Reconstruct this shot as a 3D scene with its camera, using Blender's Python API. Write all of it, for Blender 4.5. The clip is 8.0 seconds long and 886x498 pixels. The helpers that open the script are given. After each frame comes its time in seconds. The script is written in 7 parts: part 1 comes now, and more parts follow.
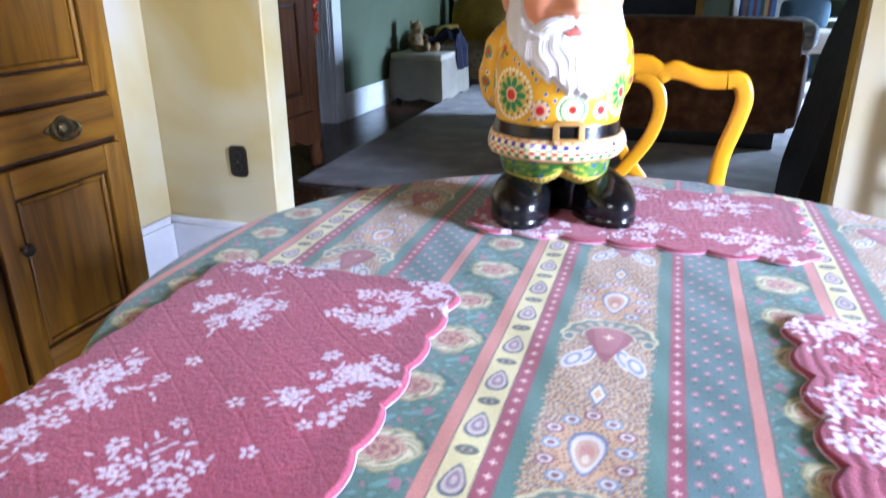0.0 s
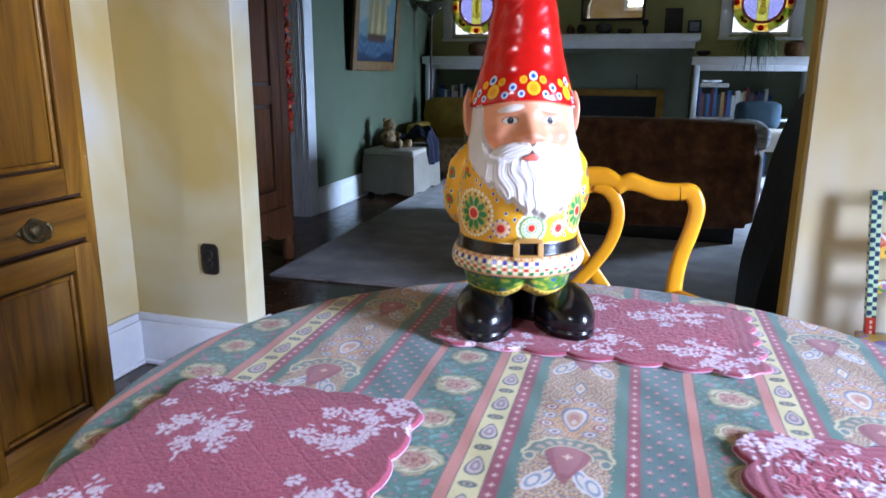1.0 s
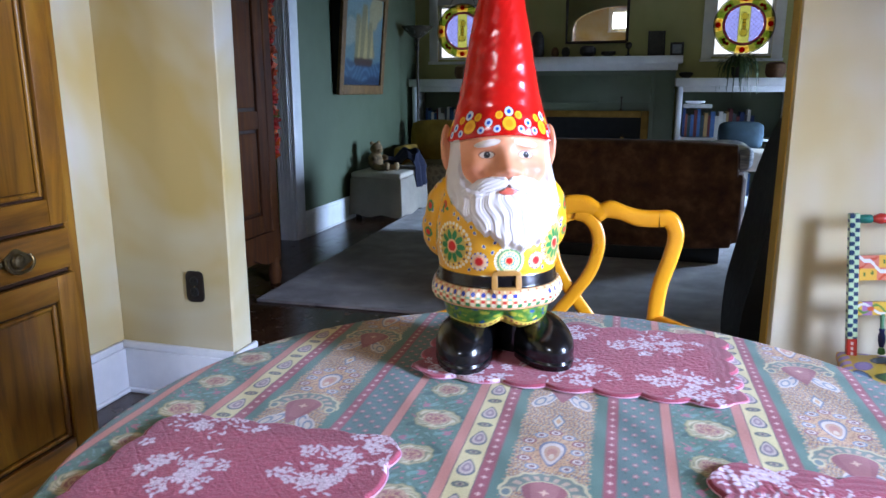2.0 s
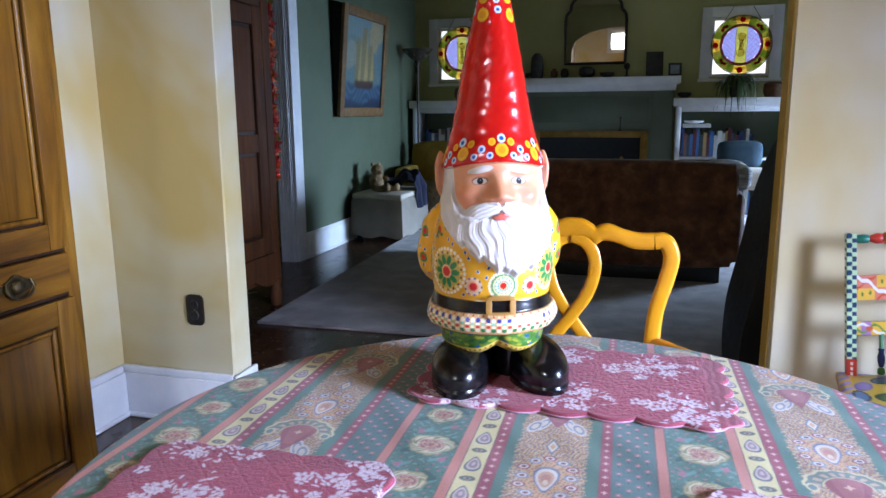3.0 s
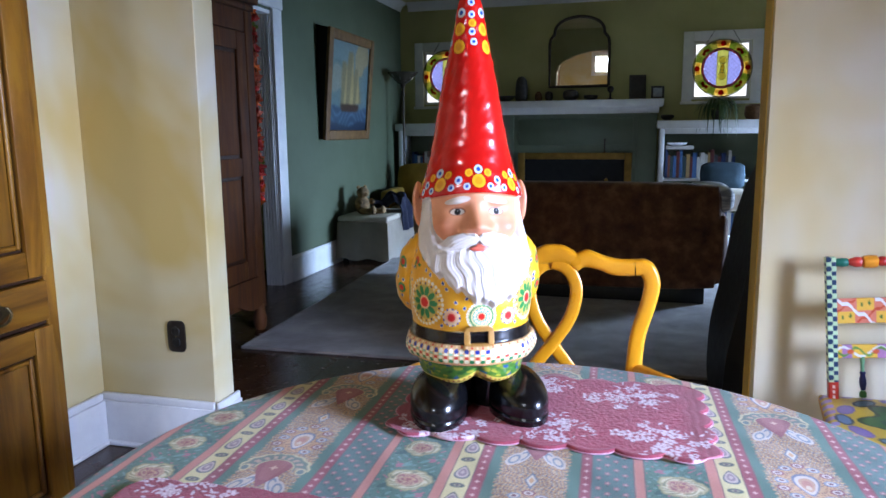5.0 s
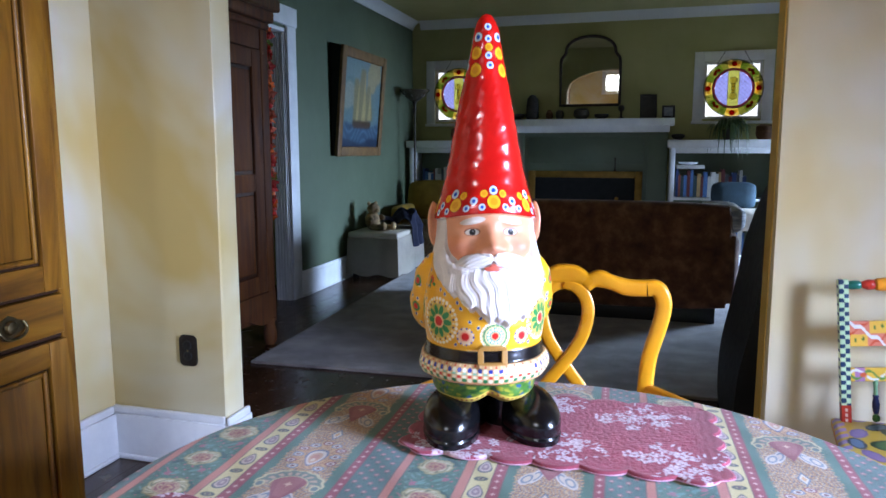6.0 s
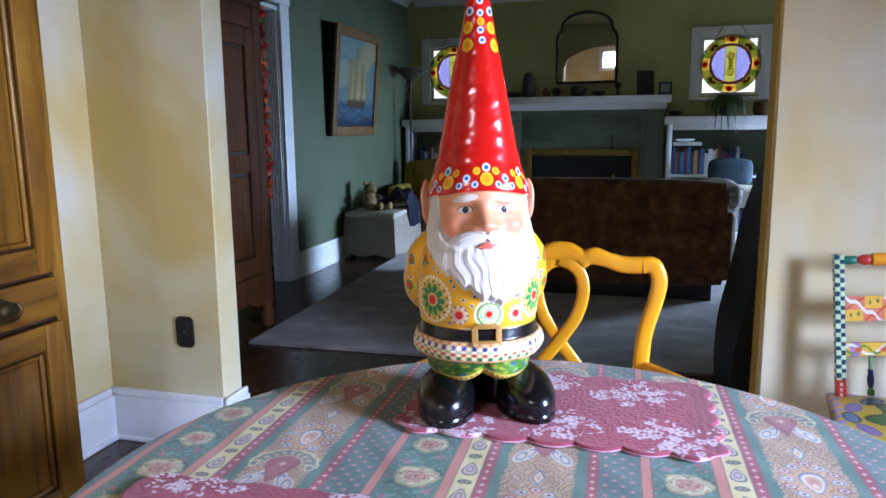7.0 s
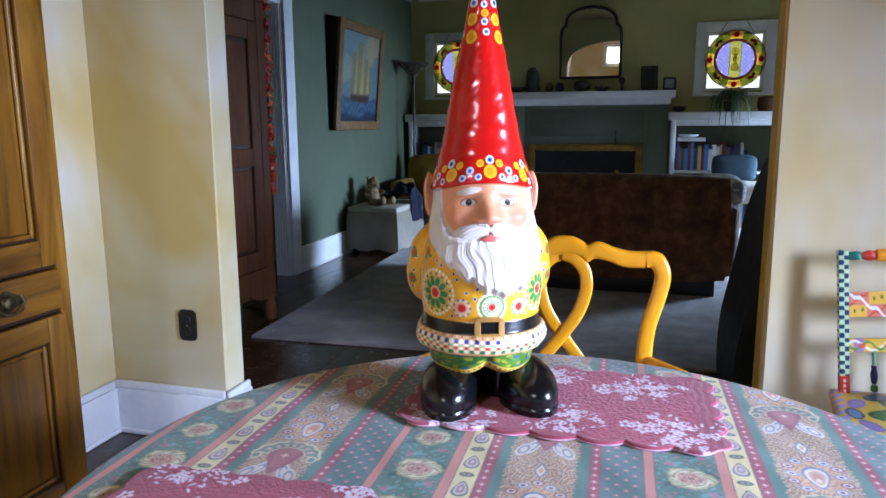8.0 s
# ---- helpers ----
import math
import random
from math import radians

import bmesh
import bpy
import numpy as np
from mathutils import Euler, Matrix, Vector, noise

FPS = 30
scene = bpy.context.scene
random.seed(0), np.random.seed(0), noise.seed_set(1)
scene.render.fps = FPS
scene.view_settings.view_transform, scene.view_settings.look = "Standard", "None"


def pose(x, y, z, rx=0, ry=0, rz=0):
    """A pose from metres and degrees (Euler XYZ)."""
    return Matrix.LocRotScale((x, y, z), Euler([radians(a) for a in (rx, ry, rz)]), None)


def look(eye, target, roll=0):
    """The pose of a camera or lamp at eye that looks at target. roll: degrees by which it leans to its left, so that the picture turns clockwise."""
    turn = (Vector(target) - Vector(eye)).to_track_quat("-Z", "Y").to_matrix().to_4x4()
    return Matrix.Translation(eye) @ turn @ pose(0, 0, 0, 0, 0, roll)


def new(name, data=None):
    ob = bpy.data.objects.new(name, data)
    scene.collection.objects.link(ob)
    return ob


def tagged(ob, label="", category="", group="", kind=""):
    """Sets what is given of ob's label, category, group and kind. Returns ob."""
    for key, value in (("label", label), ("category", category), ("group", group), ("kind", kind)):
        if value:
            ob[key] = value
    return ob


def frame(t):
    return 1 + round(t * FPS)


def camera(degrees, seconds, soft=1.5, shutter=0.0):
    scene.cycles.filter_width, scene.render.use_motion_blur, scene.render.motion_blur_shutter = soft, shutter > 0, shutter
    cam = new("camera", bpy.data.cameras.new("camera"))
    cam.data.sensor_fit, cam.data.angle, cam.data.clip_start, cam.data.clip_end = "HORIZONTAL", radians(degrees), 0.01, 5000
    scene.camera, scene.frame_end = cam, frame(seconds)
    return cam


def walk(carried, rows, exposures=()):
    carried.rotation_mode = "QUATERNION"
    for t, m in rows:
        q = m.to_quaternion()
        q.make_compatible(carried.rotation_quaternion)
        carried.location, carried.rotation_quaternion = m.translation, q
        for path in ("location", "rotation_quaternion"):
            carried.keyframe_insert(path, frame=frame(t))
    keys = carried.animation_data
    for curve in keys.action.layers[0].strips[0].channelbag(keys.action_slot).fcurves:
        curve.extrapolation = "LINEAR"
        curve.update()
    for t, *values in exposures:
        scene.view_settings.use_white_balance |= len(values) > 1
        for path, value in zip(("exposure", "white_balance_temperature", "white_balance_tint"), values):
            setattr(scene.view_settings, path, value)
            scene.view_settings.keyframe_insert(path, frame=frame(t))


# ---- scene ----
cam = camera(64.3, 8.0, shutter=0.4)
PATH = [
    (0, (0.265, 0.113, 1.081), (-0.346, 1.872, 0.351), -0.2),
    (0.5, (0.275, 0.098, 1.109), (-0.326, 1.921, 0.548), -0.2),
    (1, (0.28, 0.1, 1.122), (-0.282, 1.955, 0.629), 0.4),
    (1.5, (0.288, 0.089, 1.134), (-0.259, 1.968, 0.725), 0.2),
    (2, (0.295, 0.101, 1.141), (-0.243, 1.977, 0.703), 0.0),
    (2.2, (0.3, 0.095, 1.148), (-0.236, 1.985, 0.772), 0.0),
    (3.5, (0.307, 0.104, 1.152), (-0.242, 1.988, 0.765), -0.5),
    (4, (0.308, 0.112, 1.159), (-0.217, 2.012, 0.822), 0.0),
    (4.5, (0.318, 0.115, 1.162), (-0.165, 2.027, 0.831), -0.1),
    (4.7, (0.319, 0.113, 1.161), (-0.176, 2.02, 0.82), -0.3),
    (5.8, (0.313, 0.094, 1.17), (-0.228, 2.002, 0.908), -0.2),
    (6, (0.313, 0.095, 1.169), (-0.228, 2.0, 0.889), -0.0),
    (6.5, (0.317, 0.1, 1.167), (-0.218, 2.002, 0.852), -0.5),
    (7, (0.317, 0.103, 1.166), (-0.215, 2.001, 0.829), -0.5),
    (7.5, (0.316, 0.105, 1.166), (-0.219, 2.002, 0.829), -0.3),
    (8, (0.316, 0.105, 1.162), (-0.223, 1.999, 0.812), -0.3),
]
# the clip starts brighter and settles within half a second
EXPOSURES = [(0.0, 0.54), (0.2, 0.4), (0.5, 0.17), (1.0, 0.12), (1.5, 0.06), (2.0, 0.05), (8.0, 0.05)]
walk(cam, [(t, look(eye, target, roll)) for t, eye, target, roll in PATH], EXPOSURES)

# ---- light ----
world = bpy.data.worlds.new("sky")
scene.world = world
world.use_nodes = True
wn = world.node_tree
sky = wn.nodes.new("ShaderNodeTexSky")
sky.sky_type, sky.sun_disc = "NISHITA", False
sky.sun_elevation, sky.sun_rotation = radians(42), radians(150)
wn.links.new(sky.outputs["Color"], wn.nodes["Background"].inputs["Color"])
wn.nodes["Background"].inputs["Strength"].default_value = 0.15


def area_light(name, eye, target, width, height, power, colour, spread=180):
    """Daylight in a window's opening."""
    data = bpy.data.lights.new(name, "AREA")
    data.shape, data.size, data.size_y, data.energy, data.color = "RECTANGLE", width, height, power, colour
    data.spread = radians(spread)
    ob = new(name, data)
    ob.matrix_world = look(eye, target)
    return ob


area_light("daylight_dining_side", (2.8, 0.5, 1.18), (-0.6, 0.75, -0.72), 0.58, 1.32, 176, (0.5, 0.63, 1.0), 98)
area_light("daylight_dining_rear", (-0.43, -1.82, 2.05), (0.0, 0.7, 0.2), 0.42, 0.4, 10, (0.8, 0.88, 1.0), 115)
area_light("daylight_living_side", (3.5, 7.25, 0.85), (-1.2, 6.1, -1.0), 0.96, 1.06, 150, (0.46, 0.65, 1.0), 80)
# ---- tools ----
def srgb(r, g, b):
    """Linear colour from 0..255 display values."""
    return tuple((c / 255 / 12.92) if c <= 10 else ((c / 255 + 0.055) / 1.055) ** 2.4 for c in (r, g, b))


def ramp_node(nt, fac, stops):
    n = nt.nodes.new("ShaderNodeValToRGB")
    while len(n.color_ramp.elements) < len(stops):
        n.color_ramp.elements.new(0.5)
    for el, (p, c) in zip(n.color_ramp.elements, stops):
        el.position, el.color = p, (*c, 1)
    nt.links.new(fac, n.inputs["Fac"])
    return n.outputs["Color"]


def noise_node(nt, scale, detail=4.0, rough=0.55, stretch=(1, 1, 1), distort=0.0):
    co = nt.nodes.new("ShaderNodeTexCoord")
    mp = nt.nodes.new("ShaderNodeMapping")
    mp.inputs["Scale"].default_value = stretch
    nt.links.new(co.outputs["Object"], mp.inputs["Vector"])
    n = nt.nodes.new("ShaderNodeTexNoise")
    n.inputs["Scale"].default_value, n.inputs["Detail"].default_value = scale, detail
    n.inputs["Roughness"].default_value, n.inputs["Distortion"].default_value = rough, distort
    nt.links.new(mp.outputs["Vector"], n.inputs["Vector"])
    return n.outputs["Fac"]


def mix_node(nt, kind, fac, a, b):
    n = nt.nodes.new("ShaderNodeMix")
    n.data_type, n.blend_type = "RGBA", kind
    n.inputs["Factor"].default_value = fac if isinstance(fac, float) else 0.5
    if not isinstance(fac, float):
        nt.links.new(fac, n.inputs["Factor"])
    for sock, v in ((n.inputs["A"], a), (n.inputs["B"], b)):
        if isinstance(v, tuple):
            sock.default_value = (*v, 1)
        else:
            nt.links.new(v, sock)
    return n.outputs["Result"]


def material(name, stops, scale=6.0, rough=0.6, metal=0.0, bump=0.15, bump_scale=120.0, stretch=(1, 1, 1), coat=0.0, rough_var=0.12, vary=0.0, distort=0.0, sheen=0.0, detail=5.0):
    """Noise-driven colour over the given stops, fine relief and uneven gloss."""
    m = bpy.data.materials.new(name)
    m.use_nodes = True
    nt = m.node_tree
    bsdf = nt.nodes["Principled BSDF"]
    if len(stops) == 1:
        c = stops[0]
        stops = [tuple(v * 0.86 for v in c), tuple(min(1, v * 1.12) for v in c)]
    lo, hi = 0.3, 0.7
    n1 = noise_node(nt, scale, detail, 0.6, stretch, distort)
    col = ramp_node(nt, n1, [(lo + (hi - lo) * i / (len(stops) - 1), c) for i, c in enumerate(stops)])
    if vary > 0:
        info = nt.nodes.new("ShaderNodeObjectInfo")
        hsv = nt.nodes.new("ShaderNodeHueSaturation")
        mr = nt.nodes.new("ShaderNodeMapRange")
        mr.inputs["To Min"].default_value, mr.inputs["To Max"].default_value = 1 - vary, 1 + vary
        nt.links.new(info.outputs["Random"], mr.inputs["Value"])
        nt.links.new(mr.outputs["Result"], hsv.inputs["Value"])
        nt.links.new(col, hsv.inputs["Color"])
        col = hsv.outputs["Color"]
    nt.links.new(col, bsdf.inputs["Base Color"])
    n2 = noise_node(nt, bump_scale, 4.0, 0.6, stretch)
    if bump > 0:
        b = nt.nodes.new("ShaderNodeBump")
        b.inputs["Strength"].default_value, b.inputs["Distance"].default_value = bump, 0.004
        nt.links.new(n2, b.inputs["Height"])
        nt.links.new(b.outputs["Normal"], bsdf.inputs["Normal"])
    mr = nt.nodes.new("ShaderNodeMapRange")
    mr.inputs["To Min"].default_value, mr.inputs["To Max"].default_value = max(0.02, rough - rough_var), min(1, rough + rough_var)
    nt.links.new(noise_node(nt, scale * 2.3, 3.0), mr.inputs["Value"])
    nt.links.new(mr.outputs["Result"], bsdf.inputs["Roughness"])
    bsdf.inputs["Metallic"].default_value = metal
    bsdf.inputs["Coat Weight"].default_value = coat
    bsdf.inputs["Coat Roughness"].default_value = 0.08
    bsdf.inputs["Sheen Weight"].default_value = sheen
    return m


def painted(name, rough=0.6, coat=0.0, grain=0.12, grain_scale=300.0, bump=0.1, bump_scale=400.0, sheen=0.0, rough_by_alpha=False):
    """Colour from the mesh's own painted decoration, broken up by fine grain. With rough_by_alpha the decoration also says how glossy it is."""
    m = bpy.data.materials.new(name)
    m.use_nodes = True
    nt = m.node_tree
    bsdf = nt.nodes["Principled BSDF"]
    at = nt.nodes.new("ShaderNodeAttribute")
    at.attribute_name = "decor"
    n = noise_node(nt, grain_scale, 3.0)
    g = ramp_node(nt, n, [(0.3, (1 - grain,) * 3), (0.7, (1.0,) * 3)])
    big = ramp_node(nt, noise_node(nt, 9.0, 4.0), [(0.3, (0.9,) * 3), (0.7, (1.0,) * 3)])
    col = mix_node(nt, "MULTIPLY", 1.0, mix_node(nt, "MULTIPLY", 1.0, at.outputs["Color"], g), big)
    nt.links.new(col, bsdf.inputs["Base Color"])
    b = nt.nodes.new("ShaderNodeBump")
    b.inputs["Strength"].default_value, b.inputs["Distance"].default_value = bump, 0.002
    nt.links.new(noise_node(nt, bump_scale, 3.0), b.inputs["Height"])
    nt.links.new(b.outputs["Normal"], bsdf.inputs["Normal"])
    bsdf.inputs["Roughness"].default_value = rough
    if rough_by_alpha:
        nt.links.new(at.outputs["Alpha"], bsdf.inputs["Roughness"])
    bsdf.inputs["Coat Weight"].default_value = coat
    bsdf.inputs["Coat Roughness"].default_value = 0.06
    bsdf.inputs["Sheen Weight"].default_value = sheen
    return m


def glow(name, colour, strength):
    m = bpy.data.materials.new(name)
    m.use_nodes = True
    nt = m.node_tree
    nt.nodes.remove(nt.nodes["Principled BSDF"])
    e = nt.nodes.new("ShaderNodeEmission")
    e.inputs["Color"].default_value, e.inputs["Strength"].default_value = (*colour, 1), strength
    nt.links.new(e.outputs["Emission"], nt.nodes["Material Output"].inputs["Surface"])
    return m


def glassy(name, colour, rough=0.15):
    """Coloured window glass: lets light through and shines a little."""
    m = bpy.data.materials.new(name)
    m.use_nodes = True
    nt = m.node_tree
    bsdf = nt.nodes["Principled BSDF"]
    tr = nt.nodes.new("ShaderNodeBsdfTranslucent")
    tp = nt.nodes.new("ShaderNodeBsdfTransparent")
    mx, mx2 = nt.nodes.new("ShaderNodeMixShader"), nt.nodes.new("ShaderNodeMixShader")
    c = ramp_node(nt, noise_node(nt, 25.0, 4.0), [(0.3, tuple(v * 0.85 for v in colour)), (0.7, colour)])
    nt.links.new(c, tr.inputs["Color"])
    nt.links.new(c, tp.inputs["Color"])
    nt.links.new(c, bsdf.inputs["Base Color"])
    bsdf.inputs["Roughness"].default_value = rough
    mx.inputs["Fac"].default_value, mx2.inputs["Fac"].default_value = 0.8, 0.08
    nt.links.new(tr.outputs["BSDF"], mx.inputs[1])
    nt.links.new(tp.outputs["BSDF"], mx.inputs[2])
    nt.links.new(mx.outputs["Shader"], mx2.inputs[1])
    nt.links.new(bsdf.outputs["BSDF"], mx2.inputs[2])
    nt.links.new(mx2.outputs["Shader"], nt.nodes["Material Output"].inputs["Surface"])
    return m


def mesh_of(name, bm, mat, smooth=True):
    me = bpy.data.meshes.new(name)
    bmesh.ops.recalc_face_normals(bm, faces=bm.faces)
    bm.to_mesh(me)
    bm.free()
    me.materials.append(mat)
    if smooth:
        me.shade_smooth()
        me.set_sharp_from_angle(angle=radians(38))
    return me


def part(name, bm, mat, parent=None, label="", at=None):
    """Links a bmesh (or a mesh) as one object under a thing or part."""
    me = bm if isinstance(bm, bpy.types.Mesh) else mesh_of(name, bm, mat)
    ob = new(name, me)
    if at is not None:
        ob.matrix_basis = at
    if parent is not None:
        ob.parent = parent
    if label:
        ob["label"] = label
    return ob


def thing(name, label, category, at=None, group="", kind=""):
    """An empty at the base of a thing, which parents its parts."""
    ob = new(name)
    ob.empty_display_size = 0.05
    if at is not None:
        ob.matrix_basis = at
    return tagged(ob, label, category, group, kind)


def add_box(bm, x0, x1, y0, y1, z0, z1, bevel=0.0, seg=2, turn=None):
    m = Matrix.Translation(((x0 + x1) / 2, (y0 + y1) / 2, (z0 + z1) / 2)) @ Matrix.Diagonal((x1 - x0, y1 - y0, z1 - z0, 1))
    made = bmesh.ops.create_cube(bm, size=1, matrix=m)["verts"]
    if bevel > 0:
        edges = list({e for v in made for e in v.link_edges})
        r = bmesh.ops.bevel(bm, geom=edges, offset=bevel, segments=seg, affect="EDGES", profile=0.5)
        made = list({v for f in r["faces"] for v in f.verts} | {v for v in made if v.is_valid})
    if turn is not None:
        bmesh.ops.transform(bm, matrix=turn, verts=made)
    return made


def box(x0, x1, y0, y1, z0, z1, bevel=0.003, seg=2):
    bm = bmesh.new()
    add_box(bm, x0, x1, y0, y1, z0, z1, bevel, seg)
    return bm


def add_lathe(bm, profile, n=28, m=Matrix.Identity(4)):
    rings = []
    for r, z in profile:
        rings.append([bm.verts.new(m @ Vector((r * math.cos(2 * math.pi * i / n), r * math.sin(2 * math.pi * i / n), z))) for i in range(n)])
    for a, b in zip(rings, rings[1:]):
        for i in range(n):
            bm.faces.new((a[i], a[(i + 1) % n], b[(i + 1) % n], b[i]))
    bm.faces.new(rings[0][::-1])
    bm.faces.new(rings[-1])
    return bm


def lathe(profile, n=28, m=Matrix.Identity(4)):
    return add_lathe(bmesh.new(), profile, n, m)


def add_tube(bm, points, radii, n=12, flat=1.0, up=Vector((0, 1, 0)), square=1.0):
    """A swept bar through points; flat squeezes the section along up, square under 1 makes it boxy."""
    def soft(c):
        return math.copysign(abs(c) ** square, c)
    pts = [Vector(p) for p in points]
    rings = []
    for i, p in enumerate(pts):
        d = (pts[min(i + 1, len(pts) - 1)] - pts[max(i - 1, 0)]).normalized()
        a = up - d * up.dot(d)
        a = a.normalized() if a.length > 1e-4 else d.orthogonal().normalized()
        b = d.cross(a)
        r = radii[i] if isinstance(radii, (list, tuple)) else radii
        rings.append([bm.verts.new(p + a * (soft(math.cos(2 * math.pi * k / n)) * r * flat) + b * (soft(math.sin(2 * math.pi * k / n)) * r)) for k in range(n)])
    for a, b in zip(rings, rings[1:]):
        for k in range(n):
            bm.faces.new((a[k], a[(k + 1) % n], b[(k + 1) % n], b[k]))
    bm.faces.new(rings[0][::-1])
    bm.faces.new(rings[-1])
    return bm


def smooth_path(points, steps=8):
    """Catmull-Rom through the points."""
    p = [Vector(q) for q in points]
    p = [2 * p[0] - p[1]] + p + [2 * p[-1] - p[-2]]
    out = []
    for i in range(1, len(p) - 2):
        for k in range(steps):
            t = k / steps
            a, b, c, d = p[i - 1], p[i], p[i + 1], p[i + 2]
            out.append(0.5 * (2 * b + (c - a) * t + (2 * a - 5 * b + 4 * c - d) * t * t + (3 * b - a - 3 * c + d) * t ** 3))
    out.append(p[-2])
    return out


def tube(points, radii, n=12, flat=1.0, up=Vector((0, 1, 0)), steps=8, square=1.0):
    path = smooth_path(points, steps) if steps else points
    if isinstance(radii, (list, tuple)):
        rr = list(np.interp(np.linspace(0, len(radii) - 1, len(path)), range(len(radii)), radii))
    else:
        rr = radii
    return add_tube(bmesh.new(), path, rr, n, flat, up, square)


def extrude_outline(outline, x0, x1, axis="x", bevel=0.0):
    """A closed outline of (a, b) pushed along an axis from x0 to x1."""
    bm = bmesh.new()

    def place(a, b, c):
        return {"x": (c, a, b), "y": (a, c, b), "z": (a, b, c)}[axis]
    lo = [bm.verts.new(place(a, b, x0)) for a, b in outline]
    hi = [bm.verts.new(place(a, b, x1)) for a, b in outline]
    n = len(outline)
    for i in range(n):
        bm.faces.new((lo[i], lo[(i + 1) % n], hi[(i + 1) % n], hi[i]))
    caps = [bm.faces.new(lo[::-1]), bm.faces.new(hi)]
    if bevel > 0:
        bmesh.ops.bevel(bm, geom=list({e for f in caps for e in f.edges}), offset=bevel, segments=2, affect="EDGES", profile=0.5)
    return bm


def grid_mesh(name, V, mat, wrap_u=False, colours=None):
    """A mesh from an array of rows x columns x 3; colours per vertex go into the decoration layer."""
    n, m = V.shape[:2]
    idx = np.arange(n * m).reshape(n, m)
    nxt = np.roll(idx, -1, axis=1) if wrap_u else idx[:, 1:]
    cur = idx if wrap_u else idx[:, :-1]
    quads = np.stack([cur[:-1], nxt[:-1], nxt[1:], cur[1:]], axis=-1).reshape(-1, 4)
    return raw_mesh(name, V.reshape(-1, 3), quads, mat, colours.reshape(-1, 4) if colours is not None else None)


def raw_mesh(name, verts, quads, mat, colours=None):
    me = bpy.data.meshes.new(name)
    me.vertices.add(len(verts))
    me.vertices.foreach_set("co", np.ascontiguousarray(verts, dtype=np.float32).ravel())
    me.loops.add(quads.size)
    me.loops.foreach_set("vertex_index", np.ascontiguousarray(quads, dtype=np.int32).ravel())
    me.polygons.add(len(quads))
    me.polygons.foreach_set("loop_start", np.arange(0, quads.size, 4, dtype=np.int32))
    me.polygons.foreach_set("loop_total", np.full(len(quads), 4, dtype=np.int32))
    me.update(calc_edges=True)
    me.validate()
    if colours is not None:
        at = me.color_attributes.new("decor", "FLOAT_COLOR", "POINT")
        at.data.foreach_set("color", np.ascontiguousarray(colours, dtype=np.float32).ravel())
    me.materials.append(mat)
    me.shade_smooth()
    return me


# ---- materials ----
M_CREAM = material("cream_sponged_plaster", [srgb(210, 180, 108), srgb(220, 204, 160), srgb(225, 219, 202)], 1.5, 0.55, bump=0.08, bump_scale=60, distort=0.5, detail=3.0)
M_CEIL_BOUNCE = material("ochre_bounce_ceiling", [srgb(190, 146, 62), srgb(206, 164, 82)], 2.0, 0.8, bump=0.1, bump_scale=150)
# ochre stands for the yellow bounce on the shaded right jamb
M_JAMB_SHADE = material("shaded_jamb_ochre", [srgb(198, 158, 58), srgb(216, 180, 88)], 3.0, 0.6, bump=0.08, bump_scale=60)
M_GREEN = material("sage_green_plaster", [srgb(76, 87, 63), srgb(88, 100, 76)], 1.6, 0.6, bump=0.06, bump_scale=80)
M_GREEN_DARK = material("dark_green_panelling", [srgb(82, 95, 78), srgb(97, 110, 93)], 2.0, 0.45, bump=0.05, bump_scale=60)
M_OLIVE = material("olive_cream_plaster", [srgb(170, 165, 106), srgb(186, 181, 124)], 1.6, 0.65, bump=0.06, bump_scale=80)
M_WHITE = material("white_gloss_trim", [srgb(224, 224, 226), srgb(240, 240, 240)], 8.0, 0.35, bump=0.03, bump_scale=50)
M_CEIL = material("white_ceiling_paint", [srgb(214, 216, 214), srgb(228, 230, 226)], 2.0, 0.8, bump=0.1, bump_scale=150)
M_FLOOR = material("dark_stained_oak", [srgb(34, 20, 12), srgb(58, 36, 22), srgb(74, 48, 30)], 5.0, 0.24, bump=0.08, bump_scale=40, stretch=(6, 0.5, 1), vary=0.25)
M_RUG = material("grey_taupe_wool", [srgb(90, 80, 74), srgb(124, 112, 105), srgb(156, 143, 135)], 4.5, 0.95, bump=0.6, bump_scale=260, sheen=0.3)
M_PINE = material("antique_honey_pine", [srgb(78, 44, 8), srgb(128, 82, 19), srgb(152, 104, 29)], 3.0, 0.38, bump=0.12, bump_scale=30, stretch=(5, 5, 0.5), distort=1.2)
M_PINE_H = material("antique_honey_pine_rails", [srgb(82, 47, 8), srgb(132, 85, 20), srgb(156, 107, 30)], 3.0, 0.38, bump=0.12, bump_scale=30, stretch=(5, 0.5, 5), distort=1.2)
M_DARKWOOD = material("old_dark_pine_door", [srgb(56, 24, 0), srgb(82, 40, 0), srgb(100, 55, 0)], 3.0, 0.8, bump=0.1, bump_scale=30, stretch=(5, 5, 0.5), distort=1.0)
M_GROOVE = material("dark_groove_wood", [srgb(48, 25, 10), srgb(66, 36, 14)], 12.0, 0.6)
M_BRASS = material("tarnished_brass", [srgb(96, 84, 58), srgb(140, 124, 88)], 40.0, 0.35, metal=0.9, bump=0.2, bump_scale=200)
M_BRASS_BRIGHT = material("polished_brass", [srgb(122, 94, 42), srgb(150, 118, 58)], 12.0, 0.5, metal=0.8)
M_PEWTER = material("dark_pewter", [srgb(44, 40, 38), srgb(66, 60, 56)], 40.0, 0.4, metal=0.7, bump=0.15)
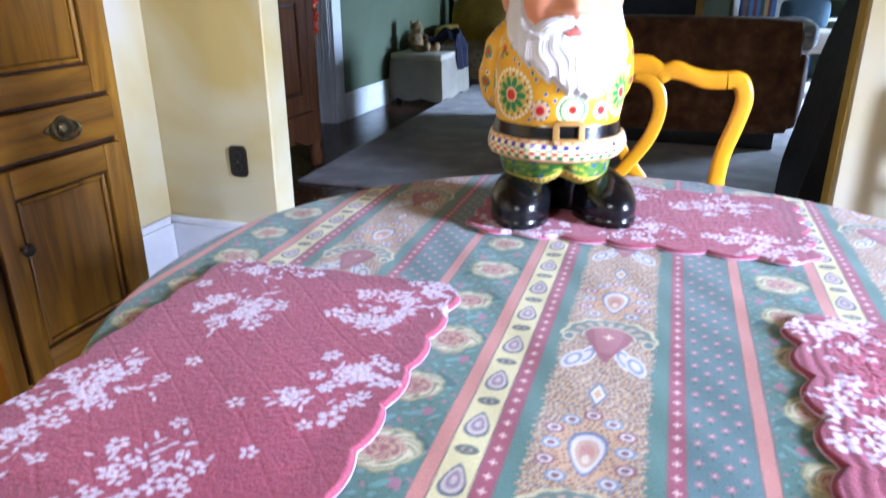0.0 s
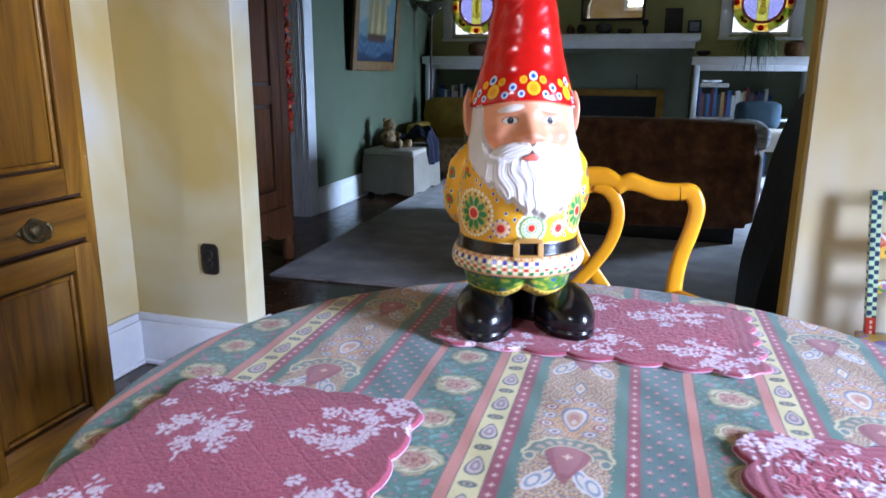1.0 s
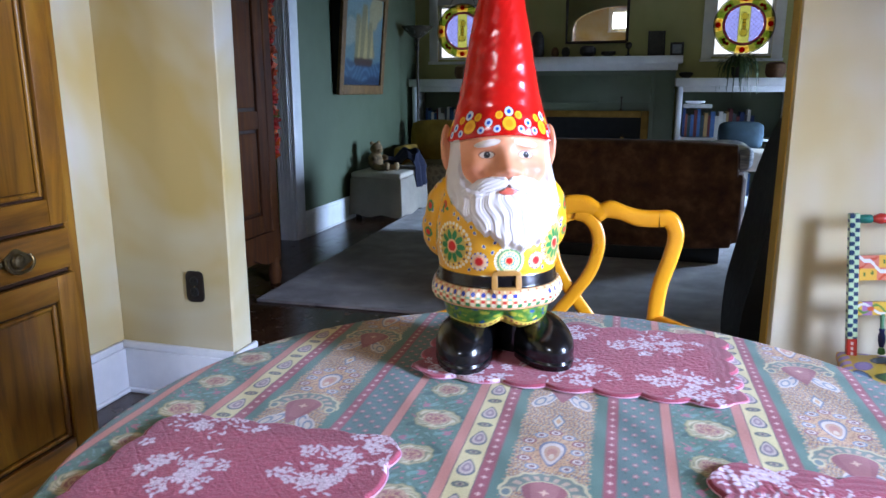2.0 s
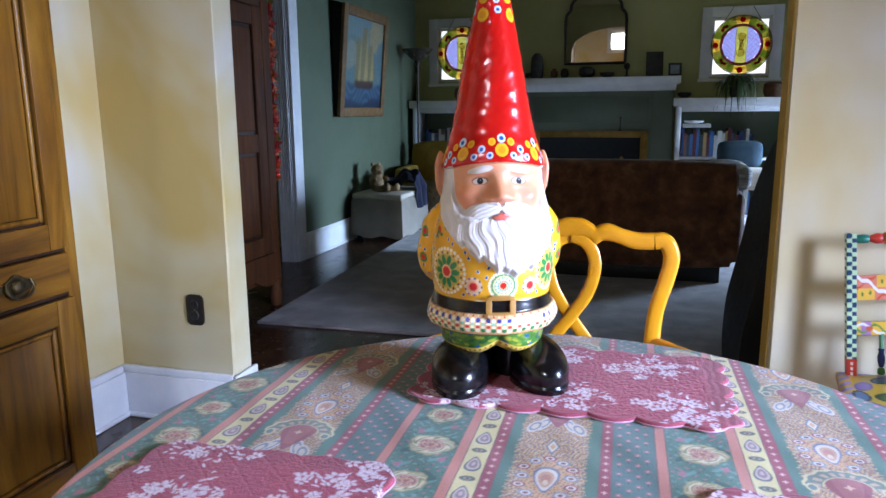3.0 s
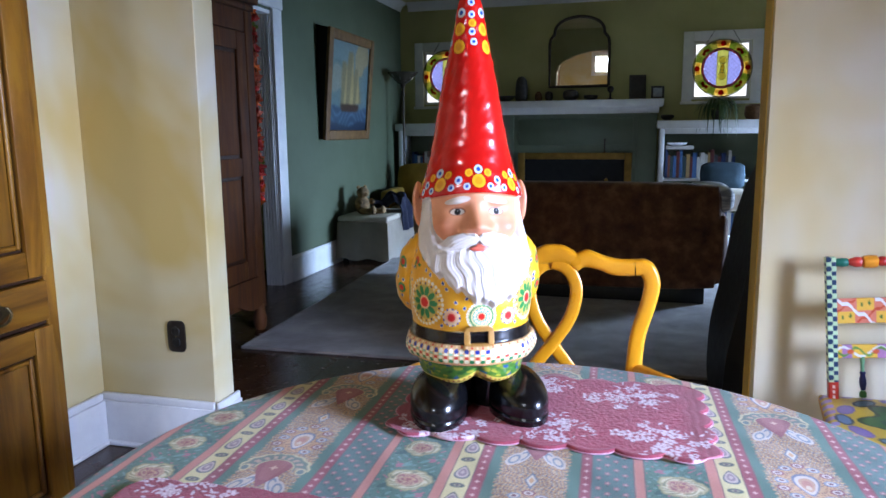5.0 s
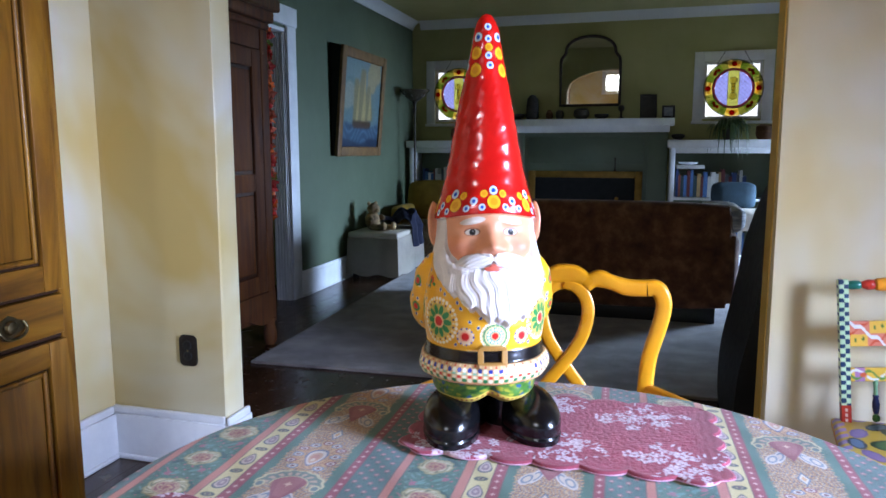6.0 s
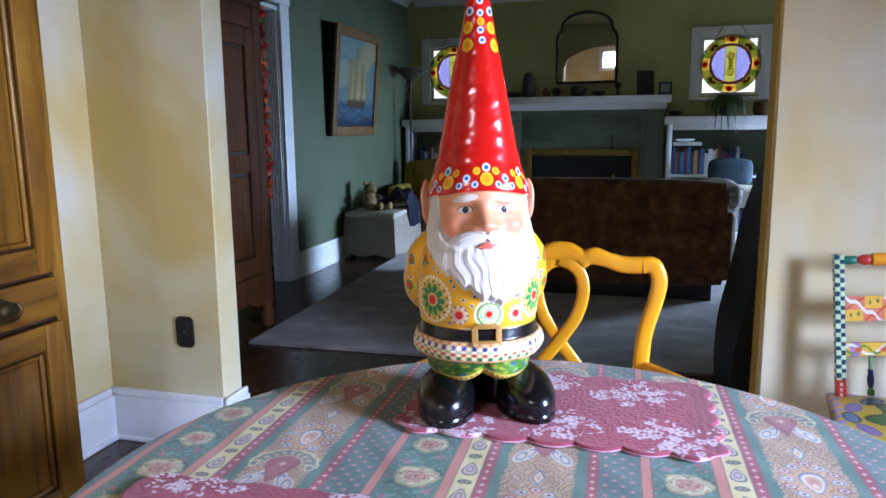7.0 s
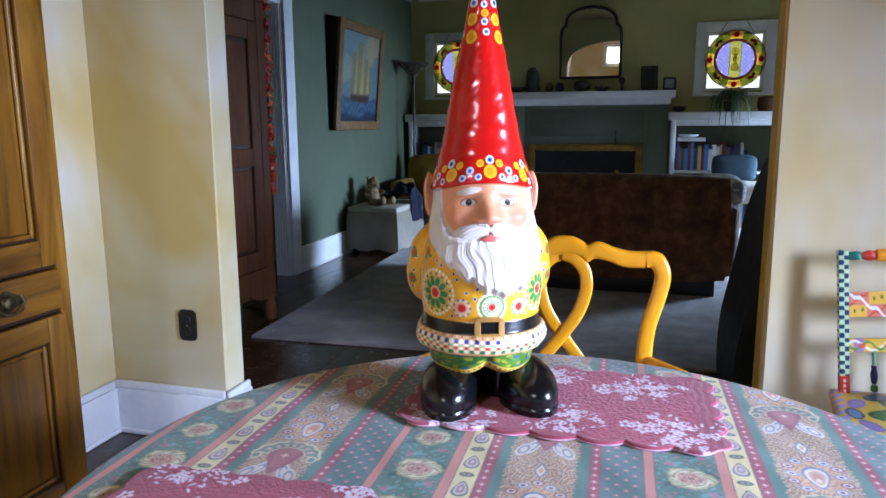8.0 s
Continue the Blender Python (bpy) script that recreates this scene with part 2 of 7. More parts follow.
M_BRONZE = material("dark_bronze_plate", [srgb(40, 34, 30), srgb(58, 50, 44)], 30.0, 0.45, metal=0.5, bump=0.1)
M_BLACK = material("black_plastic", [srgb(16, 15, 14), srgb(24, 22, 21)], 30.0, 0.5)
M_YELLOW = material("golden_yellow_lacquer", [srgb(208, 135, 16), srgb(228, 156, 30)], 7.0, 0.32, bump=0.06, bump_scale=40, coat=0.3)
M_SOFA = material("brown_chenille", [srgb(72, 40, 22), srgb(104, 64, 38), srgb(138, 96, 64)], 9.0, 0.9, bump=0.7, bump_scale=180, sheen=0.1)
M_BLACKFAB = material("black_leather", [srgb(14, 14, 14), srgb(24, 23, 22)], 14.0, 0.55, bump=0.2, bump_scale=140)
M_SLIP = material("oatmeal_linen", [srgb(184, 172, 156), srgb(204, 194, 178)], 6.0, 0.95, bump=0.4, bump_scale=420)
M_NAVY = material("navy_fleece", [srgb(14, 15, 34), srgb(22, 25, 50)], 9.0, 0.95, bump=0.5, bump_scale=200)
M_IRON = material("dark_bronze_iron", [srgb(46, 38, 30), srgb(64, 54, 44)], 20.0, 0.45, metal=0.5)
M_SOOT_SHADOW = material("soot_and_shadow_black", [srgb(6, 6, 6), srgb(15, 14, 13)], 8.0, 0.95)
M_CHARCOAL = material("dark_stoneware", [srgb(40, 36, 32), srgb(62, 56, 50)], 20.0, 0.6, bump=0.3)
M_TERRA = material("brown_basketry", [srgb(84, 54, 30), srgb(120, 82, 48)], 40.0, 0.8, bump=0.5)
M_GLASS_LAMP = material("smoked_glass_shade", [srgb(60, 54, 46), srgb(84, 76, 64)], 10.0, 0.25)
M_SILVER = bpy.data.materials.new("mirror_silver")
M_SILVER.use_nodes = True
_b = M_SILVER.node_tree.nodes["Principled BSDF"]
_b.inputs["Base Color"].default_value, _b.inputs["Metallic"].default_value, _b.inputs["Roughness"].default_value = (0.86, 0.86, 0.84, 1), 1.0, 0.015
M_PANE = bpy.data.materials.new("clear_glass")
M_PANE.use_nodes = True
_b = M_PANE.node_tree.nodes["Principled BSDF"]
_b.inputs["Transmission Weight"].default_value, _b.inputs["Roughness"].default_value, _b.inputs["IOR"].default_value = 1.0, 0.02, 1.45
M_DAY_FAR = glow("pale_daylight_outside", (0.9, 0.94, 1.0), 2.2)
M_LEAF = material("houseplant_leaf", [srgb(46, 66, 30), srgb(82, 106, 50)], 20.0, 0.5, vary=0.3)

# ---- the rooms ----
CEIL = 2.6
LEFT, RIGHT = -1.115, 0.67
ARCH = [((LEFT + RIGHT) / 2 + (RIGHT - LEFT) / 2 * math.cos(radians(a)), 1.84 + 0.37 * math.sin(radians(a))) for a in range(0, 181, 6)]


def structure(name, bm, mat, label, category):
    return tagged(part(name, bm, mat), label, category, kind="structure")


def walls_with_hole(outer, hole, c0, c1, axis):
    """A wall from four blocks round one opening. outer, hole: (a0, a1, z0, z1)."""
    a0, a1, z0, z1 = outer
    b0, b1, w0, w1 = hole
    bm = bmesh.new()
    for p0, p1, q0, q1 in ((a0, b0, z0, z1), (b1, a1, z0, z1), (b0, b1, z0, w0), (b0, b1, w1, z1)):
        if p1 - p0 > 1e-4 and q1 - q0 > 1e-4:
            if axis == "x":
                add_box(bm, c0, c1, p0, p1, q0, q1)
            else:
                add_box(bm, p0, p1, c0, c1, q0, q1)
    return bm


def planks(x0, x1, y0, y1, wide=0.083):
    bm = bmesh.new()
    x = x0
    rng = random.Random(4)
    while x < x1 - 0.01:
        y = y0 - rng.random() * 0.8
        while y < y1:
            e = y + rng.uniform(0.7, 1.5)
            add_box(bm, x + 0.0008, min(x + wide, x1) - 0.0008, max(y, y0) + 0.0008, min(e, y1) - 0.0008, -0.02, rng.uniform(-0.0004, 0.0004))
            y = e
        x += wide
    return bm


structure("floor", planks(-3.55, 3.5, -1.8, 8.05), M_FLOOR, "dark stained oak plank floor with a dull shine", "floor")
structure("subfloor", box(-3.6, 3.6, -1.9, 8.2, -0.1, -0.022, 0), M_SOOT_SHADOW, "dark boards under the floor", "floor")

outline = [(-1.74, 0), (-1.74, CEIL), (3.5, CEIL), (3.5, 0), (RIGHT, 0)] + ARCH + [(LEFT, 0)]
structure("wall_middle", extrude_outline(outline, 2.25, 2.365, "y", 0.012), M_CREAM, "cream sponged plaster wall with an arched opening", "wall")
structure("wall_middle_far_side", extrude_outline([(-2.29, 0), (-2.29, CEIL), (3.4, CEIL), (3.4, 0), (RIGHT + 0.012, 0)] + [(x + 0.012 * (1 if x > -0.22 else -1), z + 0.01) for x, z in ARCH] + [(LEFT - 0.012, 0)], 2.3655, 2.376, "y"), M_OLIVE, "olive plaster side of the arched wall", "wall")
# strip laid over the cream jamb; its ochre puts the shade into colour
structure("jamb_shade_strip", box(RIGHT - 0.0035, RIGHT - 0.0002, 2.263, 2.364, 0.0, 1.835, 0), M_JAMB_SHADE, "thin ochre strip that colours the opening's shaded edge", "wall")
structure("wall_west", box(-1.726, -1.606, -1.75, 2.249, 0, CEIL, 0), M_CREAM, "cream sponged plaster wall behind the cupboard", "wall")
structure("wall_south", walls_with_hole((-1.74, 2.82, 0, CEIL), (-0.66, -0.2, 1.84, 2.27), -1.87, -1.751, "y"), M_CREAM, "cream plaster wall with a small high window", "wall")
structure("wall_east", walls_with_hole((-1.75, 2.249, 0, CEIL), (0.2, 0.8, 0.5, 1.86), 2.7, 2.82, "x"), M_CREAM, "cream plaster wall with a tall window", "wall")
# ceiling out of view; its ochre is chosen to warm the upper walls
structure("ceiling", box(-1.74, 2.82, -1.87, 2.376, CEIL, CEIL + 0.1, 0), M_CEIL_BOUNCE, "unseen dining room ceiling, ochre to warm the bounced light", "ceiling")

structure("wall_living_west", walls_with_hole((2.377, 8.0, 0, CEIL), (4.18, 4.98, 0, 2.06), -2.42, -2.29, "x"), M_GREEN, "sage green plaster wall with a doorway", "wall")
WW, WE, WZ = (-2.02, -1.46), (0.87, 1.43), (1.48, 2.06)
bm = bmesh.new()
for x0, x1, z0, z1 in ((-2.29, WW[0], 0, CEIL), (WW[1], WE[0], 0, CEIL), (WE[1], 3.4, 0, CEIL), (WW[0], WW[1], 0, WZ[0]), (WW[0], WW[1], WZ[1], CEIL), (WE[0], WE[1], 0, WZ[0]), (WE[0], WE[1], WZ[1], CEIL)):
    add_box(bm, x0, x1, 7.99, 8.11, z0, z1)
structure("wall_living_north", bm, M_OLIVE, "olive plaster chimney wall with two small windows", "wall")
structure("wall_living_east", walls_with_hole((2.377, 8.0, 0, CEIL), (6.75, 7.75, 0.3, 1.4), 3.4, 3.52, "x"), M_GREEN, "sage green plaster wall with a window", "wall")
structure("ceiling_living", box(-2.42, 3.52, 2.377, 8.11, CEIL, CEIL + 0.1, 0), M_OLIVE, "olive-cream painted ceiling of the living room", "ceiling")
bm = bmesh.new()
add_box(bm, -3.6, -3.5, 3.2, 5.6, 0, CEIL)
add_box(bm, -3.5, -2.421, 3.2, 3.3, 0, CEIL)
add_box(bm, -3.5, -2.421, 5.5, 5.6, 0, CEIL)
add_box(bm, -3.6, -2.421, 3.2, 5.6, CEIL, CEIL + 0.1)
structure("wall_hall", bm, M_OLIVE, "plain plaster walls of the dim hall", "wall")


def skirting(name, x0, x1, y0, y1, h=0.195):
    """Tall board with a moulded top and a quarter-round foot."""
    bm = bmesh.new()
    add_box(bm, x0, x1, y0, y1, 0.0, h - 0.03, 0.002)
    add_box(bm, x0 + 0.003, x1 - 0.003, y0 + 0.003, y1 - 0.003, h - 0.03, h, 0.006, 3)
    if x1 - x0 > y1 - y0:
        add_box(bm, x0, x1, y0 - 0.012, y0 + 0.004, 0.0, 0.018, 0.006, 3)
    else:
        add_box(bm, x1 - 0.004, x1 + 0.012, y0, y1, 0.0, 0.018, 0.006, 3)
    return structure(name, bm, M_WHITE, "tall white painted baseboard", "baseboard")


skirting("baseboard", -1.605, LEFT + 0.0008, 2.226, 2.249, 0.205)
skirting("baseboard", LEFT + 0.001, LEFT + 0.023, 2.226, 2.376, 0.205)
skirting("baseboard", -1.605, -1.583, 1.2, 2.225, 0.205)
skirting("baseboard", RIGHT + 0.002, 2.69, 2.228, 2.249, 0.205)
skirting("baseboard", -2.289, -2.267, 5.105, 7.63, 0.208)
skirting("baseboard", -2.289, -2.267, 2.39, 4.055, 0.208)


def crown(name, a, b, wall):
    """Coved moulding below the ceiling; wall says which face it lies on."""
    prof = [(0, 0), (0.012, 0), (0.018, 0.02), (0.04, 0.055), (0.075, 0.08), (0.085, 0.09), (0, 0.09)]
    z0 = CEIL - 0.092
    if wall == "x":
        return structure(name, extrude_outline([(-2.289 + p, z0 + q) for p, q in prof], a, b, "y"), M_CEIL, "white coved crown moulding", "moulding")
    return structure(name, extrude_outline([(7.989 - p, z0 + q) for p, q in prof], a, b, "x"), M_CEIL, "white coved crown moulding", "moulding")


crown("crown_moulding", 2.4, 7.98, "x")
crown("crown_moulding", -2.19, 3.39, "y")

# casing of the doorway in the green wall
cas = thing("doorway_casing", "white fluted wooden door casing in the green wall", "door casing", kind="structure")
bm = bmesh.new()
add_box(bm, -2.421, -2.292, 4.955, 4.979, 0, 2.03, 0.002)
for k in range(5):
    add_box(bm, -2.414 + 0.024 * k, -2.399 + 0.024 * k, 4.947, 4.957, 0.0, 2.03, 0.003)
part("jamb", bm, M_WHITE, cas)
part("jamb", box(-2.421, -2.292, 4.181, 4.205, 0, 2.03, 0.002), M_WHITE, cas)
part("head_jamb", box(-2.421, -2.292, 4.181, 4.979, 2.031, 2.059, 0.002), M_WHITE, cas)
part("side_casing", box(-2.2895, -2.268, 4.965, 5.1, 0, 2.075, 0.005), M_WHITE, cas)
part("side_casing", box(-2.2895, -2.268, 4.06, 4.195, 0, 2.075, 0.005), M_WHITE, cas)
part("head_casing", box(-2.2895, -2.262, 4.045, 5.115, 2.076, 2.215, 0.006), M_WHITE, cas)


def window(name, label, axis, c, a0, a1, z0, z1, side, bars_a=1, bars_z=1, wide=0.1, glow_mat=None):
    """Trim on the inner face at c, sash bars in the opening, glass, and bright air outside. side: +1 if outside lies at greater c."""
    w = thing(name, label, "window", kind="structure")

    def bx(p0, p1, q0, q1, r0, r1, bev=0.004):
        lo, hi = sorted((c + side * p0, c + side * p1))
        return box(lo, hi, q0, q1, r0, r1, bev) if axis == "x" else box(q0, q1, lo, hi, r0, r1, bev)
    part("window_casing", bx(-0.022, -0.001, a0 - wide, a0, z0 - 0.02, z1 + wide), M_WHITE, w)
    part("window_casing", bx(-0.022, -0.001, a1, a1 + wide, z0 - 0.02, z1 + wide), M_WHITE, w)
    part("window_casing", bx(-0.024, -0.001, a0 - 0.001, a1 + 0.001, z1, z1 + wide), M_WHITE, w)
    part("window_sill", bx(-0.045, 0.02, a0 - wide - 0.01, a1 + wide + 0.01, z0 - 0.05, z0 - 0.021), M_WHITE, w)
    t = 0.028
    for q0, q1, r0, r1 in ((a0, a0 + t, z0, z1), (a1 - t, a1, z0, z1), (a0 + t, a1 - t, z0, z0 + t), (a0 + t, a1 - t, z1 - t, z1)):
        part("window_frame", bx(0.02, 0.06, q0, q1, r0, r1), M_WHITE, w)
    for k in range(1, bars_a):
        x = a0 + (a1 - a0) * k / bars_a
        part("glazing_bar", bx(0.025, 0.055, x - 0.011, x + 0.011, z0 + t, z1 - t), M_WHITE, w)
    for k in range(1, bars_z):
        z = z0 + (z1 - z0) * k / bars_z
        part("glazing_bar", bx(0.027, 0.053, a0 + t, a1 - t, z - 0.011, z + 0.011), M_WHITE, w)
    p = part("pane", bx(0.038, 0.042, a0 + t, a1 - t, z0 + t, z1 - t, 0), M_PANE, w)
    p.visible_shadow = False
    if glow_mat is not None:
        b = bx(0.6, 0.62, a0 - 0.5, a1 + 0.5, z0 - 0.5, z1 + 0.5, 0)
        structure("backdrop", b, glow_mat, "pale bright daylight outside the window", "sky")
    return w


window("window_north_east", "small square window in white wooden casing", "y", 7.99, *WE, *WZ, 1, glow_mat=M_DAY_FAR)
window("window_north_west", "small square window in white wooden casing", "y", 7.99, *WW, *WZ, 1, glow_mat=M_DAY_FAR)
window("window_side", "tall white sash window of the dining room", "x", 2.7, 0.2, 0.8, 0.5, 1.86, 1, 1, 3)
window("window_rear", "small high white window of the dining room", "y", -1.751, -0.66, -0.2, 1.84, 2.27, -1, wide=0.07)
window("window_living", "white sash window of the living room", "x", 3.4, 6.75, 7.75, 0.3, 1.4, 1, 2, 2)

# ---- dining room furniture ----
def raised_panel_door(parent, name, y0, y1, z0, z1, x, knob=None):
    """A framed door on the plane x, with a sunk field and a bead round it."""
    d = part(name, box(x - 0.006, x + 0.004, y0, y1, z0, z1, 0.002), M_GROOVE, parent)
    s = 0.062
    part("stile", box(x + 0.0045, x + 0.022, y0, y0 + s, z0, z1, 0.003), M_PINE, d)
    part("stile", box(x + 0.0045, x + 0.022, y1 - s, y1, z0, z1, 0.003), M_PINE, d)
    part("rail", box(x + 0.0045, x + 0.021, y0 + s + 0.001, y1 - s - 0.001, z1 - s - 0.008, z1, 0.003), M_PINE_H, d)
    part("rail", box(x + 0.0045, x + 0.021, y0 + s + 0.001, y1 - s - 0.001, z0, z0 + s + 0.01, 0.003), M_PINE_H, d)
    a0, a1, b0, b1 = y0 + s + 0.001, y1 - s - 0.001, z0 + s + 0.011, z1 - s - 0.009
    bm = bmesh.new()
    for p0, p1, q0, q1 in ((a0 + 0.006, a0 + 0.02, b0 + 0.006, b1 - 0.006), (a1 - 0.02, a1 - 0.006, b0 + 0.006, b1 - 0.006), (a0 + 0.02, a1 - 0.02, b0 + 0.006, b0 + 0.02), (a0 + 0.02, a1 - 0.02, b1 - 0.02, b1 - 0.006)):
        add_box(bm, x + 0.004, x + 0.017, p0, p1, q0, q1, 0.006, 3)
    part("bead", bm, M_PINE, d)
    part("field", box(x + 0.0045, x + 0.009, a0 + 0.021, a1 - 0.021, b0 + 0.021, b1 - 0.021, 0.003), M_PINE, d)
    if knob:
        part("knob", lathe([(0.006, 0), (0.006, 0.012), (0.015, 0.018), (0.017, 0.024), (0.012, 0.031), (0.003, 0.033)], 18, pose(x + 0.021, knob[0], knob[1], 0, 90, 0)), M_PEWTER, d, "dark pewter knob")
    return d


def drawer_pull(parent, x, y, z):
    """Chased brass back plate with a swinging bail."""
    out = []
    for k in range(40):
        a = 2 * math.pi * k / 40
        r = 1 + 0.16 * math.cos(4 * a) + 0.06 * math.cos(8 * a)
        out.append((y + 0.047 * r * math.cos(a), z + 0.026 * r * math.sin(a)))
    h = part("pull_plate", extrude_outline(out, x, x + 0.004, "x", 0.001), M_BRASS, parent, "tarnished brass pull plate")
    part("boss", lathe([(0.016, 0), (0.02, 0.006), (0.016, 0.013), (0.006, 0.017)], 20, pose(x + 0.003, y, z, 0, 90, 0)), M_BRASS, h)
    part("bail", tube([(x + 0.01, y - 0.036, z + 0.012), (x + 0.018, y - 0.04, z - 0.008), (x + 0.02, y - 0.02, z - 0.026), (x + 0.02, y + 0.02, z - 0.026), (x + 0.018, y + 0.04, z - 0.008), (x + 0.01, y + 0.036, z + 0.012)], 0.0042, 10), M_BRASS, h, "curved brass bail handle")
    return h


def cupboard():
    X = -1.172
    c = thing("pine_cupboard", "tall honey-coloured antique pine cupboard with panelled doors and a drawer", "cupboard", pose(-1.418, 1.21, 0))
    back = Matrix.Translation((1.35, -1.17, 0))
    bits = []
    bits.append(part("carcass", box(-1.525, X - 0.03, 0.7, 1.64, 0.07, 2.02, 0.004), M_PINE, c))
    bits.append(part("plinth", box(-1.525, X - 0.004, 0.69, 1.645, 0.0, 0.1, 0.006), M_PINE_H, c))
    bits.append(part("cornice", box(-1.525, X + 0.03, 0.67, 1.67, 2.0, 2.08, 0.015, 3), M_PINE_H, c))
    for y0, y1 in ((1.612, 1.652), (0.692, 0.732)):
        bits.append(part("corner_post", box(X - 0.029, X + 0.004, y0, y1, 0.1, 2.0, 0.004), M_PINE, c))
    bits.append(part("centre_post", box(X - 0.029, X + 0.003, 1.166, 1.186, 0.1, 0.66, 0.003), M_PINE, c))
    bits.append(part("centre_post", box(X - 0.029, X + 0.003, 1.166, 1.186, 0.78, 2.0, 0.003), M_PINE, c))
    for z0, z1 in ((0.652, 0.662), (0.778, 0.788)):
        bits.append(part("rail", box(X - 0.029, X + 0.002, 0.734, 1.61, z0, z1, 0.002), M_GROOVE, c))
    bits.append(raised_panel_door(c, "lower_door", 1.189, 1.61, 0.105, 0.65, X, (1.24, 0.46)))
    bits.append(raised_panel_door(c, "lower_door", 0.734, 1.164, 0.105, 0.65, X, (1.12, 0.46)))
    bits.append(raised_panel_door(c, "upper_door", 1.189, 1.61, 0.79, 1.99, X, (1.24, 1.3)))
    bits.append(raised_panel_door(c, "upper_door", 0.734, 1.164, 0.79, 1.99, X))
    d = part("drawer", box(X - 0.02, X + 0.016, 1.189, 1.61, 0.665, 0.775, 0.004), M_PINE_H, c)
    drawer_pull(d, X + 0.016, 1.43, 0.72)
    d2 = part("drawer", box(X - 0.02, X + 0.016, 0.734, 1.164, 0.665, 0.775, 0.004), M_PINE_H, c)
    drawer_pull(d2, X + 0.016, 0.95, 0.72)
    for b in [*bits, d, d2]:
        b.matrix_basis = back
    return c


cupboard()

# outlet on the cream wall beside the opening
o = thing("wall_outlet", "dark bronze electrical outlet plate on the cream wall", "outlet", pose(-1.2655, 2.249, 0.441))
plate = []
for k in range(48):
    a = 2 * math.pi * k / 48
    plate.append((0.036 * math.copysign(abs(math.cos(a)) ** 0.4, math.cos(a)), 0.058 * math.copysign(abs(math.sin(a)) ** 0.3, math.sin(a))))
part("cover_plate", extrude_outline(plate, -0.007, 0.0, "y", 0.003), M_BRONZE, o)
for z in (0.02, -0.02):
    s = part("socket", lathe([(0.0175, 0), (0.0175, 0.004), (0.0155, 0.006)], 24, pose(0, -0.006, z, 90, 0, 0)), M_BLACK, o, "black socket face")
    for x in (-0.006, 0.006):
        part("slot", box(x - 0.0012, x + 0.0012, -0.0128, -0.0115, z - 0.001, z + 0.008, 0), M_SOOT_SHADOW, s)
part("screw", lathe([(0.003, 0), (0.003, 0.002), (0.002, 0.003)], 12, pose(0, -0.0068, 0, 90, 0, 0)), M_BRASS, o)


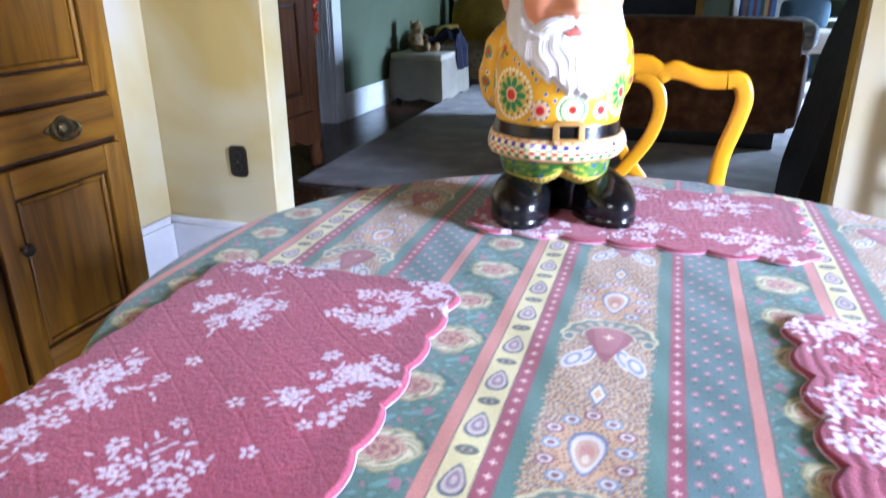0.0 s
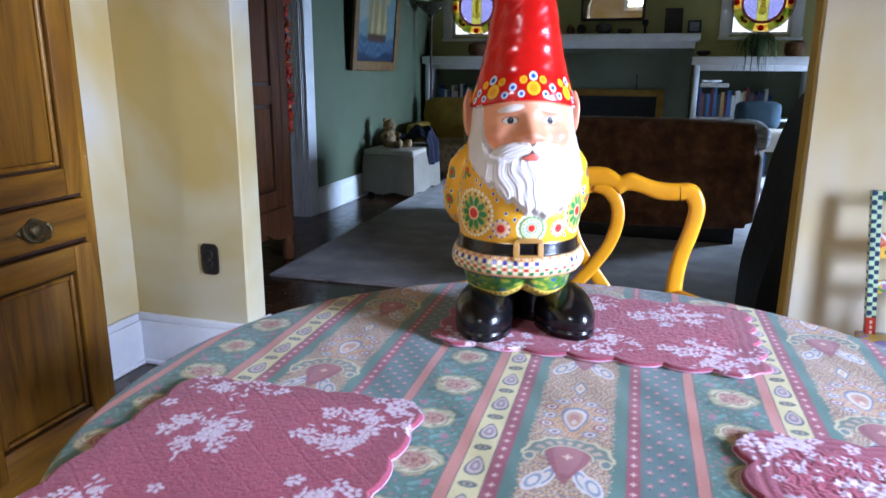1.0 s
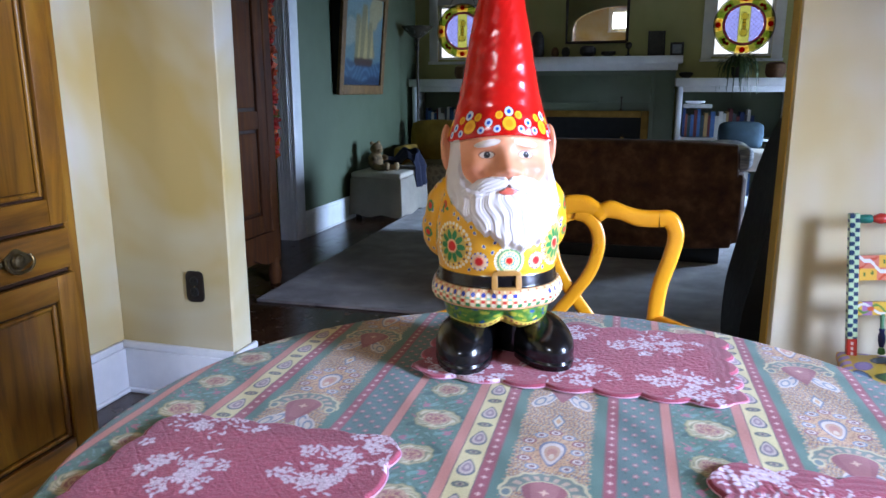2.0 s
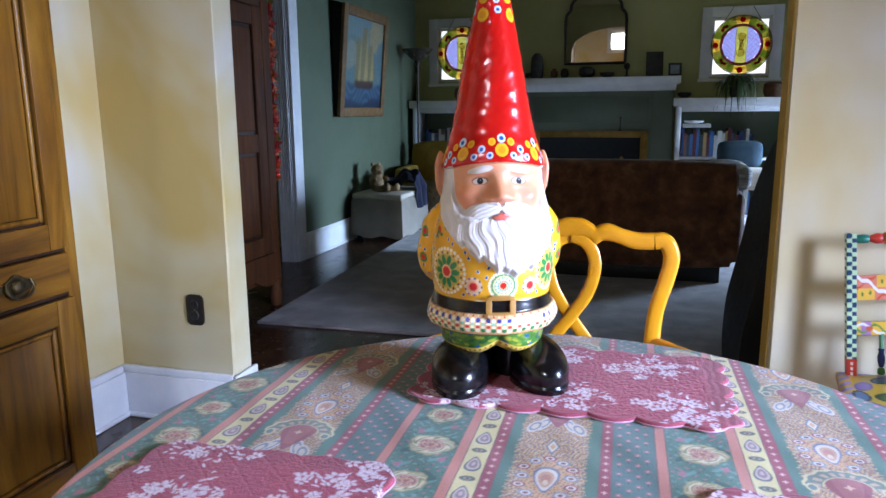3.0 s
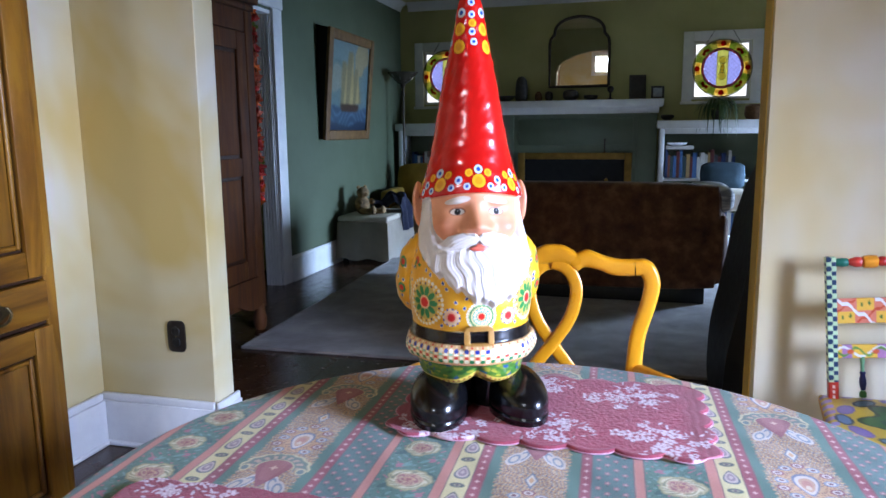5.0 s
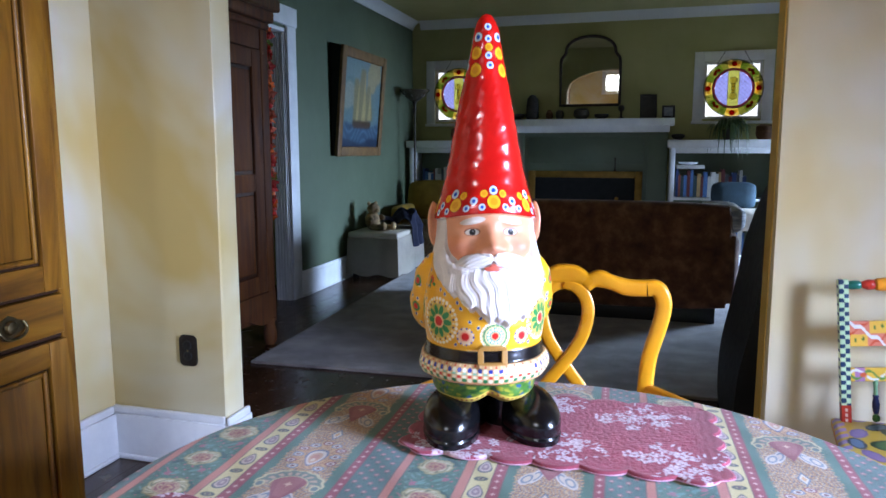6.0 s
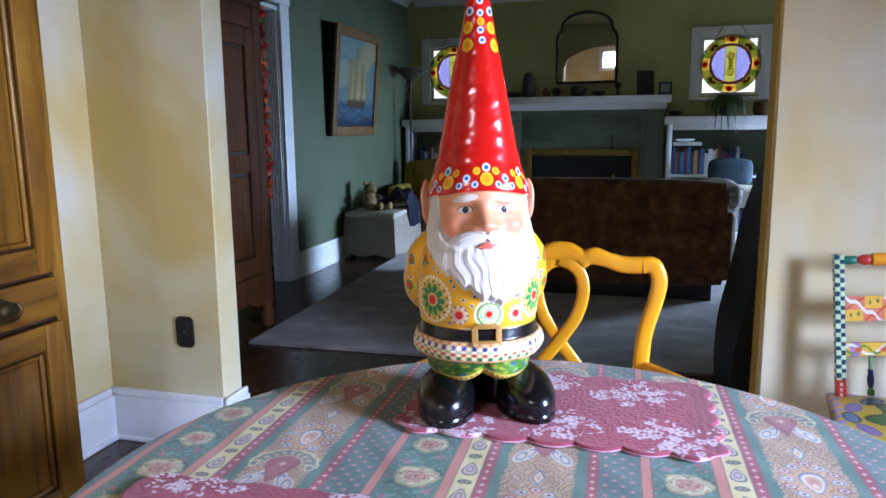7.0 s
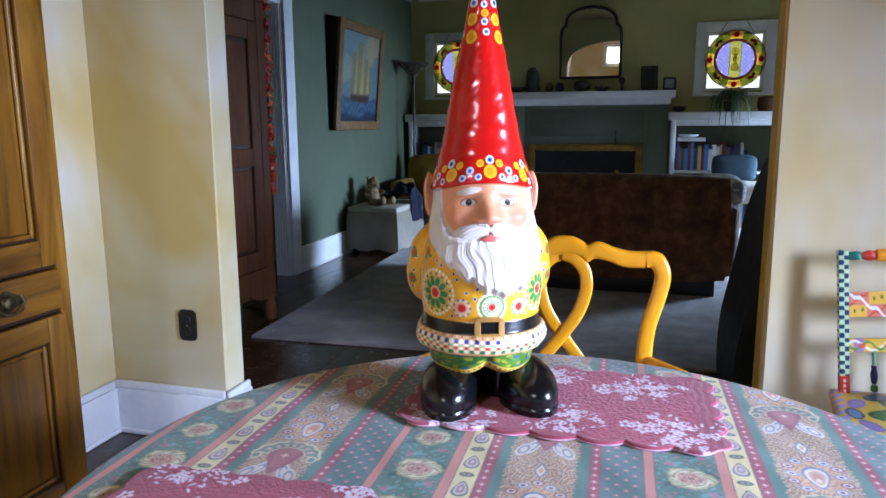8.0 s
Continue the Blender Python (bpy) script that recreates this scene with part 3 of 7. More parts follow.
def yellow_chair(at, label, arms=True):
    """French country armchair: shaped crest rail, looped splat, turned-out arms and a rush-coloured seat. Faces its own -y."""
    c = thing("yellow_chair", label, "chair", at, "yellow chairs round the table")
    crest_top = [(0.0, 0.937), (0.02, 0.935), (0.038, 0.926), (0.046, 0.921), (0.055, 0.925), (0.072, 0.927), (0.1, 0.917), (0.13, 0.911), (0.165, 0.912)]
    crest_low = [(0.165, 0.878), (0.12, 0.878), (0.09, 0.888), (0.062, 0.892), (0.048, 0.883), (0.03, 0.894), (0.0, 0.898)]
    bm, rings = bmesh.new(), []
    tops, lows = smooth_path([(x, 0, z) for x, z in crest_top], 6), smooth_path([(x, 0, z) for x, z in crest_low[::-1]], 6)
    for x in np.linspace(-0.161, 0.161, 89):
        zt = np.interp(abs(x), [p.x for p in tops], [p.z for p in tops])
        zl = np.interp(abs(x), [p.x for p in lows], [p.z for p in lows])
        zm, hh = (zt + zl) / 2, (zt - zl) / 2
        rings.append([bm.verts.new((x, 0.0135 * math.copysign(abs(math.cos(a)) ** 0.55, math.cos(a)), zm + hh * math.copysign(abs(math.sin(a)) ** 0.7, math.sin(a)))) for a in np.linspace(0, 2 * math.pi, 20, endpoint=False)])
    for p, q in zip(rings, rings[1:]):
        for k in range(20):
            bm.faces.new((p[k], p[(k + 1) % 20], q[(k + 1) % 20], q[k]))
    bm.faces.new(rings[0])
    bm.faces.new(rings[-1][::-1])
    part("crest_rail", bm, M_YELLOW, c)
    for s in (-1, 1):
        pts = [(s * 0.163, 0, 0.0), (s * 0.165, -0.005, 0.3), (s * 0.168, -0.012, 0.46), (s * 0.165, -0.004, 0.62), (s * 0.166, 0, 0.7), (s * 0.172, 0, 0.76), (s * 0.188, 0, 0.82), (s * 0.195, 0, 0.862), (s * 0.187, 0, 0.888), (s * 0.176, 0, 0.896), (s * 0.1625, 0, 0.895)]
        part("back_post", tube(pts, [0.018, 0.019, 0.019, 0.017, 0.016, 0.0155, 0.0155, 0.016, 0.0165, 0.0165, 0.0165], 20, 0.85, square=0.55), M_YELLOW, c)
    loop = [(-0.075, -0.006, 0.6), (-0.045, -0.006, 0.665), (0.0, -0.006, 0.728), (0.033, -0.006, 0.78), (0.047, -0.006, 0.83), (0.043, -0.006, 0.866), (0.025, -0.006, 0.89), (0.0, -0.004, 0.899)]
    part("splat_ribbon", tube(loop, 0.0132, 16, 0.5, square=0.6), M_YELLOW, c)
    part("splat_ribbon", tube([(-x, y + 0.004, z) for x, y, z in loop], 0.0132, 16, 0.5, square=0.6), M_YELLOW, c)
    part("lower_rail", tube([(-0.16, 0, 0.6), (0.0, 0, 0.585), (0.16, 0, 0.6)], 0.014, 12, 0.8), M_YELLOW, c)
    for s in (-1, 1) if arms else ():
        part("arm", tube([(s * 0.17, -0.002, 0.69), (s * 0.205, -0.05, 0.692), (s * 0.255, -0.12, 0.694), (s * 0.28, -0.2, 0.692), (s * 0.285, -0.28, 0.685), (s * 0.285, -0.31, 0.67)], [0.012, 0.013, 0.014, 0.014, 0.015, 0.011], 12, 0.7, Vector((0, 0, 1))), M_YELLOW, c)
        part("arm_support", tube([(s * 0.235, -0.33, 0.43), (s * 0.25, -0.27, 0.56), (s * 0.282, -0.25, 0.685)], [0.016, 0.013, 0.012], 12), M_YELLOW, c)
    for s in (-1, 1):
        part("front_leg", tube([(s * 0.225, -0.4, 0.0), (s * 0.215, -0.4, 0.12), (s * 0.232, -0.415, 0.34), (s * 0.225, -0.4, 0.44)], [0.015, 0.014, 0.024, 0.026], 12), M_YELLOW, c)
    seat = [(-0.18, 0.0), (0.18, 0.0), (0.25, -0.42), (-0.25, -0.42)]
    part("seat", extrude_outline(seat, 0.44, 0.475, "z", 0.012), M_SLIP, c, "woven rush seat")
    part("apron", extrude_outline([(-0.172, -0.008), (0.172, -0.008), (0.242, -0.412), (-0.242, -0.412)], 0.4, 0.439, "z", 0.006), M_YELLOW, c)
    for s in (-1, 1):
        part("stretcher", tube([(s * 0.165, -0.01, 0.16), (s * 0.217, -0.4, 0.16)], 0.011, 10, steps=0), M_YELLOW, c)
    return c


yellow_chair(pose(0.166, 1.535, 0), "golden yellow French armchair with looped splat behind the table")
yellow_chair(pose(-0.49, 0.46, 0, 0, 0, 92), "golden yellow French side chair drawn up to the table", False)

# ---- living room ----
# thick rug with a bound edge
r = thing("area_rug", "large grey-taupe wool rug on the dark floor", "rug", pose(0, 0, 0, 0, 0, 1.6))
bm = bmesh.new()
nx, ny = 60, 70
rows = []
for j in range(ny + 1):
    row = []
    for i in range(nx + 1):
        x, y = -1.63 + 4.2 * i / nx, 3.48 + 3.7 * j / ny
        row.append(bm.verts.new((x + 0.004 * noise.noise((x * 3, y * 3, 0)), y + 0.004 * noise.noise((x * 3, y * 3, 5)), 0.012 + 0.002 * noise.noise((x * 5, y * 5, 2)))))
    rows.append(row)
for j in range(ny):
    for i in range(nx):
        bm.faces.new((rows[j][i], rows[j][i + 1], rows[j + 1][i + 1], rows[j + 1][i]))
ext = bmesh.ops.extrude_edge_only(bm, edges=[e for e in bm.edges if e.is_boundary])
for v in ext["geom"]:
    if isinstance(v, bmesh.types.BMVert):
        v.co.z = 0.0
part("rug_field", bm, M_RUG, r)
bm = bmesh.new()
for p, q in (((-1.635, 3.475), (2.575, 3.475)), ((-1.635, 3.475), (-1.635, 7.18))):
    add_tube(bm, [(p[0], p[1], 0.008), (q[0], q[1], 0.008)], 0.008, 8)
part("binding", bm, M_RUG, r)

def armoire():
    """Tall antique wardrobe against the green wall: framed doors, a stepped cornice, a shaped apron on short feet. Its front looks along +x."""
    a = thing("armoire", "tall dark antique pine armoire with a moulded cornice", "armoire", pose(-2.05, 3.32, 0))
    X, Y0, Y1 = 0.24, -0.53, 0.53
    part("carcass", box(-0.215, X - 0.03, Y0, Y1, 0.16, 1.85, 0.004), M_DARKWOOD, a)
    for z0, z1, out in ((1.845, 1.885, 0.012), (1.886, 1.95, 0.034), (1.951, 2.02, 0.062)):
        part("cornice_moulding", box(-0.215, X + out, Y0 - out, Y1 + out, z0, z1, 0.012, 3), M_DARKWOOD, a)
    for y0, y1 in ((Y0, Y0 + 0.08), (Y1 - 0.08, Y1)):
        part("corner_post", box(X - 0.029, X + 0.004, y0, y1, 0.16, 1.844, 0.008, 3), M_DARKWOOD, a)
    part("frieze", box(X - 0.029, X - 0.002, Y0 + 0.081, Y1 - 0.081, 1.73, 1.844, 0.004), M_DARKWOOD, a)
    n = 30
    low = [(Y0 + 0.001 + (Y1 - Y0 - 0.002) * k / n, 0.19 - 0.075 * abs(2 * k / n - 1) ** 3 + 0.02 * math.cos(6 * math.pi * k / n)) for k in range(n + 1)]
    part("apron", extrude_outline(low + [(Y1 - 0.001, 0.33), (Y0 + 0.001, 0.33)], X - 0.028, X + 0.006, "x", 0.003), M_DARKWOOD, a, "apron with a scalloped lower edge")
    for y in (Y0 + 0.04, Y1 - 0.04):
        for x in (-0.17, X - 0.02):
            part("foot", lathe([(0.026, 0.0), (0.036, 0.02), (0.04, 0.07), (0.03, 0.12), (0.036, 0.165)], 20, pose(x, y, 0)), M_DARKWOOD, a)
    for y0, y1 in ((Y0 + 0.083, -0.003), (0.003, Y1 - 0.083)):
        d = part("door", box(X - 0.028, X - 0.016, y0, y1, 0.335, 1.725, 0.003), M_GROOVE, a)
        for p0, p1, q0, q1 in ((y0, y0 + 0.09, 0.335, 1.725), (y1 - 0.09, y1, 0.335, 1.725)):
            part("stile", box(X - 0.0155, X + 0.001, p0, p1, q0, q1, 0.004), M_DARKWOOD, d)
        for q0, q1 in ((0.335, 0.44), (0.93, 1.03), (1.625, 1.725)):
            part("rail", box(X - 0.0155, X, y0 + 0.091, y1 - 0.091, q0, q1, 0.004), M_DARKWOOD, d)
        for q0, q1 in ((0.46, 0.91), (1.05, 1.605)):
            part("panel", box(X - 0.0155, X - 0.006, y0 + 0.108, y1 - 0.108, q0, q1, 0.006, 3), M_DARKWOOD, d)
    part("knob", lathe([(0.006, 0), (0.007, 0.012), (0.016, 0.02), (0.012, 0.032), (0.003, 0.035)], 16, pose(X, 0.05, 0.98, 0, 90, 0)), M_PEWTER, a, "dark pewter knob")
    return a


armoire()


def garland():
    """A strand of red and orange autumn leaves on a cord."""
    g = thing("leaf_garland", "strand of red and orange autumn leaves hanging from the armoire's cornice", "garland", pose(-1.832, 3.9, 0))
    part("cord", tube([(0, 0, 1.95), (0.006, 0.004, 1.5), (-0.006, 0.0, 1.1), (0.004, 0.004, 0.75)], 0.003, 6), M_TERRA, g)
    cols = [material("leaf_" + n, [c], 30.0, 0.6, vary=0.3) for n, c in (("crimson", srgb(176, 36, 26)), ("orange", srgb(216, 104, 34)), ("russet", srgb(160, 66, 30)), ("green", srgb(110, 128, 50)))]
    meshes = []
    for k, mt in enumerate(cols):
        bm = bmesh.new()
        pts = []
        for i in range(14):
            a = 2 * math.pi * i / 14
            rr = 0.03 * (0.72 + 0.28 * math.cos(5 * a)) + 0.012 * max(0, math.cos(a))
            pts.append(bm.verts.new((rr * math.cos(a), rr * math.sin(a), 0.006 * math.cos(2 * a))))
        top = bm.verts.new((0, 0, 0.006))
        for i in range(14):
            bm.faces.new((pts[i], pts[(i + 1) % 14], top))
        geom = bmesh.ops.extrude_face_region(bm, geom=list(bm.faces))
        bmesh.ops.translate(bm, vec=(0, 0, -0.0015), verts=[v for v in geom["geom"] if isinstance(v, bmesh.types.BMVert)])
        meshes.append(mesh_of("leaf", bm, mt))
    bm = bmesh.new()
    bmesh.ops.create_icosphere(bm, subdivisions=2, radius=0.013)
    berry = mesh_of("berry", bm, cols[0])
    rng = random.Random(11)
    z = 1.86
    while z > 0.76:
        k = rng.choices((0, 1, 2, 3), (5, 3, 3, 1 if z < 1.6 else 4))[0]
        for _ in range(2):
            part("leaf", meshes[k], None, g, at=pose(rng.uniform(-0.012, 0.012), rng.uniform(-0.012, 0.012), z, rng.uniform(40, 120), rng.uniform(-40, 40), rng.uniform(0, 360)) @ Matrix.Scale(rng.uniform(0.75, 1.25), 4))
        if rng.random() < 0.55:
            part("berry", berry, None, g, at=pose(rng.uniform(-0.015, 0.015), rng.uniform(-0.02, 0.0), z - 0.01) @ Matrix.Scale(rng.uniform(0.8, 1.3), 4))
        z -= rng.uniform(0.022, 0.036)
    return g


garland()


def cushion_bm(x0, x1, y0, y1, z0, z1, bevel, puff=0.0, seed=0):
    """A padded block with soft swollen faces."""
    bm = bmesh.new()
    add_box(bm, x0, x1, y0, y1, z0, z1)
    bmesh.ops.subdivide_edges(bm, edges=list(bm.edges), cuts=7, use_grid_fill=True)
    c = Vector(((x0 + x1) / 2, (y0 + y1) / 2, (z0 + z1) / 2))
    h = Vector(((x1 - x0) / 2, (y1 - y0) / 2, (z1 - z0) / 2))
    for v in bm.verts:
        d = Vector([(v.co[i] - c[i]) / h[i] for i in range(3)])
        inner = [h[i] - bevel for i in range(3)]
        near = Vector([max(-inner[i], min(inner[i], v.co[i] - c[i])) for i in range(3)])
        off = (v.co - c) - near
        if off.length > 1e-6:
            v.co = c + near + off.normalized() * min(off.length, bevel)
        n = noise.noise_vector((v.co * 4) + Vector((seed, 0, 0)))
        swell = Vector([puff * d[i] * (1 - d[(i + 1) % 3] ** 2) * (1 - d[(i + 2) % 3] ** 2) for i in range(3)])
        v.co += swell + n * 0.004
    return bm


# sofa seen from behind
s = thing("sofa", "long brown chenille sofa seen from its back", "sofa", pose(-0.06, 4.95, 0.012))
part("back", cushion_bm(-0.9, 0.935, 0.0, 0.2, 0.1, 0.8, 0.05, 0.014, 3), M_SOFA, s)
part("seat_base", cushion_bm(-0.88, 0.84, 0.2, 0.86, 0.13, 0.4, 0.03), M_SOFA, s)
for k, (x0, x1) in enumerate(((-0.72, -0.2), (-0.2, 0.32), (0.32, 0.7))):
    part("seat_cushion", cushion_bm(x0 + 0.005, x1 - 0.005, 0.22, 0.84, 0.4, 0.53, 0.04, 0.01, k), M_SOFA, s)
part("arm", cushion_bm(0.74, 0.99, 0.02, 0.86, 0.13, 0.62, 0.06, 0.015, 7), M_SOFA, s)
part("arm", cushion_bm(-0.94, -0.74, 0.02, 0.86, 0.13, 0.62, 0.06, 0.015, 8), M_SOFA, s)
# black block added where the sofa has only a shadow gap below
part("plinth", box(-0.84, 0.86, 0.05, 0.8, 0.0015, 0.135, 0.005), M_BLACK, s, "black block for the shadow gap under the sofa")
M_STRIPE = material("striped_throw", [srgb(90, 104, 130), srgb(232, 230, 226), srgb(140, 142, 150), srgb(240, 238, 234)], 9.0, 0.9, bump=0.3, stretch=(0.4, 0.4, 3.0))
t = part("throw_blanket", cushion_bm(0.7, 0.96, 5.02, 5.6, 0.625, 0.79, 0.05, 0.02, 21), M_STRIPE)
tagged(t, "folded pale striped throw over the sofa arm", "blanket")


# black leather armchair beside the opening
def black_chair():
    c = thing("black_armchair", "black leather armchair with a curved back just past the opening", "armchair", pose(1.1, 3.2, 0))
    side = [(-0.415, 0.0), (-0.422, 0.12), (-0.415, 0.3), (-0.385, 0.47), (-0.36, 0.62), (-0.335, 0.78), (-0.275, 0.98), (-0.22, 1.06), (-0.165, 1.03), (-0.185, 0.8), (-0.23, 0.55), (-0.26, 0.34), (-0.3, 0.2), (-0.33, 0.0)]
    dense = [(p.x, p.y) for p in smooth_path([(a, b, 0) for a, b in side], 4)]
    part("backrest", extrude_outline(dense, -0.3, 0.3, "y", 0.03), M_BLACKFAB, c)
    part("seat", cushion_bm(-0.26, 0.34, -0.26, 0.26, 0.24, 0.44, 0.05, 0.012, 31), M_BLACKFAB, c)
    for y in (-0.3, 0.3):
        part("arm", tube([(-0.28, y, 0.62), (0.0, y, 0.6), (0.3, y, 0.58), (0.34, y, 0.5), (0.33, y, 0.1), (0.36, y, 0.0)], 0.03, 12), M_BLACKFAB, c)
    part("base", box(-0.3, 0.34, -0.26, 0.26, 0.06, 0.23, 0.02), M_DARKWOOD, c, "dark wooden base")
    for x in (-0.25, 0.3):
        for y in (-0.22, 0.22):
            part("foot", lathe([(0.016, 0), (0.022, 0.06)], 12, pose(x, y, 0)), M_BLACK, c)
    return c


black_chair()

# slip-covered storage ottoman
o = thing("ottoman", "boxy storage ottoman in an oatmeal linen slipcover", "ottoman", pose(-2.015, 6.26, 0) @ Matrix.Diagonal((0.97, 1.25, 1.14, 1)))
bm = bmesh.new()
add_box(bm, -0.245, 0.25, -0.235, 0.36, 0.33, 0.375, 0.016, 3)
part("lid", bm, M_SLIP, o)
bm = bmesh.new()
w0, w1 = 0.25, 0.258
out = []
for (x0, y0), (x1, y1) in (((-0.245, -0.24), (0.25, -0.24)), ((0.25, -0.24), (0.25, 0.36)), ((0.25, 0.36), (-0.245, 0.36)), ((-0.245, 0.36), (-0.245, -0.24))):
    n = 16
    for k in range(n):
        f = k / n
        out.append((x0 + (x1 - x0) * f, y0 + (y1 - y0) * f, f))
lev = [0.33, 0.25, 0.15, 0.035]
rings = []
for i, z in enumerate(lev):
    ring = []
    for k, (x, y, f) in enumerate(out):
        flare = 1 + 0.06 * i / 3 + 0.012 * math.sin(k * 1.9) * i / 3
        ring.append(bm.verts.new((x * flare, y * flare, z + (0.01 * math.sin(k * 0.8) if i == 3 else 0))))
    rings.append(ring)
for a, b in zip(rings, rings[1:]):
    for k in range(len(out)):
        bm.faces.new((a[k], a[(k + 1) % len(out)], b[(k + 1) % len(out)], b[k]))
bmesh.ops.solidify(bm, geom=list(bm.faces), thickness=0.004)
part("skirt", bm, M_SLIP, o)
part("box_frame", box(-0.22, 0.225, -0.21, 0.33, 0.05, 0.33, 0.004), M_SLIP, o)
for x in (-0.2, 0.2):
    for y in (-0.18, 0.3):
        part("foot", box(x - 0.02, x + 0.02, y - 0.02, y + 0.02, 0.0, 0.05, 0.003), M_BLACK, o)


def soft_toy(at):
    """A seated stuffed animal as one plain shape."""
    bm = bmesh.new()
    for c, rad in (((0, 0, 0.07), (0.062, 0.055, 0.075)), ((0, -0.01, 0.165), (0.05, 0.048, 0.047)), ((-0.035, 0, 0.208), (0.017, 0.012, 0.017)), ((0.035, 0, 0.208), (0.017, 0.012, 0.017)), ((0, -0.05, 0.155), (0.022, 0.022, 0.018)), ((-0.04, -0.09, 0.028), (0.026, 0.085, 0.026)), ((0.045, -0.1, 0.026), (0.024, 0.09, 0.024)), ((-0.042, -0.172, 0.042), (0.024, 0.02, 0.034)), ((0.047, -0.186, 0.04), (0.023, 0.02, 0.032)), ((-0.062, -0.03, 0.095), (0.02, 0.045, 0.022)), ((0.062, -0.03, 0.095), (0.02, 0.045, 0.022))):
        bmesh.ops.create_icosphere(bm, subdivisions=3, radius=1, matrix=Matrix.Translation(c) @ Matrix.Diagonal((*rad, 1)))
    for v in bm.verts:
        v.co += noise.noise_vector(v.co * 60) * 0.003
    return part("soft_toy", bm, material("tan_plush", [srgb(60, 50, 36), srgb(140, 112, 76), srgb(180, 150, 110)], 14.0, 0.95, bump=0.8, bump_scale=200), at=at)


tagged(soft_toy(pose(-2.1, 6.2, 0.428, 0, 0, 64) @ Matrix.Scale(1.18, 4)), "tan plush stuffed animal sitting on the ottoman", "soft toy")


def jacket():
    """Fleece thrown over the ottoman's corner: a rumpled sheet that lies on the top and hangs down the side."""
    n = 60
    u, v = np.meshgrid(np.linspace(0, 1, n), np.linspace(0, 1, n), indexing="ij")
    run = u * 0.46
    x = np.where(run < 0.27, -1.68 + run, -1.41 + 0.012 * np.sin(v * 9))
    over = np.clip(run - 0.27, 0, 1)
    x = x + 0.012 * np.clip(over / 0.02, 0, 1)
    z = 0.39 - over * 0.95 + np.where(over > 0, 0, 1) * (0.045 + 0.085 * np.sin(u * 4.2) * np.sin(v * 3.1) + 0.016 * np.sin(u * 17 + v * 9) + 0.012 * np.sin(v * 23 - u * 8))
    z = np.where(over > 0, z + 0.015, np.maximum(z, 0.385))
    y = 5.76 + v * (0.34 - 0.1 * u) + 0.025 * np.sin(u * 7) + 0.06 * u
    x = x + np.where(over > 0, 0.008 + 0.012 * np.sin(v * 14 + u * 5), 0)
    bm = bmesh.new()
    x, y, z = x - 0.365, (y - 5.76) * 1.15 + 6.3, z * 1.14 + 0.002
    me = grid_mesh("thrown_jacket", np.stack([x, y, z], -1), M_NAVY)
    bm.from_mesh(me)
    bmesh.ops.solidify(bm, geom=bm.faces[:], thickness=0.008)
    return tagged(part("thrown_jacket", bm, M_NAVY), "navy fleece jacket thrown over the ottoman's corner", "clothing")


jacket()
# small armchair draped in mustard cloth
y = thing("draped_armchair", "low armchair draped with a mustard yellow cloth", "armchair", pose(-1.83, 7.2, 0))
M_MUST = material("mustard_cloth", [srgb(120, 92, 24), srgb(164, 130, 44)], 5.0, 0.9, bump=0.4, bump_scale=120)
M_FLORAL = material("faded_floral_cloth", [srgb(80, 66, 50), srgb(150, 128, 96), srgb(110, 84, 60)], 16.0, 0.9, bump=0.3)
part("back", cushion_bm(-0.33, 0.33, 0.2, 0.36, 0.1, 0.82, 0.05, 0.02, 51), M_MUST, y)
part("seat", cushion_bm(-0.3, 0.3, -0.3, 0.22, 0.1, 0.42, 0.05, 0.015, 52), M_FLORAL, y)
part("arm", cushion_bm(0.24, 0.36, -0.3, 0.24, 0.1, 0.58, 0.04, 0.01, 53), M_FLORAL, y)
part("arm", cushion_bm(-0.36, -0.24, -0.3, 0.24, 0.1, 0.58, 0.04, 0.01, 54), M_MUST, y)
for x in (-0.28, 0.28):
    for yy in (-0.25, 0.3):
        part("foot", lathe([(0.016, 0), (0.024, 0.11)], 12, pose(x, yy, 0)), M_DARKWOOD, y)

# torchiere lamp
l = thing("floor_lamp", "dark bronze torchiere floor lamp with an upturned shade", "floor lamp", pose(-2.1, 7.47, 0) @ Matrix.Diagonal((1, 1, 1.165, 1)))
part("base", lathe([(0.13, 0), (0.135, 0.012), (0.1, 0.03), (0.03, 0.045), (0.016, 0.06)], 32), M_IRON, l)
part("pole", lathe([(0.014, 0.055), (0.012, 0.6), (0.018, 0.62), (0.018, 0.65), (0.012, 0.67), (0.012, 1.32), (0.022, 1.36), (0.014, 1.4), (0.03, 1.44)], 16), M_IRON, l)
bm = bmesh.new()
prof = [(0.028, 1.44), (0.06, 1.455), (0.11, 1.49), (0.15, 1.53), (0.165, 1.545), (0.158, 1.545), (0.105, 1.5), (0.055, 1.467), (0.02, 1.455)]
part("shade", lathe(prof, 36), M_GLASS_LAMP, l)


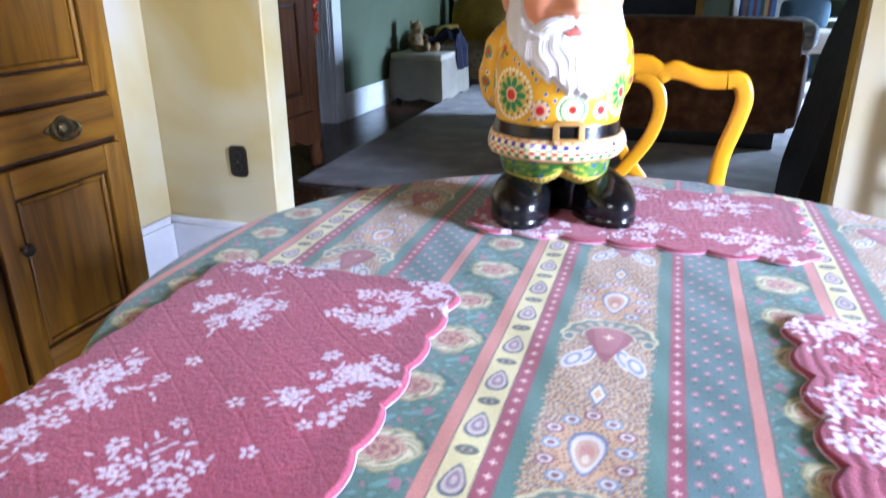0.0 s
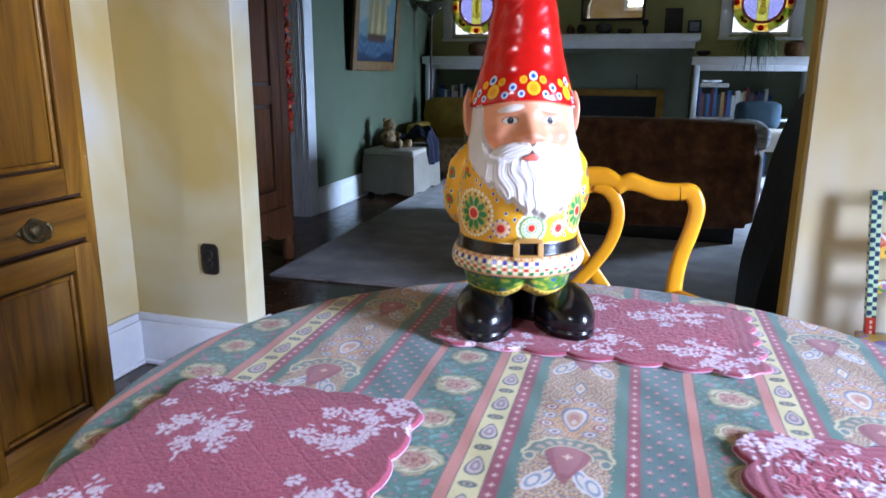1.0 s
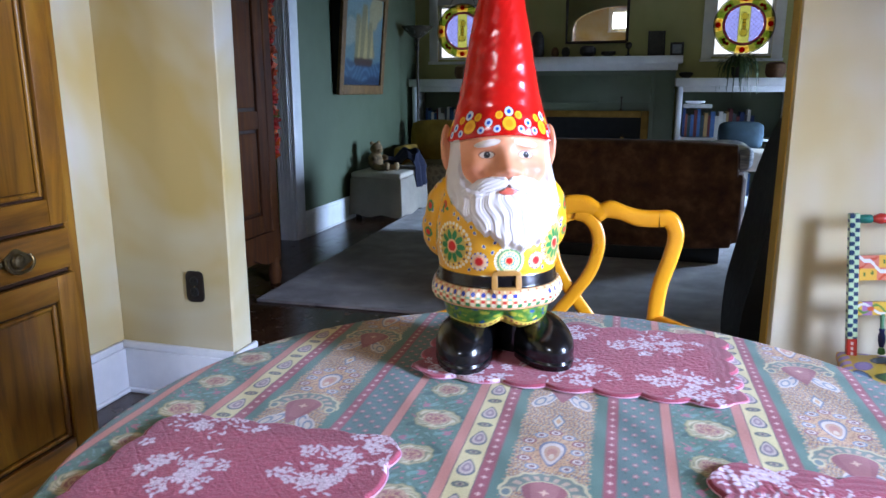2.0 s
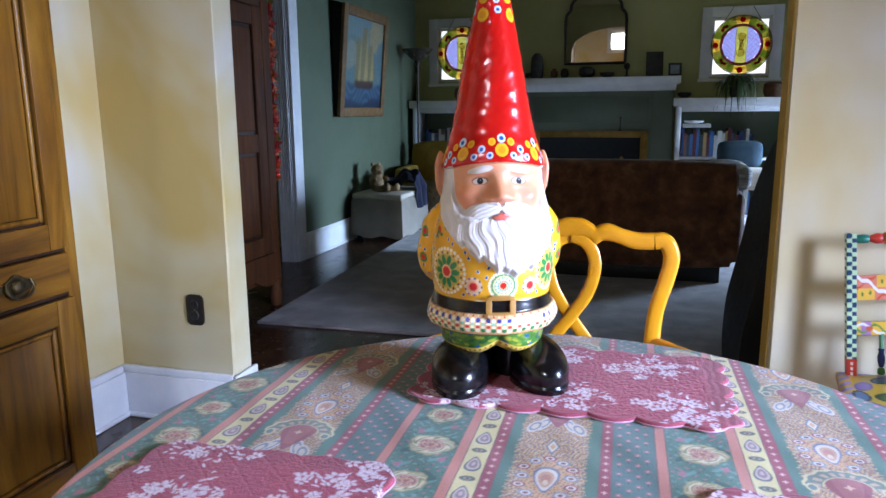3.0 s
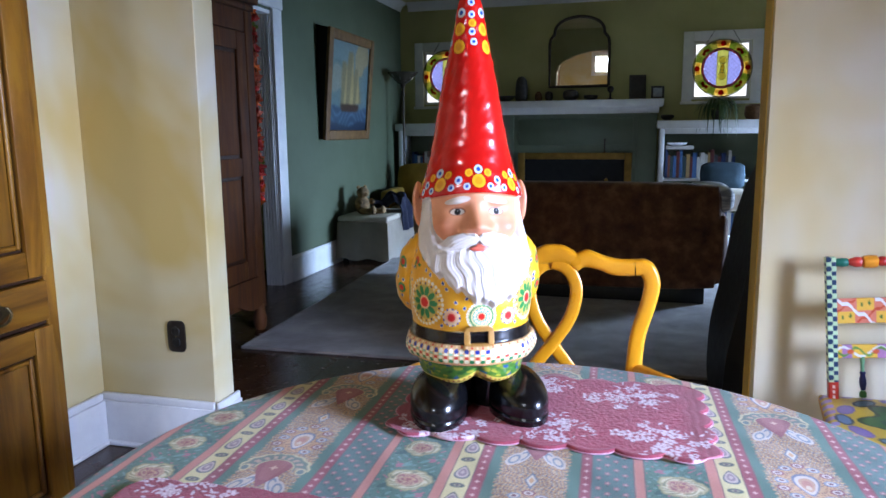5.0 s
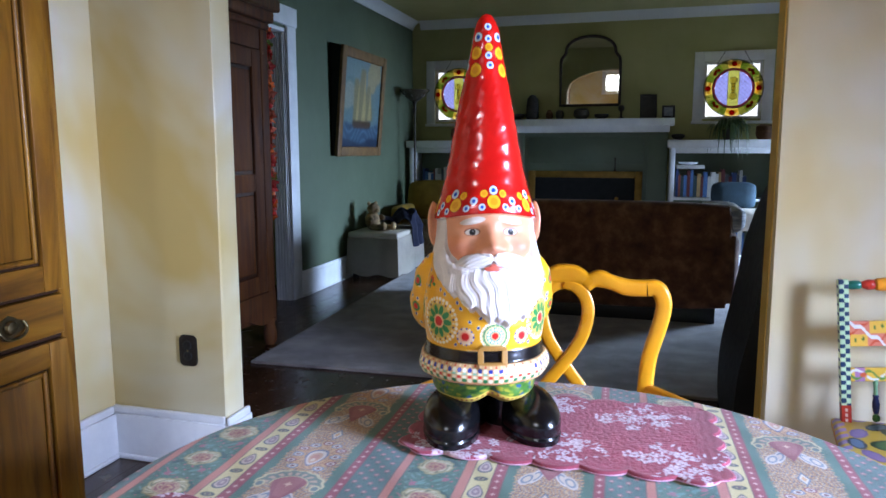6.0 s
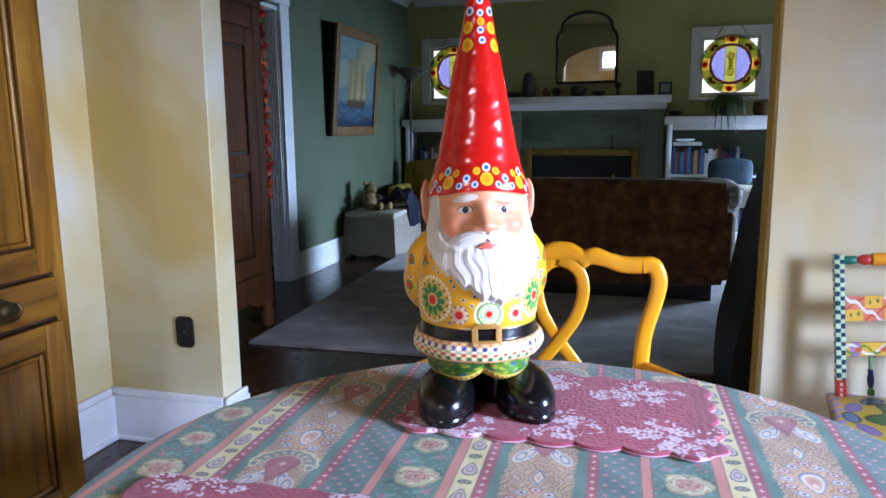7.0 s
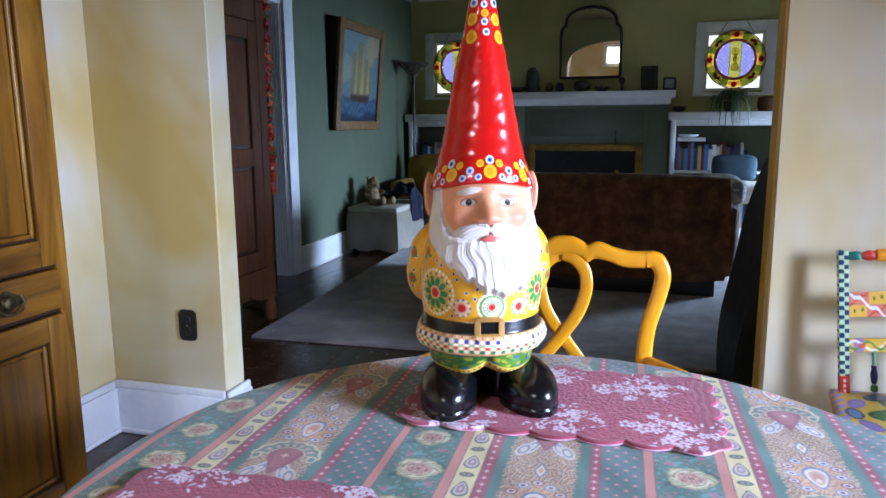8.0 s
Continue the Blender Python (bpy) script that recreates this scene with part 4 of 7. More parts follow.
# leaning framed painting of a sailing ship on the green wall
def painting():
    at = pose(-2.262, 6.25, 1.11) @ pose(0, 0, 0, 0, 5.0, 0)
    p = thing("framed_painting", "framed painting of a yellow-sailed ship, tilted out from the green wall", "painting", at)
    M_FR = material("gilt_brown_frame", [srgb(92, 62, 26), srgb(124, 90, 44)], 14.0, 0.6, bump=0.2, bump_scale=60)
    w, h = 0.52, 0.94
    for y0, y1, z0, z1 in ((-w, -w + 0.085, 0, h), (w - 0.085, w, 0, h), (-w + 0.086, w - 0.086, 0, 0.085), (-w + 0.086, w - 0.086, h - 0.085, h)):
        part("frame_side", box(0.0, 0.032, y0, y1, z0, z1, 0.008, 3), M_FR, p)
    # black wedge added for the shadow behind the leaning frame, wider at the top
    part("shadow_wedge", extrude_outline([(-0.0006, 0.006), (-0.0006, h - 0.004), (-0.105, h + 0.01), (-0.022, 0.006)], -w + 0.004, w - 0.004, "y"), M_SOOT_SHADOW, p, "dark wedge for the shadow behind the leaning frame")
    n, m = 200, 170
    zz, yy = np.meshgrid(np.linspace(0.0, 1.0, n), np.linspace(0.0, 1.0, m), indexing="ij")
    rng = np.random.default_rng(5)
    wob = 0.04 * np.sin(9 * yy + 4 * zz) + 0.03 * np.sin(23 * zz + 7 * yy)
    col = np.zeros((n, m, 4))
    col[..., 3] = 1

    def lay(mask, c):
        col[mask, :3] = srgb(*c)
    lay(zz >= 0, (96, 124, 126))
    lay(zz + wob > 0.78, (112, 136, 138))
    lay((zz - 0.85 + wob) ** 2 + (yy - 0.8) ** 2 < 0.035, (160, 148, 110))
    lay((zz - 0.55 + wob) ** 2 + (yy - 0.15) ** 2 < 0.02, (134, 144, 134))
    sea = zz < 0.27 + 0.02 * np.sin(14 * yy)
    lay(sea, (44, 72, 96))
    lay(sea & (np.sin(60 * zz + 10 * np.sin(8 * yy)) > 0.6), (84, 116, 136))
    lay(zz < 0.08 + wob * 0.5, (28, 48, 70))
    for cy, wd, z0, z1 in ((0.36, 0.12, 0.3, 0.78), (0.52, 0.14, 0.3, 0.9), (0.68, 0.11, 0.32, 0.72)):
        lay((np.abs(yy - cy - 0.03 * np.sin(6 * zz)) < wd * (1 - 0.6 * (zz - z0) / (z1 - z0))) & (zz > z0) & (zz < z1), (128, 118, 80))
        lay((np.abs(yy - cy - 0.04) < wd * 0.4 * (1 - (zz - z0) / (z1 - z0))) & (zz > z0) & (zz < z1), (178, 158, 104))
    lay((np.abs(yy - 0.52) < 0.26 - 0.8 * np.abs(zz - 0.28)) & (zz > 0.22) & (zz < 0.31), (70, 48, 34))
    for _ in range(14):
        pad = np.pad(col, ((1, 1), (1, 1), (0, 0)), mode="edge")
        col = (pad[:-2, 1:-1] + pad[2:, 1:-1] + pad[1:-1, :-2] + pad[1:-1, 2:] + 2 * col) / 6
    col[..., :3] *= (0.85 + 0.3 * rng.random((n, m)))[..., None]
    V = np.stack([np.full_like(yy, 0.012), -w + 0.08 + (2 * w - 0.16) * yy, 0.08 + (h - 0.16) * zz], -1)
    part("canvas", grid_mesh("canvas", V, painted("oil_paint", 0.45, grain=0.3, grain_scale=60, bump=0.3, bump_scale=90), colours=col), None, p)


painting()


# ---- chimney wall ----
f = thing("fireplace", "dark green panelled fireplace with a long white mantel shelf", "fireplace")
part("surround", walls_with_hole((-1.13, 0.535, 0, 1.375), (-0.83, 0.23, 0.0, 0.88), 7.8, 7.988, "y"), M_GREEN_DARK, f)
part("firebox", walls_with_hole((-0.87, 0.27, 0.0, 0.92), (-0.77, 0.17, 0.05, 0.86), 7.86, 7.985, "y"), M_SOOT_SHADOW, f, "sooty black firebox")
part("firebox_back", box(-0.829, 0.229, 7.96, 7.985, 0.001, 0.879, 0), M_SOOT_SHADOW, f)
part("mantel_shelf", box(-1.18, 0.592, 7.72, 7.986, 1.41, 1.487, 0.008), M_WHITE, f, "white painted mantel shelf")
part("mantel_moulding", extrude_outline([(7.799, 1.409), (7.735, 1.409), (7.75, 1.385), (7.785, 1.365), (7.799, 1.345)], -1.14, 0.55, "x"), M_WHITE, f)
for x0, x1 in ((-1.13, -0.95), (0.34, 0.535)):
    part("pilaster", box(x0, x1, 7.785, 7.8, 0, 1.335, 0.004), M_GREEN_DARK, f)
part("frieze_panel", box(-0.9, 0.3, 7.79, 7.7995, 1.02, 1.3, 0.006), M_GREEN_DARK, f)
s = thing("fire_screen", "brass-framed fire screen before the dark firebox", "fire screen")
for x0, x1, z0, z1 in ((-0.9, -0.825, 0.0, 0.94), (0.222, 0.297, 0.0, 0.94), (-0.824, 0.221, 0.87, 0.94), (-0.824, 0.221, 0.0, 0.06)):
    part("screen_frame", box(x0, x1, 7.765, 7.785, z0, z1, 0.005), M_BRASS_BRIGHT, s)
part("mesh_panel", box(-0.824, 0.221, 7.772, 7.776, 0.061, 0.869, 0), M_SOOT_SHADOW, s, "black mesh panel")
part("door_knob", lathe([(0.008, 0), (0.008, 0.02), (0.02, 0.03), (0.02, 0.045), (0.006, 0.05)], 16, pose(0.04, 7.771, 0.655, 90, 0, 0)), M_BRASS_BRIGHT, s)


def bookcase(x0, x1, label):
    b = thing("bookcase", label, "bookcase", group="bookcases beside the fireplace")
    part("top", box(x0 - 0.03, x1 + 0.02, 7.64, 7.987, 1.185, 1.265, 0.006), M_WHITE, b)
    for x in (x0, x1 - 0.05):
        part("side", box(x, x + 0.05, 7.67, 7.987, 0, 1.184, 0.004), M_WHITE, b)
    part("back_panel", box(x0 + 0.051, x1 - 0.051, 7.96, 7.986, 0, 1.184, 0), M_GREEN, b)
    for z in (0.1, 0.68):
        part("shelf", box(x0 + 0.051, x1 - 0.051, 7.68, 7.959, z - 0.025, z, 0.003), M_WHITE, b)
    part("top_rail", box(x0 + 0.051, x1 - 0.051, 7.67, 7.69, 1.13, 1.184, 0.003), M_WHITE, b)
    part("plinth", box(x0 + 0.051, x1 - 0.051, 7.68, 7.7, 0, 0.074, 0.003), M_WHITE, b)


bookcase(0.56, 1.62, "white painted low bookcase with books beside the fireplace")
bookcase(-2.23, -1.19, "white painted low bookcase under the small window")

# books
book_cols = [(34, 52, 92), (60, 96, 140), (190, 186, 176), (120, 60, 40), (70, 70, 74), (160, 130, 80), (40, 60, 60), (210, 205, 196), (90, 36, 34), (48, 84, 120)]
book_mats = [material("book_cloth", [srgb(*c)], 20.0, 0.7) for c in book_cols]
rng = random.Random(8)
for xs, xe, zb in ((0.63, 1.28, 0.6815), (-2.1, -1.5, 0.6815), (0.63, 1.3, 0.1015)):
    x = xs
    while x < xe:
        w, h, d = rng.uniform(0.018, 0.042), rng.uniform(0.21, 0.29), rng.uniform(0.13, 0.18)
        k = rng.randrange(len(book_mats))
        b = thing("book", "hardback book standing on the bookcase shelf", "book", pose(x + w / 2, 7.76, zb), "books on the shelves")
        part("cover", extrude_outline([(-w / 2, 0), (w / 2, 0), (w / 2, d), (w / 2 - 0.003, d), (w / 2 - 0.003, 0.004), (-w / 2 + 0.003, 0.004), (-w / 2 + 0.003, d), (-w / 2, d)], 0, h, "z"), book_mats[k], b)
        part("pages", box(-w / 2 + 0.0035, w / 2 - 0.0035, 0.0045, d - 0.004, 0.004, h - 0.004, 0), M_CEIL, b)
        x += w + 0.002
tagged(part("blue_pillow", cushion_bm(0.97, 1.36, 7.5, 7.62, 0.6, 0.84, 0.035, 0.014, 61), material("dusty_blue_cotton", [srgb(40, 60, 72), srgb(54, 76, 88)], 10.0, 0.9, bump=0.3)), "dusty blue square pillow on the far seat", "pillow")
st = thing("window_seat", "low upholstered bench before the bookcase", "bench", pose(1.15, 7.36, 0) @ Matrix.Diagonal((1, 1, 1.665, 1)))
part("cushion", cushion_bm(-0.32, 0.36, -0.25, 0.22, 0.25, 0.358, 0.03, 0.01, 62), M_SLIP, st)
for x in (-0.26, 0.3):
    for yy in (-0.2, 0.17):
        part("leg", lathe([(0.014, 0), (0.02, 0.255)], 12, pose(x, yy, 0)), M_DARKWOOD, st)
g = thing("glass_tray", "small shiny glass dish stack on a wire stand in the bookcase", "dish", pose(0.75, 7.76, 0.9))
tagged(part("book_stack", box(0.632, 0.9, 7.74, 7.9, 0.9725, 1.01, 0.003), book_mats[2]), "pale book lying on top of the upright books", "book")
g.matrix_basis = pose(0.74, 7.79, 1.011)
part("dish", lathe([(0.03, 0), (0.09, 0.012), (0.1, 0.03), (0.094, 0.03), (0.03, 0.006)], 28), M_WHITE, g)
part("dish_base", lathe([(0.028, -0.0005), (0.028, 0.002)], 20), M_SILVER, g)


def mirror():
    m = thing("arched_mirror", "arched mirror in a dark wooden frame above the mantel", "mirror", pose(-0.282, 7.955, 1.64, 2.0, 0, 0))
    half, h, top = 0.312, 0.49, 0.715
    shape = [(-half, 0.0), (-half, h - 0.05), (-half + 0.008, h), (-half + 0.035, h + 0.035)]
    for k in range(15):
        a = math.pi - math.pi * k / 14
        shape.append((0.262 * math.cos(a), h + 0.05 + (top - h - 0.05) * math.sin(a) ** 0.8))
    shape += [(half - 0.035, h + 0.035), (half - 0.008, h), (half, h - 0.05), (half, 0.0)]
    part("glass", extrude_outline(shape, 0.0, 0.004, "y"), M_SILVER, m)
    bm = tube([(x, -0.004, z) for x, z in [(0, 0), *shape[::-1], (0, 0)]][1:-1] + [(half, -0.004, 0.0)], 0.016, 10, 0.8, steps=0)
    part("frame", bm, M_IRON, m, "dark carved frame")


mirror()


def suncatcher(cx):
    """Round leaded panel: green rim with red jewels, two lavender quilted fields and a yellow stem between, hung on a chain."""
    s = thing("stained_glass_panel", "round stained glass panel hanging on a chain before the window", "stained glass", pose(cx, 7.955, 1.785), "stained glass panels")
    M_LEAD = M_CHARCOAL
    greens = [glassy("glass_moss", srgb(146, 160, 86)), glassy("glass_olive", srgb(176, 176, 108))]
    M_LAV, M_RED, M_AMB = glassy("glass_lavender", srgb(206, 208, 252)), glassy("glass_red", srgb(190, 36, 28)), glassy("glass_amber", srgb(246, 226, 150))
    M_GOLD, M_PLUM = glassy("glass_gold", srgb(252, 242, 200)), glassy("glass_plum", srgb(158, 96, 110))
    n = 24
    for k in range(n):
        a0, a1 = 2 * math.pi * k / n, 2 * math.pi * (k + 1) / n - 0.0005
        ring = [(0.278 * math.cos(a0 + (a1 - a0) * i / 4), 0.278 * math.sin(a0 + (a1 - a0) * i / 4)) for i in range(5)]
        ring += [(0.2 * math.cos(a1 - (a1 - a0) * i / 4), 0.2 * math.sin(a1 - (a1 - a0) * i / 4)) for i in range(5)]
        part("rim_glass", extrude_outline(ring, -0.003, 0.001, "y"), M_AMB if k % 6 in (0, 5) else greens[k % 2], s)
    for k in range(8):
        a = 2 * math.pi * k / 8
        big = k % 2 == 0
        part("jewel", lathe([(0.03 if big else 0.017, -0.006), (0.025 if big else 0.013, 0.006)], 14, pose(0.243 * math.cos(a), 0, 0.243 * math.sin(a), 90, 0, 0)), M_RED, s)
        for d in (-0.17, 0.17) if big else (-0.11, 0.11):
            part("petal_glass", lathe([(0.019, -0.005), (0.015, 0.005)], 12, pose(0.232 * math.cos(a + d), 0, 0.232 * math.sin(a + d), 90, 0, 0)), M_AMB if big else M_RED, s)
    for sgn in (-1, 1):
        half = [(sgn * (0.187 - 0.012 * math.cos(radians(4 * a)) ** 2) * math.cos(radians(a)), (0.187 - 0.012 * math.cos(radians(4 * a)) ** 2) * math.sin(radians(a))) for a in range(-74, 75, 4)]
        # diamond quarries
        step = 0.062
        f = part("field_glass", extrude_outline(half, -0.002, 0.0, "y"), M_LAV, s)
        bm = bmesh.new()
        for q in range(-9, 10):
            for d in (1, -1):
                pts = []
                for t in np.linspace(-0.3, 0.3, 61):
                    x, z = q * step / 1.4 + t, d * t
                    if sgn * x > 0.052 and x * x + z * z < 0.176 ** 2:
                        pts.append((x, -0.003, z))
                if len(pts) > 1:
                    add_tube(bm, [pts[0], pts[-1]], 0.0013, 5)
        part("lead_lattice", bm, M_LEAD, f)
    for z, r in ((-0.078, 0.036), (-0.032, 0.016), (0.0, 0.02), (0.032, 0.016), (0.078, 0.036)):
        part("stem_roundel", lathe([(r - 0.001, -0.0055), (r - 0.005, 0.0015)], 20, pose(0, 0, z, 90, 0, 0)), M_AMB if r < 0.03 else M_GOLD, s)
        part("lead_ring", tube([(r * math.cos(2 * math.pi * k / 20), -0.004, z + r * math.sin(2 * math.pi * k / 20)) for k in range(21)], 0.0022, 5, steps=0), M_LEAD, s)
    part("stem_glass", box(-0.056, 0.056, 0.0002, 0.0016, -0.184, 0.184, 0), glassy("glass_straw", srgb(214, 214, 150)), s)
    for k in range(24):
        a0, a1 = 2 * math.pi * k / 24, 2 * math.pi * (k + 1) / 24
        part("border_glass", extrude_outline([(0.1995 * math.cos(a0), 0.1995 * math.sin(a0)), (0.1995 * math.cos(a1), 0.1995 * math.sin(a1)), (0.178 * math.cos(a1), 0.178 * math.sin(a1)), (0.178 * math.cos(a0), 0.178 * math.sin(a0))], -0.0045, -0.0025, "y"), M_PLUM, s)
    for r in (0.2, 0.284):
        part("lead_came", tube([(r * math.cos(2 * math.pi * k / 48), -0.002, r * math.sin(2 * math.pi * k / 48)) for k in range(49)], 0.0045, 8, steps=0), M_LEAD, s)
    for sgn in (-1, 1):
        part("chain", tube([(sgn * 0.17, 0, 0.235), (sgn * 0.09, 0.012, 0.37)], 0.003, 6, steps=0), M_PEWTER, s)


suncatcher(1.152)
suncatcher(-1.735)


def pot_plant():
    p = thing("trailing_plant", "trailing green houseplant in a dark pot on the bookcase", "plant", pose(1.115, 7.75, 1.266))
    part("pot", lathe([(0.05, 0), (0.07, 0.08), (0.075, 0.1), (0.066, 0.1), (0.05, 0.02)], 24), M_CHARCOAL, p)
    rng = random.Random(3)
    bm = bmesh.new()
    for k in range(120):
        a, out_r, rise = rng.uniform(0, 2 * math.pi), rng.uniform(0.08, 0.26), rng.uniform(0.03, 0.12)
        dx, dy = math.cos(a), math.sin(a) * 0.55 - 0.25
        drop = rng.uniform(-0.3, 0.03) if dy * out_r < -0.095 else rng.uniform(-0.05, 0.06)
        path = smooth_path([(0, 0, 0.095), (dx * out_r * 0.4, dy * out_r * 0.4, 0.1 + rise), (dx * out_r * 0.8, dy * out_r * 0.8, 0.1 + rise * 0.6), (dx * out_r, dy * out_r, 0.08 + drop)], 4)
        add_tube(bm, path, [0.002 + 0.006 * math.sin(math.pi * i / (len(path) - 1)) for i in range(len(path))], 5, 0.25, Vector((0, 0, 1)))
    part("foliage", bm, M_LEAF, p)


pot_plant()


# ornaments on the mantel and bookcases
def ornament(name, label, category, prof, x, z, mat, y=7.85):
    t = lathe(prof, 24)
    return tagged(part(name, t, mat, at=pose(x, y, z)), label, category)


ornament("stone_carving", "dark rounded stone carving on the mantel", "ornament", [(0.06, 0), (0.068, 0.03), (0.066, 0.15), (0.058, 0.22), (0.03, 0.26), (0.005, 0.265)], -0.880, 1.488, M_CHARCOAL)
ornament("dark_bowl", "low dark bowl on the mantel", "bowl", [(0.04, 0), (0.1, 0.04), (0.11, 0.06), (0.1, 0.06), (0.03, 0.01)], -1.055, 1.488, M_CHARCOAL)
ornament("small_jar", "small dark jar on the mantel", "jar", [(0.03, 0), (0.04, 0.03), (0.038, 0.07), (0.02, 0.09), (0.022, 0.1)], -0.695, 1.488, M_TERRA)
ornament("small_jar", "small brown jar on the mantel", "jar", [(0.03, 0), (0.045, 0.04), (0.04, 0.08), (0.02, 0.1)], -0.585, 1.488, M_CHARCOAL)
ornament("candle_pot", "little pewter candle pot on the mantel", "candle holder", [(0.03, 0), (0.032, 0.01), (0.01, 0.02), (0.01, 0.07), (0.03, 0.09), (0.034, 0.12), (0.02, 0.14)], 0.055, 1.488, M_PEWTER)
ornament("low_dish", "low dark dish on the mantel", "dish", [(0.03, 0), (0.07, 0.02), (0.075, 0.05), (0.06, 0.05)], -0.145, 1.488, M_CHARCOAL)
ornament("squat_pot", "squat dark pot on the mantel", "pot", [(0.05, 0), (0.085, 0.04), (0.08, 0.09), (0.05, 0.11)], -0.355, 1.488, M_CHARCOAL)
ornament("round_bowl", "small dark bowl on the bookcase", "bowl", [(0.03, 0), (0.065, 0.03), (0.07, 0.05), (0.05, 0.06)], 0.635, 1.2655, M_CHARCOAL)
ornament("woven_basket", "round woven basket on the bookcase", "basket", [(0.07, 0), (0.095, 0.05), (0.09, 0.13), (0.06, 0.15)], 1.465, 1.2655, M_TERRA)
ornament("woven_basket", "round brown basket on the far bookcase", "basket", [(0.09, 0), (0.12, 0.06), (0.11, 0.13), (0.06, 0.15)], -1.675, 1.2655, M_TERRA)
ornament("candlestick", "thin dark candlestick on the fire screen top", "candlestick", [(0.02, 0), (0.006, 0.02), (0.006, 0.12), (0.014, 0.14)], 0.015, 0.9405, M_IRON, 7.775)


def photo_frame(x, w, h, lean, label, pic):
    f = thing("photo_frame", label, "photo frame", pose(x, 7.84, 1.4885) @ pose(0, 0, 0, -lean, 0, 6))
    for x0, x1, z0, z1 in ((-w / 2, -w / 2 + 0.02, 0, h), (w / 2 - 0.02, w / 2, 0, h), (-w / 2 + 0.0205, w / 2 - 0.0205, 0, 0.02), (-w / 2 + 0.0205, w / 2 - 0.0205, h - 0.02, h)):
        part("frame_side", box(x0, x1, -0.012, 0.0, z0, z1, 0.003), M_CHARCOAL, f)
    part("picture", box(-w / 2 + 0.012, w / 2 - 0.012, -0.005, -0.001, 0.012, h - 0.012, 0), pic, f)


photo_frame(0.33, 0.17, 0.25, 10, "dark slate plaque leaning on the mantel", M_CHARCOAL)
photo_frame(0.53, 0.13, 0.13, 8, "small photo in a dark frame on the mantel", material("faded_print", [srgb(120, 130, 150), srgb(170, 170, 176)], 30.0, 0.4))

# ---- table, cloth and mats ----
TC = Vector((0.212, 0.797, 0))
TR = 0.513
TOP = 0.757

tb = thing("round_table", "round wooden pedestal table under a patterned cloth", "table", pose(TC.x, TC.y, 0))
part("tabletop", lathe([(0.3, TOP - 0.034), (TR - 0.012, TOP - 0.034), (TR - 0.004, TOP - 0.02), (TR - 0.012, TOP - 0.004), (0.3, TOP - 0.004)], 96), M_PINE, tb)
part("pedestal", lathe([(0.1, 0.1), (0.07, 0.16), (0.05, 0.3), (0.075, 0.42), (0.06, 0.55), (0.09, 0.68), (0.16, 0.722)], 32), M_PINE, tb)
for k in range(4):
    a = math.pi / 4 + math.pi / 2 * k
    part("pedestal_foot", tube([(0.05 * math.cos(a), 0.05 * math.sin(a), 0.17), (0.2 * math.cos(a), 0.2 * math.sin(a), 0.12), (0.34 * math.cos(a), 0.34 * math.sin(a), 0.03)], [0.04, 0.034, 0.026], 12), M_PINE, tb)


def disc(u, v, cx, cy, a, b=None, turn=0.0):
    """Normalised distance from the middle of an ellipse: under 1 lies inside."""
    b = b or a
    c, s = math.cos(turn), math.sin(turn)
    du, dv = u - cx, v - cy
    return np.sqrt(((c * du + s * dv) / a) ** 2 + ((-s * du + c * dv) / b) ** 2)


def drop_shape(u, v, cx, cy, a, b):
    """A teardrop: round below, pointed above."""
    t = np.clip((v - cy) / b, -1, 1)
    return np.sqrt(((u - cx) / (a * np.clip(1 - 0.5 * t, 0.3, 2))) ** 2 + ((v - cy) / b) ** 2)


